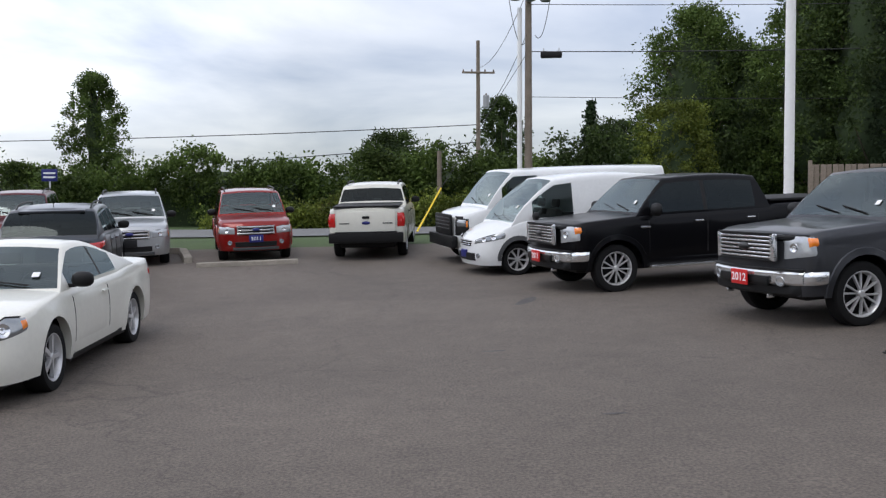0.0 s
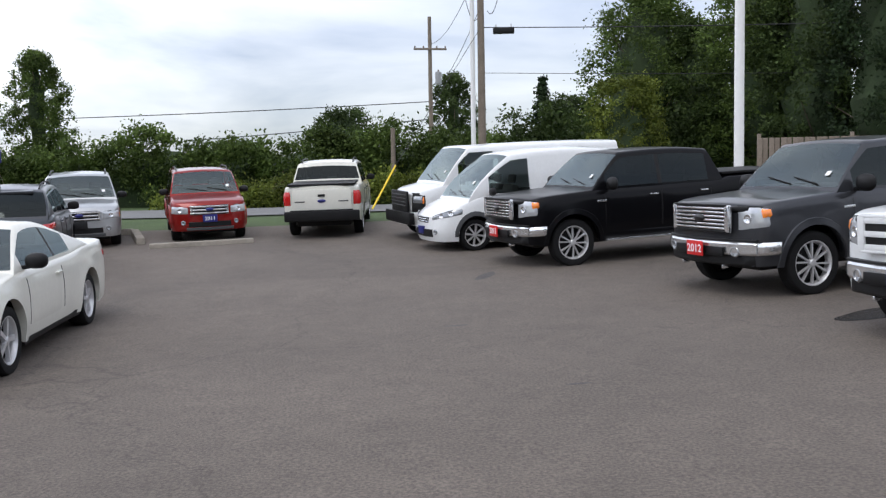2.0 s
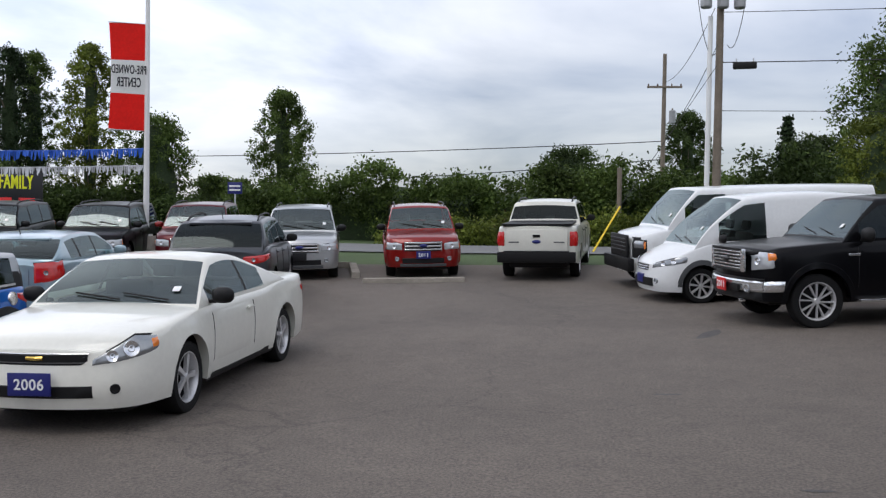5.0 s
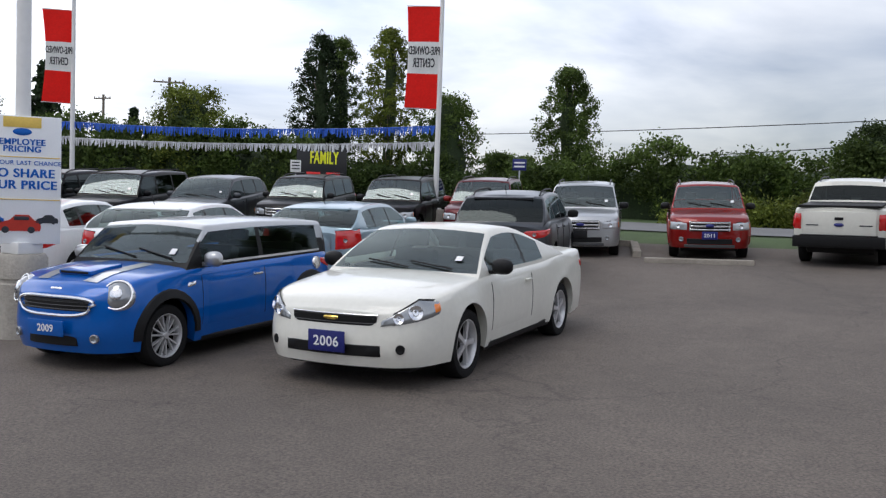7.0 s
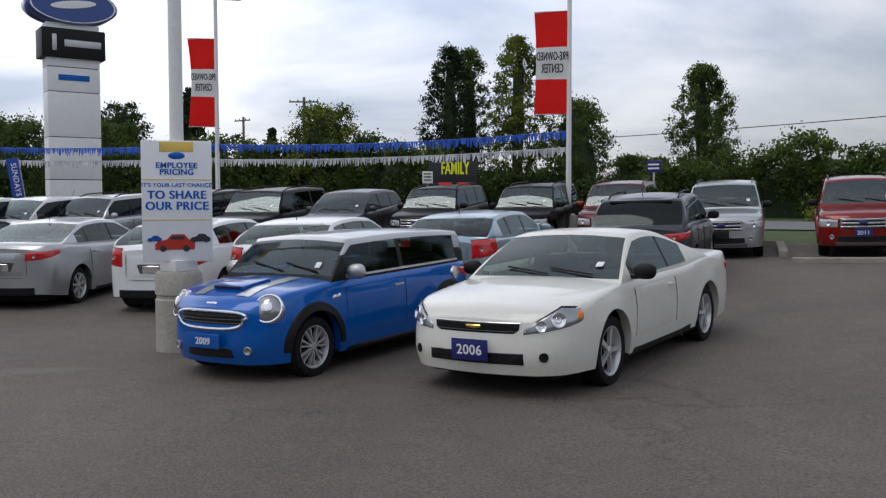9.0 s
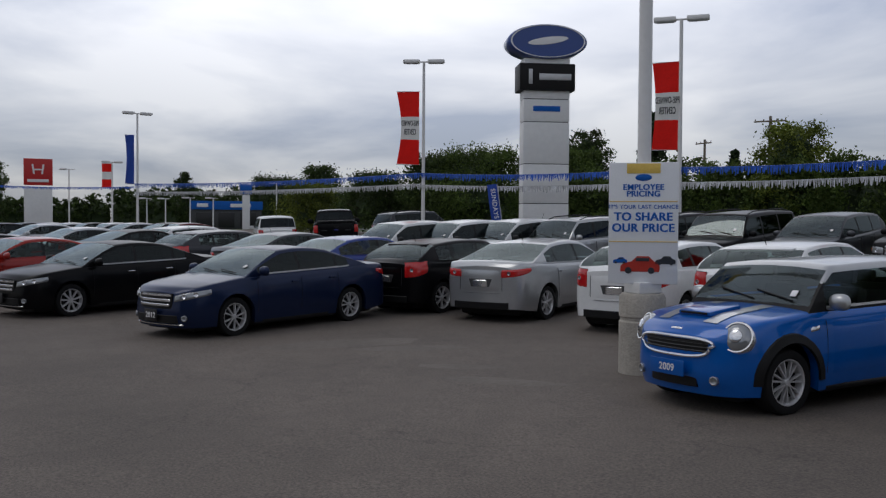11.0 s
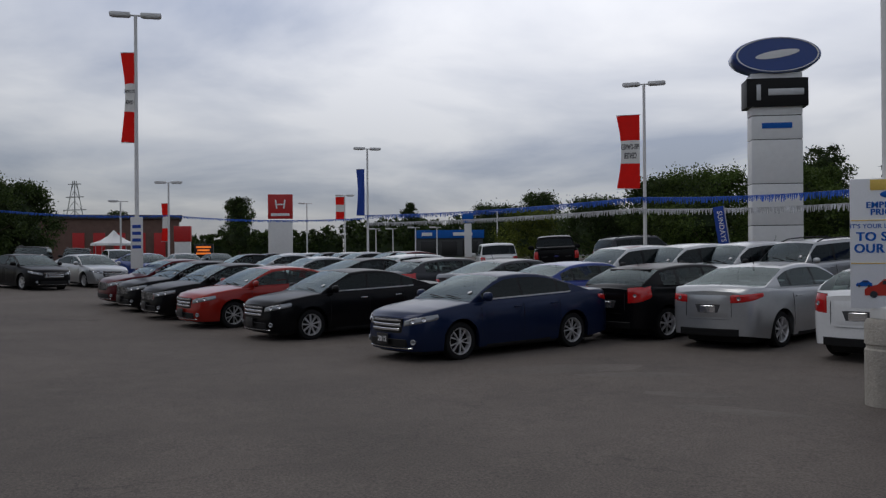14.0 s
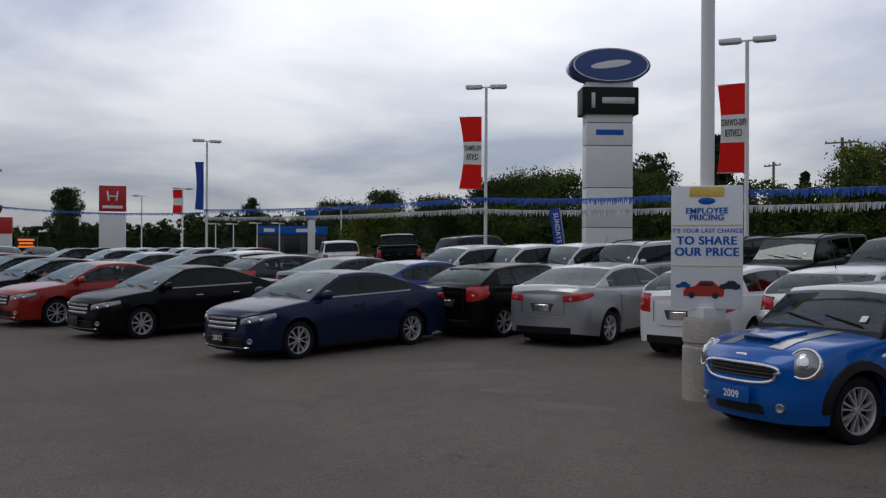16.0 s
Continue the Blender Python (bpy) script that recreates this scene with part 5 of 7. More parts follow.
# ---- the rows of small cars ----
c, s = build_car("hatch", P_ICE, "hatchback", "pale ice-blue hatchback with red lamps seen from behind", "car", spokes=5, twin=True)
c.matrix_basis = by_hub(s, -8.43, 13.77, 106, -1, -1)
c, s = build_car("hatch", P_WHITE2, "hatchback", "white hatchback with its tail to the open lot", "car", spokes=5, twin=True)
c.matrix_basis = on_ground(-11.41, 12.47, 112)
c, s = build_car("hatch", P_WHITE2, "hatchback", "white hatchback standing behind the pricing sign", "car", spokes=5, twin=True)
c.matrix_basis = by_hub(s, -13.64, 9.95, 116, -1, 1)
c, s = build_car("small_sedan", M_SILVER, "sedan", "silver sedan with large red tail lamps seen from behind", "car", spokes=7, group="sedans")
c.matrix_basis = by_hub(s, -14.94, 9.70, 121, -1, -1)
c, s = build_car("hatch", P_BLACK, "hatchback", "black hatchback with tall red tail lamps", "car", spokes=7)
c.matrix_basis = by_hub(s, -16.96, 8.41, 116, -1, -1)
c, s = build_car("sedan", P_NAVY, "sedan", "dark blue sedan with chrome grille and a 2012 plate", "car", spokes=5, twin=True, plate="2012", plate_mat=M_PLATEK, trimline=True, group="sedans", privacy=True)
c.matrix_basis = by_hub(s, -15.25, 3.89, -62, 1, 1)
c, s = build_car("sedan", P_BLACK, "sedan", "black sedan with chrome grille and window trim", "car", spokes=9, plate="", plate_mat=M_PLATEK, trimline=True, handles=M_CHROME, group="sedans", privacy=True)
c.matrix_basis = by_hub(s, -19.43, 1.41, -62, 1, 1)
c, s = build_car("sedan", P_BRICK, "sedan", "red sedan in the row with a dark plate", "car", spokes=5, twin=True, plate="", plate_mat=M_PLATEK, group="sedans")
c.matrix_basis = by_hub(s, -22.50, -0.42, -62, 1, 1)
LINC, LS = build_car("lincoln", P_BLACK, "sedan", "black luxury sedan with a split upright-bar grille", "car", front="split", plate="", plate_mat=M_PLATEK, group="sedans")
LINC.matrix_basis = by_hub(LS, -24.99, -1.69, -62, 1, 1)
copy_thing(LINC, by_hub(LS, -27.46, -2.81, -62, 1, 1))
c, s = build_car("lincoln", P_MAROON, "sedan", "dark red luxury sedan at the end of the row", "car", front="split", group="sedans")
c.matrix_basis = by_hub(s, -29.93, -3.87, -62, 1, 1)
BLUES, bs = build_car("small_sedan", paint("paint_mid_blue", (0.012, 0.04, 0.22), 0.3), "sedan", "mid-blue sedan with its tail to the lot", "car", group="sedans")
BLUES.matrix_basis = on_ground(-21.37, 8.03, 114)
GREYS, gs = build_car("small_sedan", P_CHAR, "sedan", "grey sedan in the back row", "car", group="sedans")
GREYS.matrix_basis = on_ground(-24.91, 7.26, 114)
DARKH, ds = build_car("hatch", P_GREY, "hatchback", "dark grey hatchback with bright red tail lamps", "car")
DARKH.matrix_basis = on_ground(-27.75, 5.86, 114)
WH, ws = build_car("hatch", P_WHITE2, "hatchback", "white hatchback with red tail lamps in the back row", "car")
WH.matrix_basis = on_ground(-32.84, 5.71, 114)
BS, bss = build_car("sedan", P_BLACK, "sedan", "black sedan in the back row", "car", group="sedans", detail=False)
BS.matrix_basis = on_ground(-30.04, 3.72, 114)
SS, sss = build_car("sedan", M_SILVER, "sedan", "silver sedan among the far parked rows", "car", group="sedans", detail=False)
SS.matrix_basis = on_ground(-33.15, 1.75, -70)
far_spots = [(-53.13, -0.51), (-52.15, 0.54), (-50.15, 1.59), (-49.13, 2.58), (-48.09, 3.57), (-46.04, 4.42), (-46.08, -1.40), (-42.15, 0.48)]
for k, (x, y) in enumerate(far_spots):
    copy_thing(SS if k % 3 else BS, on_ground(x, y, -70))
copy_thing(LINC, on_ground(-42.91, 5.69, -70))
c, s = build_car("sedan", P_MAROON, "sedan", "maroon sedan among the far parked rows", "car", group="sedans", detail=False)
c.matrix_basis = on_ground(-41.84, 6.24, -72)

# ---- the row of SUVs along the grass ----
WS, wss = build_car("crossover", P_WHITE2, "suv", "white SUV parked in the back row", "SUV", front="bars", rails=False, privacy=True, group="SUVs in the back row", mirror=M_BLACK)
WS.matrix_basis = on_ground(-26.34, 11.08, -72)
copy_thing(WS, on_ground(-25.70, 12.63, -72))
copy_thing(WS, on_ground(-24.93, 14.20, -72))
c, s = build_car("suv", M_SILVER, "suv", "silver SUV with roof rails in the back row", "SUV", front="suv", rails=True, privacy=True, group="SUVs in the back row")
c.matrix_basis = on_ground(-23.57, 15.59, -74)
BK, bks = build_car("suv", P_BLACK, "suv", "black SUV with roof rails in the back row", "SUV", front="suv", rails=True, privacy=True, group="SUVs in the back row", mirror=M_BLACK)
BK.matrix_basis = on_ground(-13.70, 23.13, -74)
copy_thing(BK, on_ground(-16.53, 22.36, -72))
c, s = build_car("crossover", P_CHAR, "suv", "brown-grey crossover in the back row", "SUV", front="bars", privacy=True, group="SUVs in the back row")
c.matrix_basis = on_ground(-18.54, 20.61, -70)
FX, fxs = build_car("flex", P_BLACK, "suv", "long black box-shaped crossover in the back row", "SUV", front="suv", rails=True, privacy=True, group="SUVs in the back row")
FX.matrix_basis = on_ground(-20.96, 19.53, -68)
copy_thing(BK, on_ground(-23.05, 18.53, -68))
c, s = build_car("suv", P_WHITE2, "suv", "white SUV standing far off with its tail turned", "SUV", front="suv", privacy=True)
c.matrix_basis = on_ground(-42.11, 10.57, 172)
c, s = build_car("pickup", P_BLACK, "pickup_truck", "black pickup truck far off with its tail turned", "pickup truck", front="truck", privacy=True)
c.matrix_basis = on_ground(-41.39, 13.33, 165)
c, s = build_car("suv", P_CHAR, "suv", "grey SUV with roof rails standing far off", "SUV", front="suv", rails=True, privacy=True)
c.matrix_basis = on_ground(-41.01, 17.49, 100)

# ---- cars across the aisle ----
copy_thing(SS, on_ground(-43.11, -8.33, 38))
copy_thing(BS, on_ground(-40.56, -10.29, 42))
copy_thing(BLUES, on_ground(-49.51, -6.83, 35))
copy_thing(WS, on_ground(-57.14, -9.62, 20))
copy_thing(FX, on_ground(-54.11, -13.83, 10))
copy_thing(BK, on_ground(-60.54, -12.88, 10))
copy_thing(SS, on_ground(-61.70, -6.33, 20))
copy_thing(BS, on_ground(-65.91, -4.49, 20))

# ---- poles, lamps, banners ----
M_FLAGR = material("red_banner_cloth", (0.75, 0.012, 0.008), 0.8, var=0.12, scale=2)
M_FLAGW = material("white_banner_cloth", (0.74, 0.74, 0.72), 0.8, var=0.08, scale=2)
for cloth in (M_FLAGR, M_FLAGW):
    # thin cloth lets the light of the sky through
    ct = cloth.node_tree
    cb = ct.nodes["Principled BSDF"]
    thin = ct.nodes.new("ShaderNodeBsdfTranslucent")
    ct.links.new(cb.inputs["Base Color"].links[0].from_socket, thin.inputs["Color"])
    blend = ct.nodes.new("ShaderNodeMixShader")
    blend.inputs[0].default_value = 0.5
    ct.links.new(cb.outputs[0], blend.inputs[1])
    ct.links.new(thin.outputs[0], blend.inputs[2])
    ct.links.new(blend.outputs[0], ct.nodes["Material Output"].inputs["Surface"])
M_INK = material("black_lettering", (0.02, 0.02, 0.025), 0.7)
M_LAMPGLASS = material("lamp_cover", (0.62, 0.63, 0.64), 0.35, var=0.1)


def lamp_post(x, y, top, face, heads=2, base=True, r=0.085):
    z0 = ground_z(x, y)
    ob = thing("lamp_post", pose(x, y, z0, 0, 0, face), "tall white steel lamp post with shoebox lamp heads", "lamp post", "lamp posts")
    h = top - z0
    part("pole", tube_mesh("pole", (0, 0, 0.4 if base else -0.1), (0, 0, h), r, M_WHITE, r * 0.7, 16), ob)
    if base:
        part("concrete_base", lathe("concrete_base", [(0.001, 0.75), (0.27, 0.75), (0.30, 0.70), (0.30, -0.2)], M_CONC, 20), ob)
        part("base_plate", box_mesh("base_plate", (0.34, 0.34, 0.05), M_WHITE, 0.01, (0, 0, 0.77)), ob)
    part("bracket", tube_mesh("bracket", (-0.55, 0, h), (0.55, 0, h), 0.035, M_WHITE), ob)
    for sd in ((-1, 1) if heads == 2 else (1,)):
        bm = bmesh.new()
        box(bm, (sd * 0.55, 0, h + 0.02), (0.75, 0.34, 0.16), 0.05)
        hd = part("lamp_head", bm_mesh("lamp_head", bm, M_WHITE), ob)
        part("lamp_cover", box_mesh("lamp_cover", (0.6, 0.26, 0.02), M_LAMPGLASS, 0.005, (sd * 0.55, 0, h - 0.068)), hd)
    return ob


def banner(x, y, z0, z1, w, face, bulge, text=True, blue=False):
    """A cloth banner held at a post; it hangs off to one side."""
    ob = thing("banner", pose(x, y, z0, 0, 0, face), "blue cloth banner on a lamp post" if blue else "red and white cloth banner reading pre-owned center from its back", "banner", "banners")
    h = z1 - z0
    nx, nz = 10, 30
    bands = ((0, 0.34, M_FLAGR), (0.34, 0.655, M_FLAGW), (0.655, 1.0, M_FLAGR)) if not blue else ((0, 0.3, M_FLAGBLUE), (0.3, 0.7, M_FLAGBLUE), (0.7, 1, M_FLAGBLUE))

    def at(s_, t_):
        k = math.sin(math.pi * t_)
        return Vector((-w * s_ * (1 - 0.28 * bulge * k), 0.10 * bulge * k * math.sin(5 * s_ + 4 * t_) - 0.02, h * t_ + 0.05 * s_ * (0.5 - t_)))

    for a, b, mat in bands:
        vs, fs = [], []
        n = 11
        for j in range(n):
            for i in range(nx + 1):
                vs.append(at(i / nx, a + (b - a) * j / (n - 1)))
        for j in range(n - 1):
            for i in range(nx):
                q = j * (nx + 1) + i
                fs.append((q, q + 1, q + nx + 2, q + nx + 1))
        me = mesh_of("panel", vs, fs, [mat])
        part("panel", me, ob)
    for z in (0.0, h):
        part("bracket", tube_mesh("bracket", (0.05, 0, z), (-w * 1.02, 0, z), 0.014, M_STEEL, seg=8), ob)
    if text and not blue:
        for tx, f in (("PRE-OWNED", 0.56), ("CENTER", 0.44)):
            p = at(0.5, f)
            me = bold_words(tx, w * 0.165 if len(tx) > 6 else w * 0.18, M_INK, True)
            me.transform(Matrix.Diagonal((0.95 * (1 - 0.28 * bulge), 1, 2.0, 1)))
            part("lettering", me, ob, m=pose(p.x, p.y - 0.05, p.z, 0, 0, 0))
    return ob


M_FLAGBLUE = material("blue_banner_cloth", (0.02, 0.07, 0.38), 0.8)
lamp_post(-13.14, 24.05, 8.47, 24)
lamp_post(-25.15, 20.76, 8.76, 48)
lamp_post(-37.22, 16.16, 8.94, 62)
lamp_post(-34.65, -4.75, 10.55, -85)
lamp_post(-59.99, 5.80, 8.63, -80)
lamp_post(-64.54, -7.71, 6.67, -88)
lamp_post(-73.87, -12.66, 5.9, -80, 1)
lamp_post(-100.15, 2.19, 7.2, -85, 1)
lamp_post(-88.03, 5.74, 7.3, -85)
for q in (-109.74, 10.67), (-109.54, 12.74), (-104.26, 14.85), (-103.90, 17.35):
    lamp_post(*q, 4.6, -80, 1, False)
lamp_post(-97.69, 23.22, 6.2, -78, 1, False)
banner(-13.14, 24.05, 4.27, 7.25, 1.02, 26, 0.2)
banner(-25.15, 20.76, 4.32, 7.33, 0.95, 45, 0.4)
banner(-37.30, 15.98, 4.38, 7.62, 1.0, 66, 0.7)
ob = thing("post_poster", pose(-34.35, -4.69, ground_z(-34.35, -4.69), 0, 0, 80), "narrow white poster strapped to the lamp post", "poster")
part("board", box_mesh("board", (0.45, 0.03, 1.9), M_WHITE, 0.006, (0, -0.05, 2.0)), ob)
for k in range(4):
    part("lettering_bar", box_mesh("lettering_bar", (0.32, 0.008, 0.12), M_FLAGBLUE, 0.002, (0, -0.068, 2.6 - 0.25 * k)), ob)
banner(-34.65, -4.75, 5.82, 9.17, 0.55, 84, 0.9)
banner(-88.03, 5.74, 4.96, 7.17, 0.9, 80, 0.1, False)
banner(-59.99, 5.60, 4.17, 7.27, 0.55, 80, 0.6, False, True)
banner(-64.54, -7.71, 2.58, 5.22, 0.5, 84, 0.5, False)

# white pole in its concrete footing, with the pricing sign
SX, SY = -9.29, 7.80
sz = ground_z(SX, SY)
ob = thing("sign_pole", pose(SX, SY, sz), "white steel pole on a round concrete footing", "pole")
part("concrete_footing", lathe("concrete_footing", [(0.001, 0.98), (0.255, 0.98), (0.285, 0.93), (0.285, 0.70), (0.268, 0.68), (0.268, 0.65), (0.285, 0.63), (0.285, -0.1)], M_CONC, 28), ob)
part("base_plate", box_mesh("base_plate", (0.33, 0.33, 0.14), M_WHITE, 0.02, (0, 0, 1.05)), ob)
part("pole", tube_mesh("pole", (0, 0, 1.0), (0, 0, 9.5), 0.085, M_WHITE, 0.075, 20), ob)
M_SIGNW = material("sign_white_panel", (0.82, 0.84, 0.86), 0.4, var=0.04)
M_SIGNB = material("sign_blue_print", (0.012, 0.12, 0.47), 0.7, spec=0.2)
M_SIGNY = material("sign_yellow_print", (0.80, 0.56, 0.12), 0.5)
M_SIGNR = material("sign_red_print", (0.50, 0.035, 0.02), 0.4)
M_SIGNK = material("sign_dark_print", (0.03, 0.035, 0.045), 0.4)
SIGN_FACE = 52
ob = thing("pricing_sign", pose(SX, SY, sz + 1.10, 0, 0, SIGN_FACE) @ pose(0, -0.11, 0), "white pricing sign board with blue lettering and three printed cars", "sign")
part("board", box_mesh("board", (0.83, 0.035, 1.48), M_SIGNW, 0.012, (0, 0, 0.74)), ob)
for z in (0.515, 1.005):
    part("panel_joint", box_mesh("panel_joint", (0.81, 0.012, 0.010), M_SIGNY, 0.002, (0, -0.018, z)), ob)
part("yellow_flash", box_mesh("yellow_flash", (0.40, 0.008, 0.12), M_SIGNY, 0.003, (0, -0.020, 1.405)), ob)
for tx, size, z, mat in (("ENDS SEPT 30", 0.050, 1.412, M_SIGNB), ("EMPLOYEE", 0.098, 1.175, M_SIGNB), ("PRICING", 0.098, 1.095, M_SIGNB), ("IT'S YOUR LAST CHANCE", 0.068, 0.937, M_SIGNB), ("TO SHARE", 0.140, 0.815, M_SIGNB), ("OUR PRICE", 0.140, 0.680, M_SIGNB)):
    part("lettering", bold_words(tx, size, mat) if size > 0.09 else words(tx, size, mat), ob, m=pose(0, -0.021, z))
ov = lathe("badge", [(0.001, 0.006), (0.9, 0.005), (1.0, 0.0)], M_SIGNB, 28, "Y")
ov.transform(Matrix.Diagonal((0.10, 1, 0.042, 1)))
part("badge", ov, ob, "blue oval badge", pose(0, -0.02, 1.295, 0, 0, 180))


def printed_car(x, z, w, mat):
    pts = [(-.5, .02), (-.5, .16), (-.42, .24), (-.22, .28), (-.08, .42), (.22, .42), (.36, .28), (.48, .24), (.5, .12), (.48, .02)]
    n = len(pts)
    vs = [(x + a * w, y, z + b * w) for y in (-0.024, -0.016) for a, b in pts]
    fs = [tuple(range(n - 1, -1, -1))] + [(i, (i + 1) % n, (i + 1) % n + n, i + n) for i in range(n)]
    fs = [f[::-1] for f in fs]
    pc = part("printed_car", mesh_of("printed_car", vs, fs, [mat], None, 0), ob)
    part("printed_window", box_mesh("printed_window", (w * 0.34, 0.004, w * 0.09), M_SIGNK, 0.002, (x + 0.06 * w, -0.027, z + 0.335 * w)), pc)
    for a in (-0.3, 0.28):
        part("printed_wheel", lathe_disc(x + a * w, -0.027, z + 0.05 * w, w * 0.085), pc)


def lathe_disc(x, y, z, r):
    me = lathe("printed_wheel", [(0.001, 0.003), (r * 0.95, 0.003), (r, 0.0)], M_SIGNK, 18, "Y")
    me.transform(Matrix.Translation((x, y, z)) @ pose(0, 0, 0, 0, 0, 180))
    return me


printed_car(-0.27, 0.25, 0.17, M_SIGNB)
printed_car(0.27, 0.24, 0.24, M_SIGNK)
printed_car(-0.03, 0.14, 0.47, M_SIGNR)

# dealer tower
M_TOWER = material("tower_panel", (0.80, 0.81, 0.80), 0.5, var=0.05, scale=0.6)
M_OVAL = material("oval_blue", (0.012, 0.055, 0.26), 0.3, var=0.06, coat=0.4)
TX, TY = -33.19, 20.02
ob = thing("dealer_tower", pose(TX, TY, ground_z(TX, TY), 0, 0, 73), "tall white panelled dealer tower with a blue oval on top", "sign tower")
for k in range(5):
    z0, z1 = (0, 1.9, 3.55, 5.3, 6.25)[k], (1.9, 3.55, 5.3, 6.25, 7.95)[k]
    part("panel", box_mesh("panel", (1.95, 0.85, z1 - z0 - 0.03), M_TOWER, 0.02, (0, 0, (z0 + z1) / 2)), ob)
part("core", box_mesh("core", (1.88, 0.78, 7.9), M_TRIM, 0, (0, 0, 3.95)), ob)
blk = part("black_panel", box_mesh("black_panel", (2.35, 1.15, 1.12), M_BLACK, 0.04, (0, 0, 7.15)), ob)
part("lettering_bar", box_mesh("lettering_bar", (1.35, 0.02, 0.26), M_STEEL, 0.004, (0.32, -0.585, 7.15)), blk)
part("emblem", box_mesh("emblem", (0.16, 0.02, 0.62), M_STEEL, 0.004, (-0.72, -0.585, 7.15)), blk)
part("lettering_bar", box_mesh("lettering_bar", (1.15, 0.02, 0.22), M_SIGNB, 0.004, (0, -0.435, 5.85)), ob)
ov = lathe("oval", [(0.001, -0.60), (0.96, -0.60), (1.0, -0.5), (1.0, 0.5), (0.96, 0.60), (0.001, 0.60)], M_OVAL, 48, "Y")
ov.transform(Matrix.Diagonal((1.68, 1, 0.72, 1)))
ovo = part("oval", ov, ob, "glossy blue oval drum", pose(0, 0, 8.62))
rg = lathe("oval_ring", [(0.90, 0.610), (0.90, 0.622), (0.935, 0.622), (0.935, 0.610)], M_TEXT, 48, "Y")
rg.transform(Matrix.Diagonal((1.68, -1, 0.72, 1)))
rg.flip_normals()
part("oval_ring", rg, ovo)
sw = lathe("oval_mark", [(0.001, 0.625), (1.0, 0.615)], M_TEXT, 28, "Y")
sw.transform(Matrix.Diagonal((0.85, -1, 0.15, 1)))
sw.flip_normals()
part("oval_mark", sw, ovo, "plain white mark", pose(0, 0, 0.02, 0, -8, 0))

# neighbouring dealers' signs, far off
M_SIGNRED = material("sign_red_panel", (0.52, 0.02, 0.02), 0.4)
hx, hy = -95.13, -0.60
ob = thing("dealer_sign", pose(hx, hy, ground_z(hx, hy), 0, 0, 88), "red square dealer sign on a white pylon", "sign")
part("pylon", box_mesh("pylon", (2.5, 0.6, 4.9), M_TOWER, 0.03, (0, 0, 2.45)), ob)
part("red_panel", box_mesh("red_panel", (2.55, 0.7, 2.55), M_SIGNRED, 0.04, (0, 0, 6.33)), ob)
for x in (-0.42, 0.42):
    part("emblem", box_mesh("emblem", (0.16, 0.05, 0.95), M_TEXT, 0.01, (x, -0.37, 6.58), (0, 8 if x > 0 else -8, 0)), ob)
part("emblem", box_mesh("emblem", (0.75, 0.05, 0.14), M_TEXT, 0.01, (0, -0.37, 6.55)), ob)
part("lettering_bar", box_mesh("lettering_bar", (1.9, 0.05, 0.28), M_TEXT, 0.01, (0, -0.37, 5.48)), ob)
x, y = -89.48, -9.82
ob = thing("dealer_sign", pose(x, y, ground_z(x, y), 0, 0, 85), "small red sign box on a white pylon", "sign")
part("pylon", box_mesh("pylon", (1.5, 0.5, 2.6), M_TOWER, 0.03, (0, 0, 1.3)), ob)
part("red_panel", box_mesh("red_panel", (1.6, 0.6, 1.5), M_SIGNRED, 0.04, (0, 0, 3.3)), ob)
x, y = -118.45, 21.31
ob = thing("dealer_building", pose(x, y, ground_z(x, y), 0, 0, 80), "low dealer building with a blue fascia", "building")
part("wall", box_mesh("wall", (9, 8, 2.6), M_TRIM, 0.05, (0, 4, 1.3)), ob)
part("fascia", box_mesh("fascia", (9.3, 8.4, 1.1), M_SIGNB, 0.05, (0, 4, 3.1)), ob)
for k in range(3):
    part("window", box_mesh("window", (2.1, 0.1, 1.9), M_PLATEK, 0.02, (-2.8 + 2.8 * k, -0.02, 1.2)), ob)
for a, w in ((-3.0, 1.4), (1.8, 2.6)):
    part("lettering_bar", box_mesh("lettering_bar", (w, 0.06, 0.45), M_TEXT, 0.01, (a, -0.24, 3.1)), ob)
x, y = -110.14, 22.27
ob = thing("dealer_sign", pose(x, y, ground_z(x, y), 0, 0, 80), "white pylon with a blue square sign", "sign")
part("pylon", box_mesh("pylon", (0.9, 0.4, 4.2), M_TOWER, 0.03, (0, 0, 2.1)), ob)
part("blue_panel", box_mesh("blue_panel", (1.4, 0.5, 1.2), M_SIGNB, 0.03, (0, 0, 4.9)), ob)
x, y = -91.88, -23.55
ob = thing("dealer_building", pose(x, y, ground_z(x, y), 0, 0, 98), "low brown brick building with red panels", "building")
M_BRICKW = material("brown_brick", (0.16, 0.10, 0.08), 0.9, var=0.25, scale=2)
part("wall", box_mesh("wall", (26, 9, 4.6), M_BRICKW, 0.05, (0, 4.5, 2.3)), ob)
part("roof", box_mesh("roof", (26.6, 9.6, 0.4), M_TRIM, 0.03, (0, 4.5, 4.8)), ob)
for k in range(5):
    part("red_panel", box_mesh("red_panel", (1.1, 0.15, 3.2), M_SIGNRED, 0.02, (3.5 + 1.9 * k, -0.06, 1.6)), ob)
for k in range(4):
    part("window", box_mesh("window", (1.8, 0.12, 1.8), M_PLATEK, 0.02, (-11 + 3.2 * k, -0.04, 1.6)), ob)
x, y = -77.76, -6.67
ob = thing("message_board", pose(x, y, ground_z(x, y), 0, 0, 86), "black electronic message board with amber bars", "sign")
part("cabinet", box_mesh("cabinet", (1.6, 0.3, 1.05), M_PLATEK, 0.03, (0, 0, 1.7)), ob)
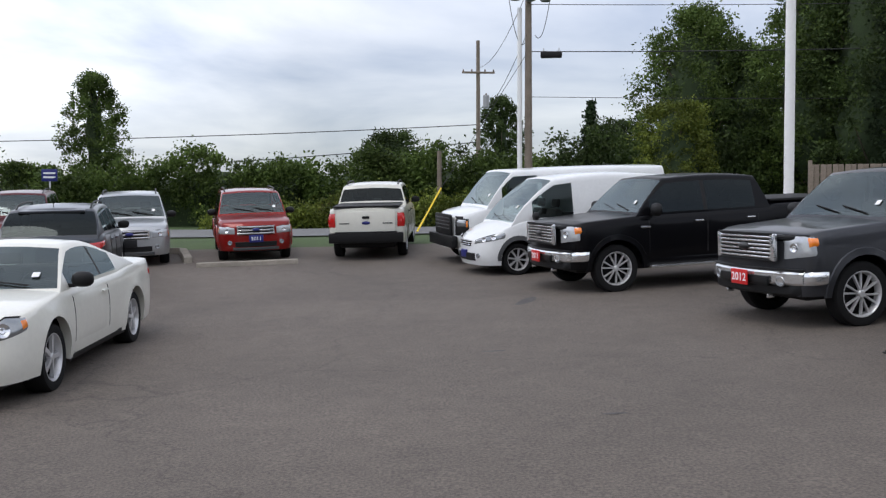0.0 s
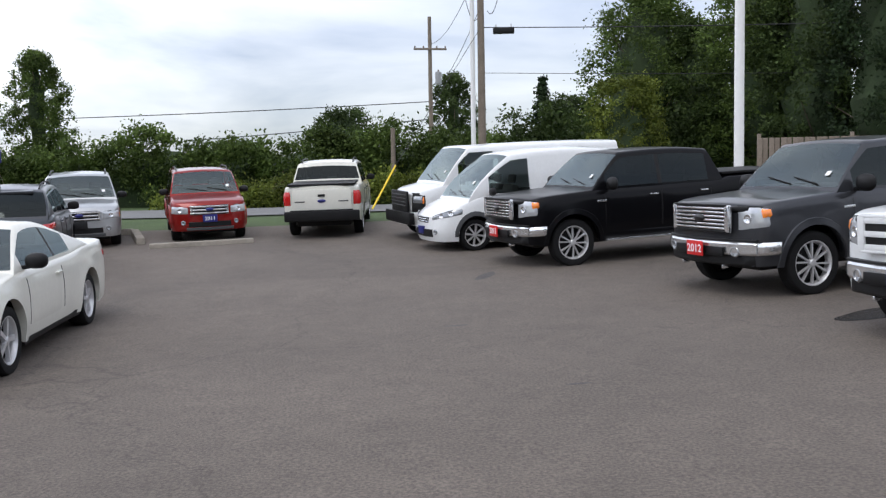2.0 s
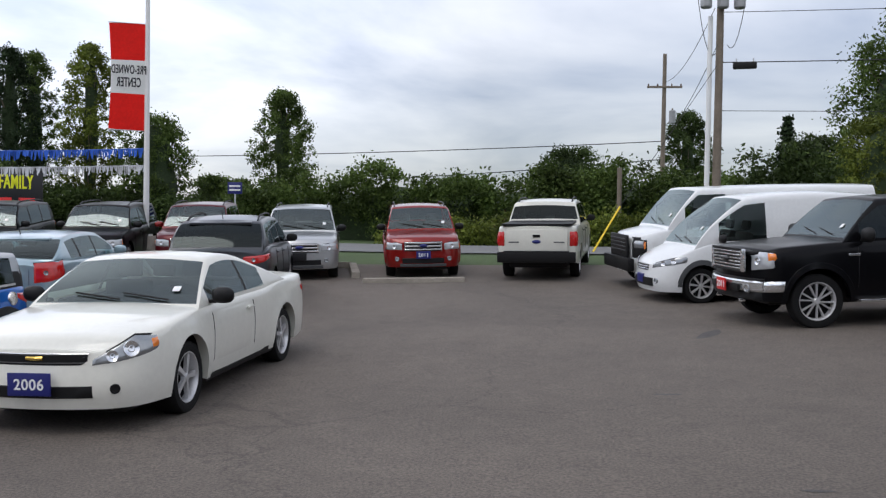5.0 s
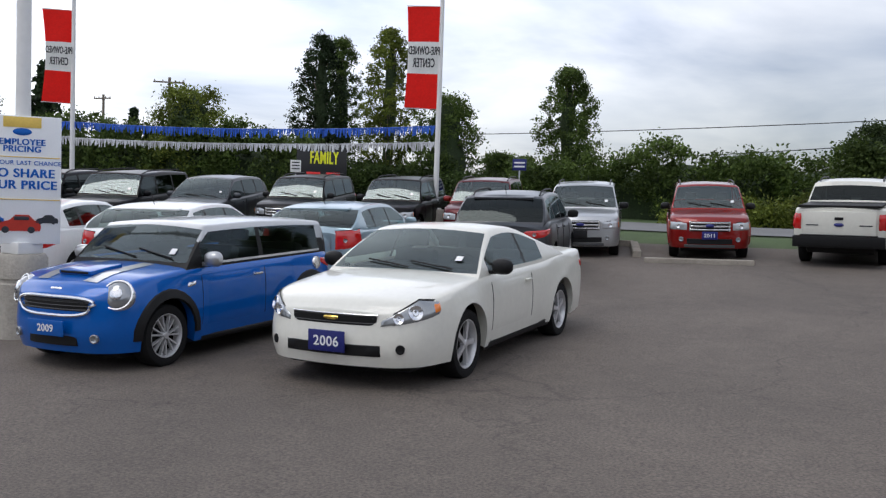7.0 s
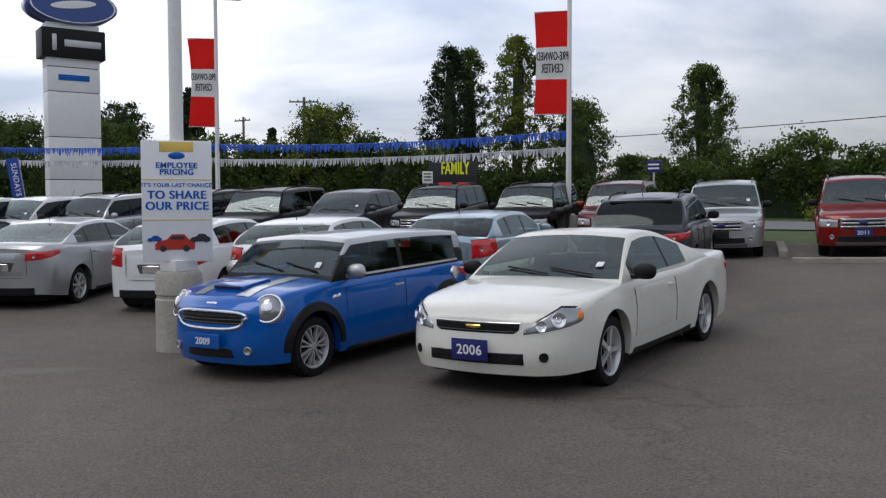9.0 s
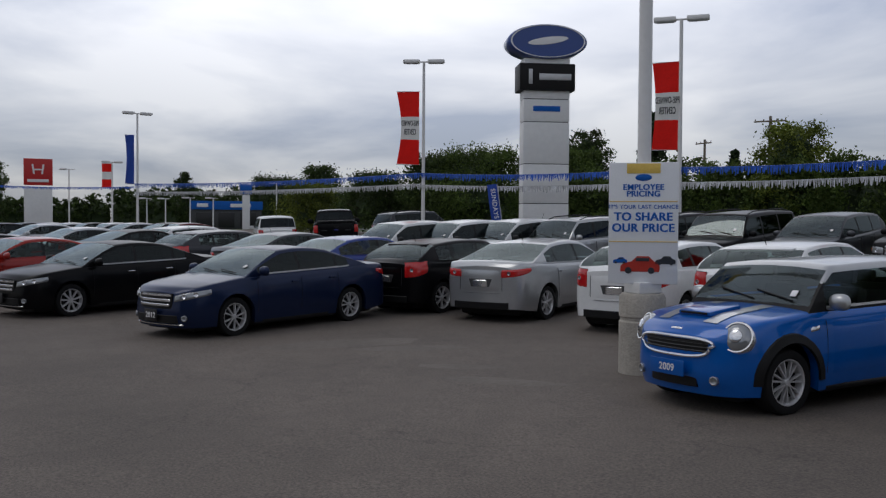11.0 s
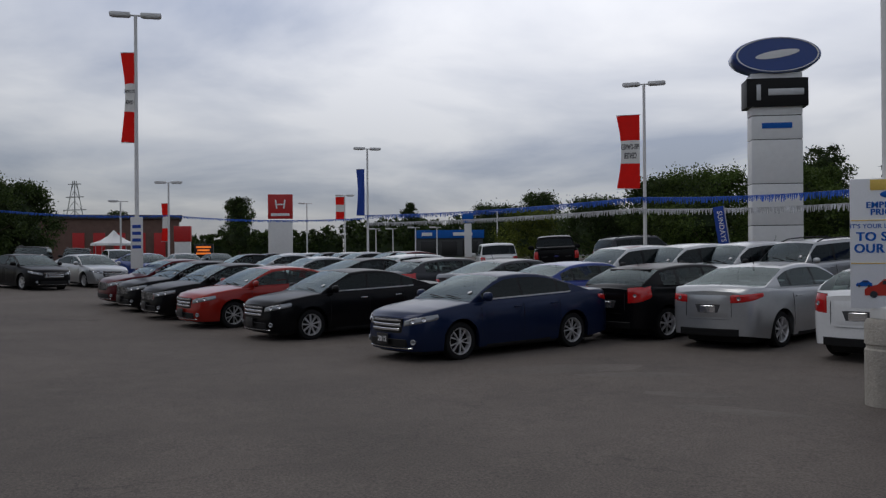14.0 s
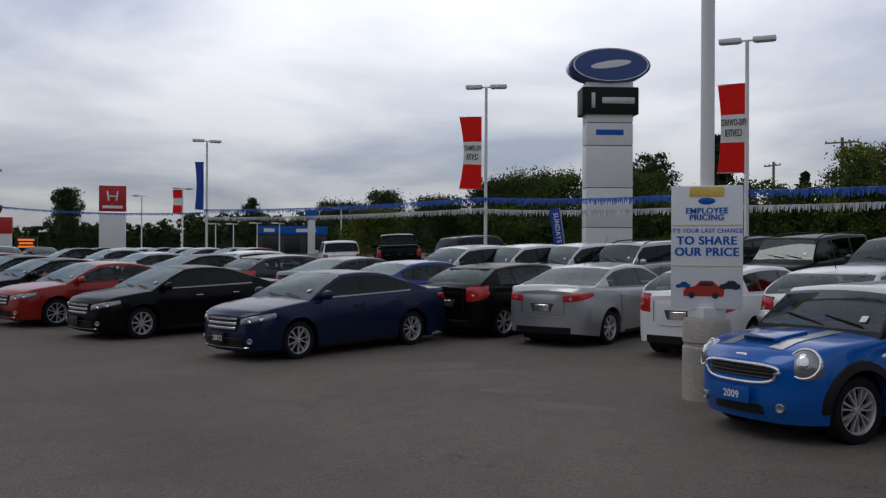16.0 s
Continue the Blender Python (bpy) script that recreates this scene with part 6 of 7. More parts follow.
M_LED = material("amber_led", (1.0, 0.22, 0.03), 0.5, emit=1.2)
for k in range(3):
    part("led_bar", box_mesh("led_bar", (1.2 - 0.2 * (k % 2), 0.02, 0.14), M_LED, 0.003, (0, -0.16, 1.98 - 0.27 * k)), ob)
for a in (-0.5, 0.5):
    part("leg", box_mesh("leg", (0.08, 0.08, 1.3), M_STEEL, 0.01, (a, 0, 0.62)), ob)

# portable sign with yellow letters by the road
x, y = -24.16, 32.89
M_YEL = material("yellow_letters", (0.85, 0.85, 0.02), 0.5)
M_REDL = material("red_letters", (0.75, 0.03, 0.03), 0.5)
ob = thing("portable_sign", pose(x, y, ground_z(x, y), 0, 0, 38), "black portable sign with yellow and red letters", "sign")
part("board", box_mesh("board", (2.2, 0.12, 1.9), M_PLATEK, 0.03, (0, 0, 1.75)), ob)
me = bold_words("FAMILY", 0.58, M_YEL)
me.transform(Matrix.Diagonal((0.62, 1, 1.35, 1)))
part("lettering", me, ob, m=pose(0.1, -0.07, 2.15))
for a in (-0.35, 0.5):
    part("lettering_bar", box_mesh("lettering_bar", (0.6, 0.02, 0.38), M_REDL, 0.01, (a, -0.07, 1.35)), ob)
for a in (-0.95, 0.95):
    part("leg", box_mesh("leg", (0.07, 0.07, 0.9), M_STEEL, 0.01, (a, 0, 0.42)), ob)

# two small signs on posts by the road
x, y = -23.79, 30.64
ob = thing("post_sign", pose(x, y, ground_z(x, y), 0, 0, 38), "small white sign on a thin post beside the portable sign", "sign")
part("post", box_mesh("post", (0.05, 0.05, 1.75), M_STEEL, 0.005, (0, 0.04, 0.87)), ob)
part("board", box_mesh("board", (0.44, 0.03, 0.5), M_WHITE, 0.008, (0, 0, 1.75)), ob)
for k in range(3):
    part("lettering_bar", box_mesh("lettering_bar", (0.32, 0.01, 0.05), M_INK, 0.002, (0, -0.018, 1.9 - 0.13 * k)), ob)
x, y = -13.71, 31.07
ob = thing("post_sign", pose(x, y, ground_z(x, y), 0, 0, 10), "small dark blue sign on a thin post by the road", "sign")
part("post", box_mesh("post", (0.05, 0.05, 2.0), M_STEEL, 0.005, (0, 0.04, 1.0)), ob)
part("board", box_mesh("board", (0.52, 0.03, 0.42), M_PLATEB, 0.008, (0, 0, 2.1)), ob)
for k in range(2):
    part("lettering_bar", box_mesh("lettering_bar", (0.4, 0.01, 0.06), M_TEXT, 0.002, (0, -0.018, 2.17 - 0.14 * k)), ob)
x, y = -18.00, 43.13
ob = thing("road_sign", pose(x, y, ground_z(x, y), 0, 0, 20), "small blue road sign on a post", "sign")
part("plate", box_mesh("plate", (0.72, 0.03, 0.52), M_PLATEB, 0.01, (0, 0, 1.35)), ob)
part("post", box_mesh("post", (0.06, 0.06, 1.4), M_STEEL, 0.01, (0, 0.05, 0.7)), ob)
for k in range(2):
    part("lettering_bar", box_mesh("lettering_bar", (0.5, 0.01, 0.06), M_TEXT, 0.003, (0, -0.02, 1.44 - 0.17 * k)), ob)

# ---- tinsel garlands between the posts ----
M_TINB = material("blue_tinsel", (0.03, 0.12, 0.55), 0.3, 0.4, 0.3, 3)
M_TINW = material("silver_tinsel", (0.55, 0.56, 0.58), 0.3, 0.4, 0.3, 3)


def garland(a, b, sag, drop, mat, label):
    a, b = Vector(a), Vector(b)
    n = int((b - a).length / 0.055)
    rnd = random.Random(int(a.x * 10 + a.z * 7))
    d = (b - a).normalized()
    vs, fs = [], []
    for k in range(n):
        t = k / n
        p = a.lerp(b, t) - Vector((0, 0, 4 * sag * t * (1 - t)))
        w = 0.025
        l = drop * rnd.uniform(0.5, 1.1)
        o = Vector((rnd.uniform(-.04, .04), rnd.uniform(-.04, .04), 0))
        i = len(vs)
        vs += [p - d * w, p + d * w, p + d * w + o - Vector((0, 0, l)), p - d * w * 0.4 + o - Vector((0, 0, l))]
        fs.append((i, i + 1, i + 2, i + 3))
    ob = thing("garland", Matrix.Identity(4), label, "garland", "garlands", "stuff", mesh_of("garland", vs, fs, [mat], None, 0))
    pts = [a.lerp(b, k / 12) - Vector((0, 0, 4 * sag * (k / 12) * (1 - k / 12))) for k in range(13)]
    part("cord", sweep_mesh("cord", pts, 0.012, mat, 5), ob)


GB = ((-13.14, 24.05, 3.78), (-25.15, 20.76, 3.72), (-37.30, 15.98, 4.00), (-59.99, 5.60, 4.19))
for a, b in zip(GB, GB[1:]):
    garland(a, b, 0.16, 0.26, M_TINB, "blue tinsel garland strung between lamp posts")
    garland((a[0], a[1], a[2] - 0.48), (b[0], b[1], b[2] - 0.52), 0.12, 0.24, M_TINW, "silver tinsel garland strung between lamp posts")
garland((-64.54, -7.71, 4.4), (-59.99, 5.60, 4.0), 0.25, 0.15, M_TINB, "blue tinsel garland strung between lamp posts")
garland((-64.54, -7.71, 4.4), (-56.87, -18.39, 4.6), 0.25, 0.15, M_TINB, "blue tinsel garland strung between lamp posts")

# feather flag by the tower and a white tent far off
x, y = -32.20, 17.53
ob = thing("feather_flag", pose(x, y, ground_z(x, y), 0, -8, 66), "narrow blue feather flag with white letters", "flag")
part("pole", tube_mesh("pole", (0.2, 0, 0), (0.2, 0, 3.34 - ground_z(x, y)), 0.02, M_STEEL, seg=8), ob)
part("cloth", box_mesh("cloth", (0.42, 0.012, 1.55), M_FLAGBLUE, 0.005, (0, 0, 2.58 - ground_z(x, y))), ob)
me = words("SUNDAYS", 0.26, M_TEXT).copy()
me.transform(pose(0, 0, 0, 0, 90, 0))
part("lettering", me, ob, m=pose(0, -0.012, 2.58 - ground_z(x, y)))
x, y = -84.57, -15.26
ob = thing("tent", pose(x, y, ground_z(x, y)), "white peaked canopy tent far off", "tent")
part("roof", lathe("roof", [(0.02, 3.4), (0.5, 2.9), (1.2, 2.45), (2.0, 2.2), (2.05, 2.0)], M_WHITE, 4), ob)
for a in (-1.3, 1.3):
    for b in (-1.3, 1.3):
        part("leg", tube_mesh("leg", (a, b, 0), (a, b, 2.1), 0.03, M_STEEL, seg=6), ob)

# ---- kerbs, road markings, puddle ----
def strip(name, pts, w, h, mat, label, cat, seg=0.9):
    """A raised kerb along a line, in cast lengths with narrow joints."""
    ob = thing(name, Matrix.Identity(4), label, cat, kind="structure")
    for a, b in zip(pts, pts[1:]):
        a, b = Vector(a), Vector(b)
        n = max(1, round((b - a).length / seg))
        for k in range(n):
            p, q = a.lerp(b, k / n), a.lerp(b, (k + 1) / n)
            c = (p + q) / 2
            z0, z1 = ground_z(p.x, p.y), ground_z(q.x, q.y)
            d = q - p
            m = pose(c.x, c.y, (z0 + z1) / 2, 0, -math.degrees(math.atan2(z1 - z0, d.length)), math.degrees(math.atan2(d.y, d.x)))
            part("kerb_stone", box_mesh("kerb_stone", (d.length - 0.012, w, h + 0.2), mat, 0.02, (0, 0, h / 2 - 0.1)), ob, m=m)
    return ob


M_KERB = material("kerb_concrete", (0.27, 0.243, 0.205), 0.9, var=0.25, scale=2.5, bump=0.5, bscale=35, per_object=0.08)
strip("kerb", [(-5.79, 20.85), (-3.49, 21.37)], 0.34, 0.095, M_KERB, "low worn concrete kerb in front of the red SUV", "kerb", 2.4)
strip("kerb", [(-6.20, 21.63), (-6.99, 23.87)], 0.20, 0.15, M_KERB, "concrete kerb running back to the grass", "kerb")
strip("kerb", [(-7.07, 24.00), (-14.0, 23.6)], 0.18, 0.15, M_KERB, "concrete kerb along the grass", "kerb", 1.5)
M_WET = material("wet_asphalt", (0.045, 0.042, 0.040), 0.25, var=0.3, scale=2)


def blot(name, x, y, rx, ry, ang, mat, label, seed, lift=0.008):
    rnd = random.Random(seed)
    vs, n = [], 40
    ph = [rnd.uniform(0, 6.28) for _ in range(5)]
    for k in range(n):
        a = 2 * math.pi * k / n
        r = 1 + sum(0.10 / (q + 1) * math.sin((q + 2) * a + ph[q]) for q in range(5))
        px, py = rx * r * math.cos(a), ry * r * math.sin(a)
        ca, sa = math.cos(radians(ang)), math.sin(radians(ang))
        wx, wy = x + px * ca - py * sa, y + px * sa + py * ca
        vs.append((wx, wy, ground_z(wx, wy) + lift))
    vs.append((x, y, ground_z(x, y) + lift))
    return thing(name, Matrix.Identity(4), label, "stain", kind="structure", me=mesh_of(name, vs, [(k, (k + 1) % n, n) for k in range(n)], [mat]))


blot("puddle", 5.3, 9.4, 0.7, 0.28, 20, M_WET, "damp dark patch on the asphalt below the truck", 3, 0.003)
M_PALE = material("dusty_asphalt", (0.140, 0.121, 0.104), 0.9, var=0.25, scale=1.2, bump=0.5, bscale=70)
M_DARKP = material("patched_asphalt", (0.075, 0.070, 0.067), 0.85, var=0.3, scale=1.5, bump=0.5, bscale=70)
PALES = [(-13.55, 5.23, 1.4, 0.42, 84), (-12.62, 6.06, 0.8, 0.30, 70), (-9.49, 5.96, 0.8, 0.22, 40), (-10.71, 5.98, 0.6, 0.2, 50)]
for i, (x, y, a, b, g) in enumerate(PALES):
    blot("worn_patch", x, y, a, b, g, M_PALE, "pale scuffed patch on the asphalt", 20 + i, 0.003)
for i, (x, y, a, b, g) in enumerate(((0.6, 10.1, 0.14, 0.035, 10), (1.4, 7.1, 0.10, 0.03, 5), (1.35, 14.3, 0.5, 0.10, 70))):
    blot("crack_patch", x, y, a, b, g, M_DARKP, "small dark broken spot in the asphalt", 40 + i, 0.003)

# ---- utility poles and wires ----
M_WIRE = material("black_cable", (0.02, 0.02, 0.022), 0.6)
M_GREYBOX = material("grey_transformer", (0.33, 0.34, 0.35), 0.5, 0.2)
M_PORC = material("brown_porcelain", (0.12, 0.07, 0.05), 0.2)


def utility_pole(x, y, top, arm_z, arm, face, cans, label):
    z0 = ground_z(x, y)
    ob = thing("utility_pole", pose(x, y, z0, 0, 0, face), label, "utility pole", "utility poles")
    part("pole", tube_mesh("pole", (0, 0, -0.2), (0, 0, top - z0), 0.17, M_WOOD, 0.12, 16), ob)
    for az in arm_z:
        ca = part("crossarm", box_mesh("crossarm", (arm, 0.10, 0.13), M_WOOD, 0.01, (0, -0.16, az - z0)), ob)
        for k in (-0.46, -0.2, 0.2, 0.46):
            part("insulator", lathe_at_z((k * arm, -0.16, az - z0 + 0.07)), ca)
    for cx, cz in cans:
        c = part("transformer", lathe("transformer", [(0.001, 0.42), (0.17, 0.42), (0.21, 0.38), (0.21, -0.38), (0.18, -0.42), (0.001, -0.42)], M_GREYBOX, 20), ob, m=pose(cx, -0.28, cz - z0))
        part("bushing", lathe_at_z((0, 0, 0.42)), c)
    return ob


def lathe_at_z(p):
    me = lathe("insulator", [(0.03, 0.0), (0.06, 0.03), (0.035, 0.06), (0.055, 0.09), (0.03, 0.14), (0.001, 0.15)], M_PORC, 10)
    me.transform(Matrix.Translation(p))
    return me


def wire(a, b, sag, r=0.012, label="black overhead cable between utility poles"):
    a, b = Vector(a), Vector(b)
    cu_pts = [a.lerp(b, k / 24) - Vector((0, 0, 4 * sag * (k / 24) * (1 - k / 24))) for k in range(25)]
    return thing("cable", Matrix.Identity(4), label, "cable", "overhead cables", me=sweep_mesh("cable", cu_pts, r, M_WIRE, 5))


UX, UY = 3.38, 35.84
utility_pole(UX, UY, 11.6, (10.9,), 2.3, 12, ((-0.62, 10.35), (0.62, 10.35), (0.0, 10.35)), "tall weathered wooden utility pole with three grey transformers")
ob = thing("white_conduit", pose(UX - 0.36, UY - 0.15, ground_z(UX, UY)), "white pole standing against the wooden utility pole", "pole")
part("pole", tube_mesh("pole", (0, 0, -0.1), (0, 0, 8.6), 0.10, M_WHITE, 0.09, 14), ob)
utility_pole(2.27, 59.96, 12.95, (10.82,), 2.2, 6, ((0.5, 8.9),), "wooden utility pole with one crossarm by the road")
utility_pole(-58.16, 55.90, 10.99, (10.56,), 2.6, 40, (), "wooden utility pole with a crossarm behind the trees")
utility_pole(-75.0, 63.0, 10.8, (10.4,), 2.2, 6, (), "wooden utility pole far along the road")
wire((2.36, 60, 7.40), (-75, 63, 7.1), 0.75, 0.03)
wire((2.36, 60, 6.25), (-75, 63, 5.3), 1.5, 0.03)
wire((UX, UY, 7.99), (48, 30, 8.6), 0.5, 0.02)
wire((UX, UY, 9.85), (48, 30, 9.9), 0.5, 0.014)
wire((UX, UY, 6.2), (48, 34, 6.4), 0.3, 0.012)
wire((UX - 0.2, UY, 10.0), (2.36, 60, 11.2), 0.6, 0.014)
wire((UX - 0.9, UY - 0.2, 10.9), (UX - 0.15, UY - 0.2, 8.3), 0.9, 0.014)
wire((UX + 0.95, UY - 0.2, 10.9), (UX + 0.25, UY - 0.2, 8.6), 0.9, 0.014)
wire((UX - 0.1, UY - 0.2, 8.6), (2.36, 60, 7.9), 0.5, 0.014)
ob = thing("splice_box", pose(4.28, 35.75, 7.84, 0, 0, -6), "black cable splice box hung on the overhead cable", "cable box")
part("case", box_mesh("case", (0.85, 0.22, 0.24), M_BLACK, 0.05), ob)
for a in (-0.3, 0.3):
    part("hanger", box_mesh("hanger", (0.05, 0.05, 0.2), M_STEEL, 0.01, (a, 0, 0.17)), ob)
M_GUARD = material("yellow_plastic", (0.80, 0.58, 0.03), 0.5)
ga, gb = Vector((-0.94, 30.99, 0)), Vector((-0.11, 33.00, 0))
ga.z, gb.z = ground_z(ga.x, ga.y), 2.51
ob = thing("guy_guard", Matrix.Identity(4), "yellow plastic guard on a guy wire", "guy wire")
part("guard", tube_mesh("guard", ga, gb, 0.034, M_GUARD), ob)
part("wire", tube_mesh("wire", gb, (UX, UY, 8.0), 0.012, M_WIRE, seg=6), ob)
x, y = -0.21, 40.00
ob = thing("wooden_post", pose(x, y, ground_z(x, y)), "short weathered wooden post in the hedge", "post")
part("post", tube_mesh("post", (0, 0, -0.1), (0, 0, 3.3), 0.11, M_WOOD, 0.10, 12), ob)
# plain white pole behind the trucks
ob = thing("flag_pole", pose(8.64, 22.39, ground_z(8.64, 22.39)), "tall plain white steel pole behind the trucks", "pole")
part("pole", tube_mesh("pole", (0, 0, -0.1), (0, 0, 9.5), 0.125, M_WHITE, 0.115, 20), ob)
part("base_plate", box_mesh("base_plate", (0.4, 0.4, 0.05), M_WHITE, 0.01, (0, 0, 0.03)), ob)

# board fence at the side of the lot
ob = thing("fence", pose(10.25, 25.0, ground_z(10.25, 25.0), 0, 0, -12), "tall weathered wooden board fence", "fence")
board = box_mesh("board", (0.14, 0.022, 1.86), M_WOOD, 0.004, (0, 0, 0.95))
for k in range(64):
    part("board", board, ob, m=pose(0.16 * k, 0.03 if k % 2 else -0.03, 0))
for k in range(5):
    part("post", box_mesh("post", (0.1, 0.1, 2.0), M_WOOD, 0.008, (2.5 * k, 0.1, 1.0)), ob)
for z in (0.35, 1.6):
    part("rail", box_mesh("rail", (10.2, 0.05, 0.09), M_WOOD, 0.006, (5.05, 0.075, z)), ob)

# lattice power pylon far off
x, y = -292.28, -67.09
ob = thing("power_pylon", pose(x, y, 0.8, 0, 0, 60), "grey steel lattice power pylon far away", "pylon")
bm = bmesh.new()
for k in range(8):
    a, b = 3.2 * (1 - k / 9), 3.2 * (1 - (k + 1) / 9)
    z0, z1 = 3.0 * k, 3.0 * (k + 1)
    for sx, sy in ((1, 1), (1, -1), (-1, 1), (-1, -1)):
        tube(bm, (sx * a, sy * a, z0), (sx * b, sy * b, z1), 0.13, None, 4)
    tube(bm, (a, a, z0), (-b, b, z1), 0.08, None, 4)
    tube(bm, (-a, -a, z0), (b, -b, z1), 0.08, None, 4)
for z, w in ((15, 4.5), (19, 3.5), (23, 2.5)):
    tube(bm, (-w, 0, z), (w, 0, z), 0.16, None, 4)
part("lattice", bm_mesh("lattice", bm, M_GREYBOX), ob)

# ---- trees ----
RNG = np.random.default_rng(7)


def leaf_quads(centres, size, rng, flat=0.0):
    n = len(centres)
    d = rng.normal(size=(n, 3))
    d[:, 2] *= 1 - flat
    d /= np.linalg.norm(d, axis=1)[:, None]
    e = np.cross(d, rng.normal(size=(n, 3)))
    e /= np.linalg.norm(e, axis=1)[:, None]
    s = size * rng.uniform(0.55, 1.35, size=(n, 1))
    d, e = d * s, e * s * 0.62
    v = np.stack([centres - d, centres + e * 0.9 - d * 0.1, centres + d, centres - e * 0.9 + d * 0.1], 1).reshape(-1, 3)
    me = bpy.data.meshes.new("leaves")
    me.vertices.add(4 * n)
    me.vertices.foreach_set("co", v.ravel().astype(np.float32))
    me.loops.add(4 * n)
    me.loops.foreach_set("vertex_index", np.arange(4 * n, dtype=np.int32))
    me.polygons.add(n)
    me.polygons.foreach_set("loop_start", np.arange(0, 4 * n, 4, dtype=np.int32))
    me.update(calc_edges=True)
    return me


def lobes_points(lobes, n, rng):
    """Points in the outer shells of many small clumps."""
    w = np.array([l[3] ** 2 for l in lobes])
    pick = rng.choice(len(lobes), n, p=w / w.sum())
    L = np.array(lobes)[pick]
    u = rng.normal(size=(n, 3))
    u /= np.linalg.norm(u, axis=1)[:, None]
    r = np.abs(rng.normal(0.62, 0.34, size=(n, 1)))
    return L[:, :3] + u * r * L[:, 3:4] * np.array([1, 1, 0.85])


def tree(x, y, top, w, mat, label, leaves=5000, leaf=0.16, base=None, shape="oval", clumps=60, category="tree", name="tree"):
    z0 = ground_z(x, y)
    h = top - z0
    rng = np.random.default_rng(int(abs(x * 31 + y * 17 + top * 7)) + 5)
    lo = 0.22 * h if base is None else base
    leaves, leaf, clumps = int(leaves * 4.0), leaf * 0.46, int(clumps * 4.2)
    ob = thing(name, pose(x, y, z0), label, category, "trees")
    lobes, limbs = [], []
    for k in range(clumps):
        t = (k + rng.uniform()) / clumps
        z = lo + (h - lo) * t
        if shape == "oval":
            r = w / 2 * math.sin(math.pi * min(1, 0.12 + 0.86 * t)) ** 0.75
        elif shape == "spire":
            r = w / 2 * (1 - t) ** 0.8 + 0.15
        else:
            r = w / 2 * (1 - 0.55 * t ** 2.2) * min(1, 0.55 + 2 * t)
        a = rng.uniform(0, 6.283)
        d = r * math.sqrt(rng.uniform(0.05, 1.0))
        cr = 0.085 * w * rng.uniform(0.5, 1.5)
        p = (d * math.cos(a), d * math.sin(a), min(z, h - cr * 0.6), cr)
        lobes.append(p)
        if k % 18 == 0:
            limbs.append(p)
    bm = bmesh.new()
    tube(bm, (0, 0, -0.2), (0.05, 0.03, h * 0.55), 0.020 * h + 0.05, 0.010 * h, 9)
    tube(bm, (0.05, 0.03, h * 0.55), (0, 0, h * 0.93), 0.010 * h, 0.02, 7)
    part("trunk", bm_mesh("trunk", bm, M_BARK), ob)
    for p in limbs:
        zb = max(0.15 * h, p[2] - 0.22 * h)
        part("limb", tube_mesh("limb", (0, 0, zb), p[:3], 0.05, M_BARK, 0.015, 5), ob)
    me = leaf_quads(lobes_points(lobes, leaves, rng), leaf, rng)
    me.materials.append(mat)
    part("crown", me, ob)
    # inner shell in a dark colour, stands in for shade between the leaves
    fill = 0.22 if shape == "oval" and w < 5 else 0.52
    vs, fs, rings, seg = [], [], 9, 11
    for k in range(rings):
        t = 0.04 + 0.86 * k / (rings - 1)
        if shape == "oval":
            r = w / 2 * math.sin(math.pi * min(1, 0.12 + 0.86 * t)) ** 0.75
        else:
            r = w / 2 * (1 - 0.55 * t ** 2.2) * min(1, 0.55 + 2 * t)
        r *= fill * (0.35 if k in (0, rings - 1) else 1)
        for j in range(seg):
            a = 2 * math.pi * (j + 0.5 * (k % 2)) / seg
            q = r * rng.uniform(0.7, 1.15)
            vs.append((q * math.cos(a), q * math.sin(a), lo + (h - lo) * t + rng.uniform(-0.1, 0.1)))
    for k in range(rings - 1):
        for j in range(seg):
            fs.append((k * seg + j, k * seg + (j + 1) % seg, (k + 1) * seg + (j + 1) % seg, (k + 1) * seg + j))
    fs += [tuple(range(seg)), tuple(range((rings - 1) * seg, rings * seg))]
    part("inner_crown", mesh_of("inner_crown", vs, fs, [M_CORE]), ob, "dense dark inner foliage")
    return ob


def spruce(x, y, top, w, label):
    z0 = ground_z(x, y)
    h = top - z0
    rng = np.random.default_rng(int(abs(x * 13 + y)) + 3)
    ob = thing("spruce", pose(x, y, z0), label, "tree", "trees")
    part("trunk", tube_mesh("trunk", (0, 0, -0.2), (0, 0, h * 0.97), 0.2, M_BARK, 0.02, 8), ob)
    pts, bm = [], bmesh.new()
    for k in range(24):
        t = k / 24
        z = h * (0.10 + 0.88 * t)
        r = w / 2 * (1 - t) ** 0.9 * rng.uniform(0.75, 1.15) + 0.1
        for j in range(9):
            a = rng.uniform(0, 6.283)
            tip = (r * math.cos(a), r * math.sin(a), z - 0.22 * r)
            if j % 3 == 0:
                tube(bm, (0, 0, z), tip, 0.03, 0.01, 4)
            q = rng.uniform(0.15, 1.05, size=(16, 1))
            pts.append(np.array([[0, 0, z]]) * (1 - q) + np.array([tip]) * q + rng.normal(scale=0.09 * w / 4, size=(16, 3)))
    part("branch", bm_mesh("branch", bm, M_BARK), ob)
    me = leaf_quads(np.concatenate(pts), 0.20, rng)
    me.materials.append(M_CONIF)
    part("needles", me, ob)


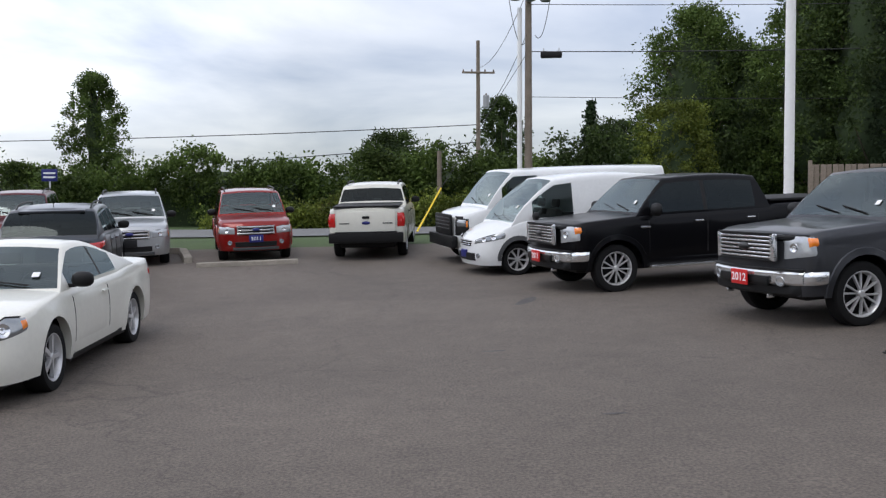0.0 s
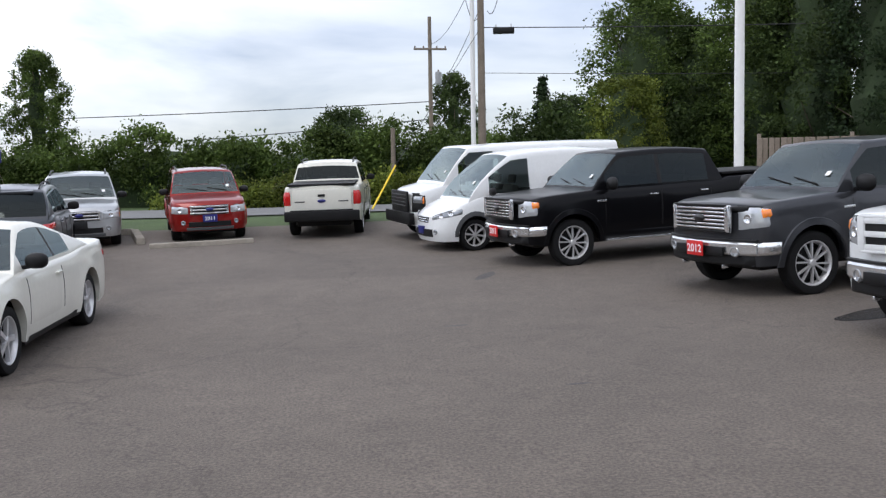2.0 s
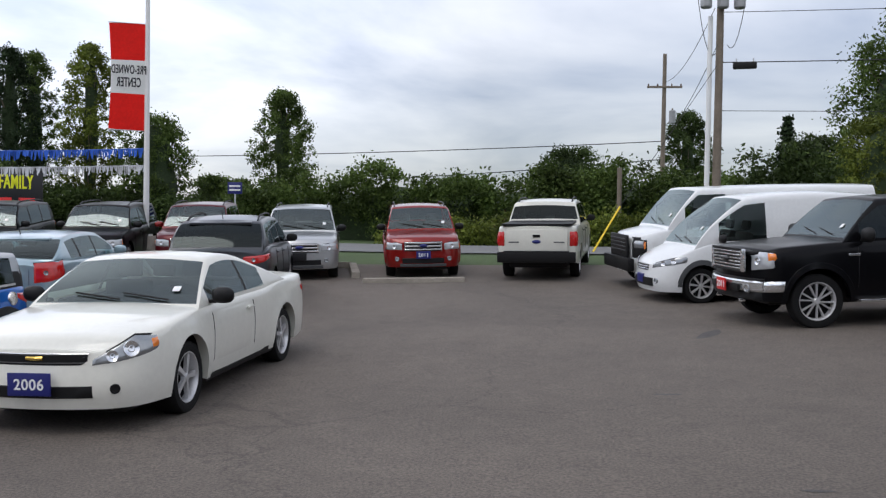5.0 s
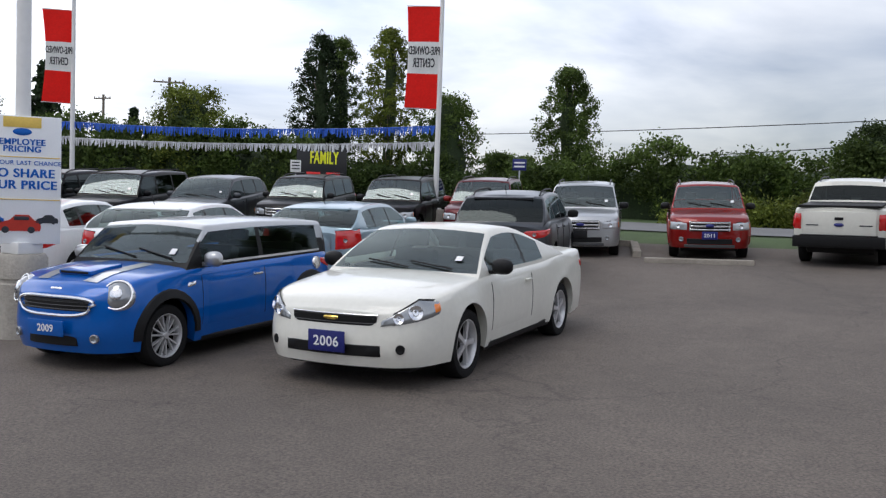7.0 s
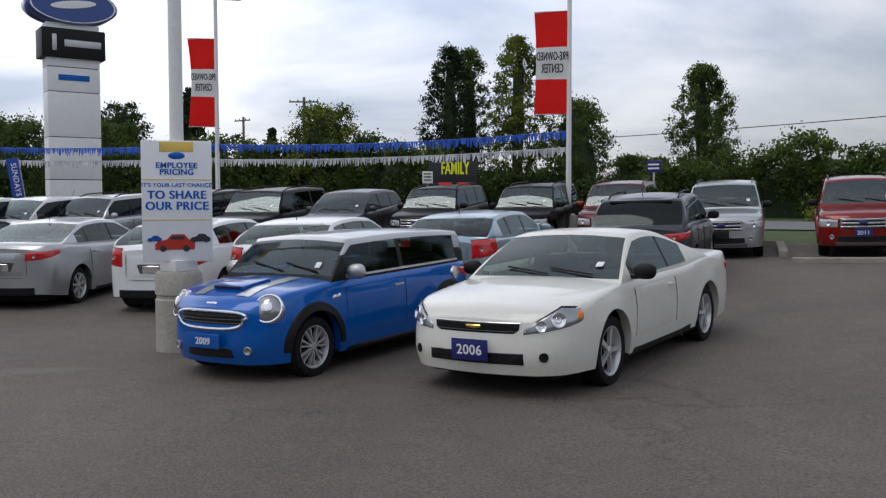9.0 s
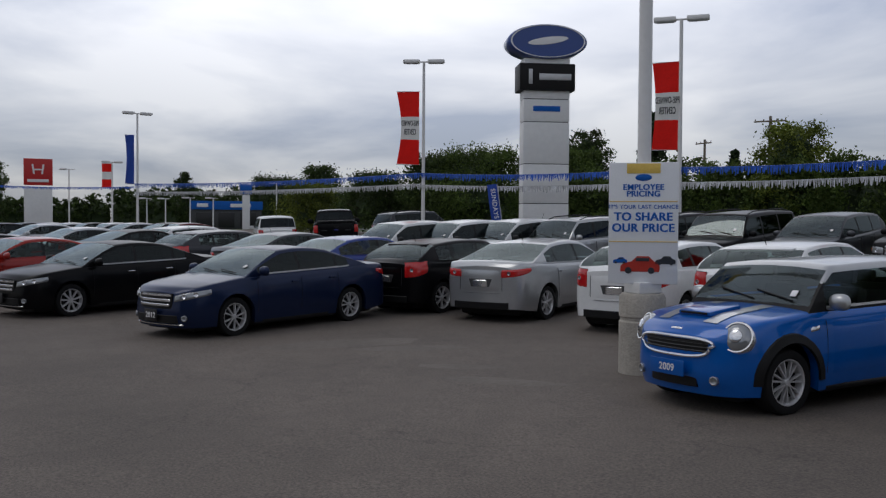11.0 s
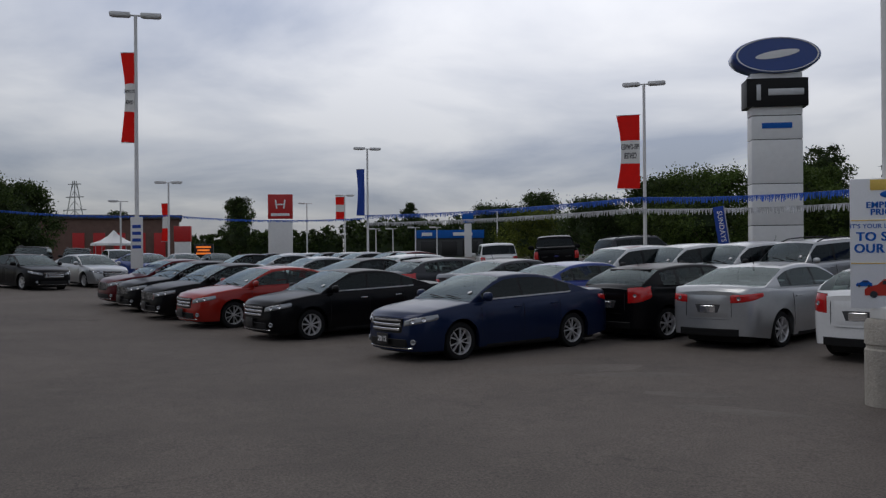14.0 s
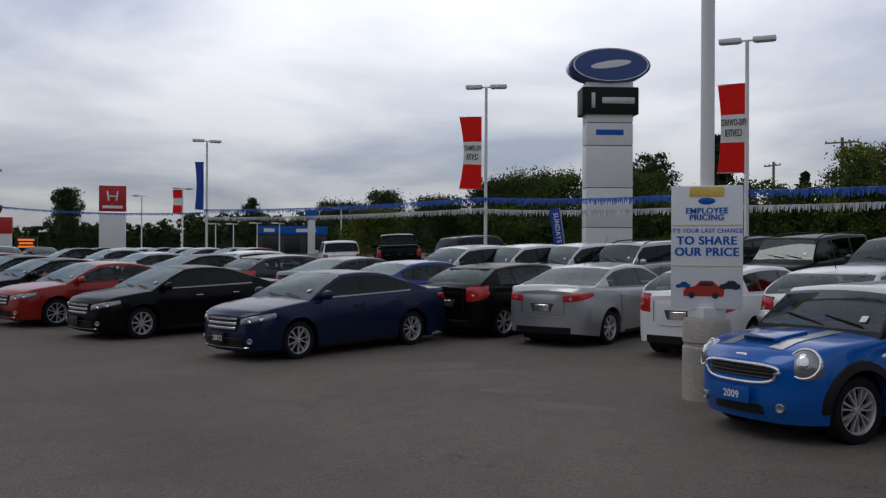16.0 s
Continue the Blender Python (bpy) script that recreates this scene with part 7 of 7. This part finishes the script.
def hedge_run(name, x0, y0, x1, y1, tops, depth, mat, label, density=260, leaf=0.20, seed=1):
    """A thick run of bushes: a rough dark core, coloured as inner shade, under a coat of leaves."""
    rng = np.random.default_rng(seed)
    a, b = np.array([x0, y0]), np.array([x1, y1])
    L = np.linalg.norm(b - a)
    d = (b - a) / L
    nrm = np.array([-d[1], d[0]])
    lobes = []
    n = int(L / 0.55)
    for k in range(n):
        t = k / n
        q = t * (len(tops) - 1)
        i = min(int(q), len(tops) - 2)
        h = tops[i] + (tops[i + 1] - tops[i]) * (q - i)
        h *= 1 + 0.05 * math.sin(k * 0.9 + seed) + 0.05 * math.sin(k * 0.31 + 2 * seed)
        for j in range(7):
            p = a + d * (t * L + rng.uniform(-0.5, 0.5)) + nrm * (depth * rng.uniform(0, 1) ** 2.4 - 0.25)
            z0 = ground_z(p[0], p[1])
            cr = rng.uniform(0.30, 0.85)
            zz = z0 + (h - z0 - cr * 0.6) * (rng.uniform(0, 1) ** 0.45)
            lobes.append((p[0], p[1], max(zz, z0 + cr * 0.3), cr))
    me = leaf_quads(lobes_points(lobes, int(density * (2.9 if name == "woods" else 5.2) * L), rng), leaf * (0.66 if name == "woods" else 0.52), rng)
    me.materials.append(mat)
    ob = thing(name, Matrix.Identity(4), label, "bushes", kind="stuff", me=me)
    # core sheet: the hedge's inner shade given as dark colour
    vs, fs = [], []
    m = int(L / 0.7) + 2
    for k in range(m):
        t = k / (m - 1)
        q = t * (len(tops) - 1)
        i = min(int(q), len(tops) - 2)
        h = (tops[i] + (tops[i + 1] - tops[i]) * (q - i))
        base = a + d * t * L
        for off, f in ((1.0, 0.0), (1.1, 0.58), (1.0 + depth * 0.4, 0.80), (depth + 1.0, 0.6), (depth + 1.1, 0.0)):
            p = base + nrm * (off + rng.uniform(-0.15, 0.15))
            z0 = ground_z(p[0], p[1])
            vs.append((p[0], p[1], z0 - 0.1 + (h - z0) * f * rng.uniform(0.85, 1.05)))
    for k in range(m - 1):
        for j in range(4):
            fs.append((k * 5 + j, (k + 1) * 5 + j, (k + 1) * 5 + j + 1, k * 5 + j + 1))
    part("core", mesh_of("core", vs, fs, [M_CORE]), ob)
    return ob


# bushes along the far side of the road
hedge_run("hedge", -19, 42.5, 6, 41.5, (4.0, 4.3, 4.5, 4.4, 4.5, 4.6, 4.6, 4.4), 3.0, M_LEAF, "thick green bushes along the far side of the road", 420, 0.17, 2)
hedge_run("hedge", -64, 48, -19, 44, (5.2, 5.4, 4.8, 5.0, 4.2, 3.4, 3.0), 3.0, M_LEAFD, "dark green bushes along the far side of the road", 330, 0.19, 3)
hedge_run("hedge", 5, 41, 40, 36, (5.2, 5.6, 5.0, 6.0, 7.0), 3.5, M_LEAFD, "dark bushes behind the trucks", 300, 0.19, 4)
hedge_run("low_bushes", -9.5, 37.6, 3.5, 37.4, (1.9, 2.2, 2.5, 2.3, 2.9), 1.2, M_LEAFY, "low yellow-green bushes at the roadside", 320, 0.14, 5)
M_RUST = leaf_material("leaf_rusty", (0.10, 0.055, 0.03))
hedge_run("red_shrub", -4.2, 38.6, -2.2, 38.6, (2.2, 2.6, 2.3), 0.8, M_RUST, "rusty red shrub among the roadside bushes", 300, 0.12, 6)
hedge_run("woods", -150, 34, -62, 50, (7.2, 6.4, 6.0, 5.6, 6.0), 6.0, M_LEAFD, "belt of dark woods beyond the dealers", 150, 0.34, 8)
hedge_run("woods", -190, 10, -150, 34, (8.5, 8.0, 7.5), 6.0, M_LEAFD, "belt of dark woods beyond the dealers", 120, 0.45, 9)
hedge_run("woods", -200, -60, -190, 10, (5.0, 6.0, 7.0), 6.0, M_LEAFD, "belt of dark woods beyond the dealers", 90, 0.5, 10)
hedge_run("hedge", -55, 34, -30, 40, (5.8, 5.9, 5.5, 5.2), 3.0, M_LEAF, "green bushes behind the dealer tower", 330, 0.2, 11)

tree(-20.0, 51.2, 9.6, 4.0, M_LEAF, "slender poplar standing alone above the hedge", 5200, 0.17, 1.5, "oval", 70)
spruce(14.5, 88.8, 12.9, 5.2, "dark spruce rising behind the bushes")
tree(4.21, 65.87, 10.0, 4.2, M_LEAFD, "dark leafy tree behind the utility poles", 4200, 0.2, 2.0)
tree(-3.10, 51.91, 6.3, 4.8, M_LEAFD, "rounded dark tree above the hedge", 3600, 0.17, 1.2, "broad")
tree(-9.57, 53.15, 4.6, 4.0, M_LEAF, "small leafy tree above the hedge", 2600, 0.16, 1.0, "broad")
tree(9.51, 49.09, 6.6, 4.4, M_LEAFD, "leafy tree behind the white vans", 3200, 0.17, 1.2, "broad")
tree(9.71, 37.77, 6.2, 4.2, M_LEAFY, "yellow-green leafy tree behind the black truck", 4200, 0.15, 0.6, "broad")
tree(12.37, 44.30, 11.6, 6.4, M_LEAF, "tall green tree at the edge of the lot", 9500, 0.18, 1.2, "oval", 90)
tree(14.71, 42.53, 9.5, 5.4, M_LEAFD, "dark green tree at the edge of the lot", 7000, 0.18, 1.0, "broad", 80)
tree(16.11, 38.79, 12.6, 5.6, M_LEAF, "tall green tree behind the white pole", 9000, 0.17, 1.0, "oval", 90)
tree(17.27, 36.08, 13.2, 6.0, M_LEAFD, "tall dark tree behind the board fence", 9000, 0.17, 1.0, "broad", 90)
tree(18.91, 32.96, 13.0, 6.5, M_CONIF, "very dark conifer behind the board fence", 8000, 0.18, 0.6, "broad", 80)
tree(20.15, 29.84, 12.0, 6.5, M_LEAFD, "tall dark tree beyond the fence", 6000, 0.18, 0.6, "broad", 80)
tree(-34.63, 46.29, 11.5, 4.0, M_CONIF, "dark cedar beside a poplar across the road", 5200, 0.17, 1.0, "oval", 70)
tree(-35.40, 49.46, 11.9, 4.0, M_LEAF, "poplar across the road beside a dark cedar", 4200, 0.17, 1.5, "oval", 60)
tree(-29.47, 46.28, 11.6, 3.8, M_LEAFY, "tall poplar with pale green leaves across the road", 4600, 0.17, 1.5, "oval", 60)
tree(-25.56, 46.33, 7.6, 4.6, M_LEAF, "leafy tree behind the lamp post across the road", 3600, 0.17, 1.0, "broad")
tree(-39.10, 39.66, 7.6, 6.0, M_LEAFY, "broad yellow-green tree behind the parked SUVs", 4600, 0.18, 0.6, "broad")
tree(-26.34, 54.96, 4.8, 3.4, M_LEAF, "small tree across the road", 2000, 0.17, 1.0, "broad")
tree(-24.91, 55.64, 4.6, 3.0, M_LEAF, "small tree across the road", 2000, 0.17, 1.0, "broad")
spruce(-49.81, 37.85, 9.6, 4.4, "dark spruce behind the banner post")
spruce(-56.29, 50.53, 8.0, 2.8, "small dark spruce far behind")
tree(-59.01, 38.54, 9.0, 5.0, M_LEAFD, "dark tree behind the banner post", 3000, 0.2, 1.0, "broad")
tree(-56.10, 27.87, 7.0, 9.0, M_LEAF, "broad green tree behind the dealer tower", 6500, 0.2, 0.8, "broad", 80)
tree(-59.00, 26.33, 6.7, 7.0, M_LEAFD, "broad dark tree behind the dealer tower", 5000, 0.2, 0.8, "broad", 70)
tree(-56.16, 36.08, 7.2, 5.0, M_LEAF, "leafy tree beside the dealer tower", 4500, 0.2, 0.8, "broad", 70)
tree(-67.80, 19.17, 4.9, 5.8, M_LEAFY, "low yellow-green tree behind the black pickup", 3600, 0.2, 0.4, "broad")
tree(-62.56, 22.64, 5.6, 6.0, M_LEAFD, "low dark tree behind the parked rows", 3600, 0.2, 0.4, "broad")
tree(-144.74, 41.10, 11.5, 10.0, M_LEAFD, "distant dark leafy tree top", 3600, 0.34, 1.0, "broad")
tree(-146.56, 33.79, 9.6, 12.0, M_LEAFD, "distant dark leafy tree top", 3600, 0.34, 1.0, "broad")
tree(-139.07, 18.54, 9.4, 4.0, M_LEAFD, "distant narrow dark tree", 2000, 0.3, 1.0, "oval")
tree(-109.93, -5.77, 8.4, 4.8, M_LEAFD, "leafy tree between the dealer signs", 2600, 0.26, 1.5, "broad")
tree(-127.88, -23.01, 7.6, 5.0, M_LEAFD, "distant leafy green tree", 2000, 0.3, 1.0, "broad")
tree(-72.09, -20.04, 7.2, 7.0, M_LEAFD, "dark rounded tree over the brown building", 4600, 0.24, 1.0, "broad", 70)
tree(-66.33, -21.65, 7.6, 8.0, M_LEAFD, "dark rounded tree over the brown building", 4600, 0.24, 1.0, "broad", 70)

# ---- unseen walls added behind and beside the camera, to darken car reflections ----
M_WALL = material("unseen_wall", (0.12, 0.12, 0.125), 0.6, var=0.15, scale=1.0)
for nm, cx, cy, sx, sy in (("wall_east", 13.0, -8.0, 0.3, 20.0), ("wall_south", 1.0, -18.0, 24.0, 0.3)):
    tagged(new(nm, box_mesh(nm, (sx, sy, 6.5), M_WALL, 0.0, (cx, cy, 3.2))), "plain grey building wall behind the viewer", "wall", kind="structure")
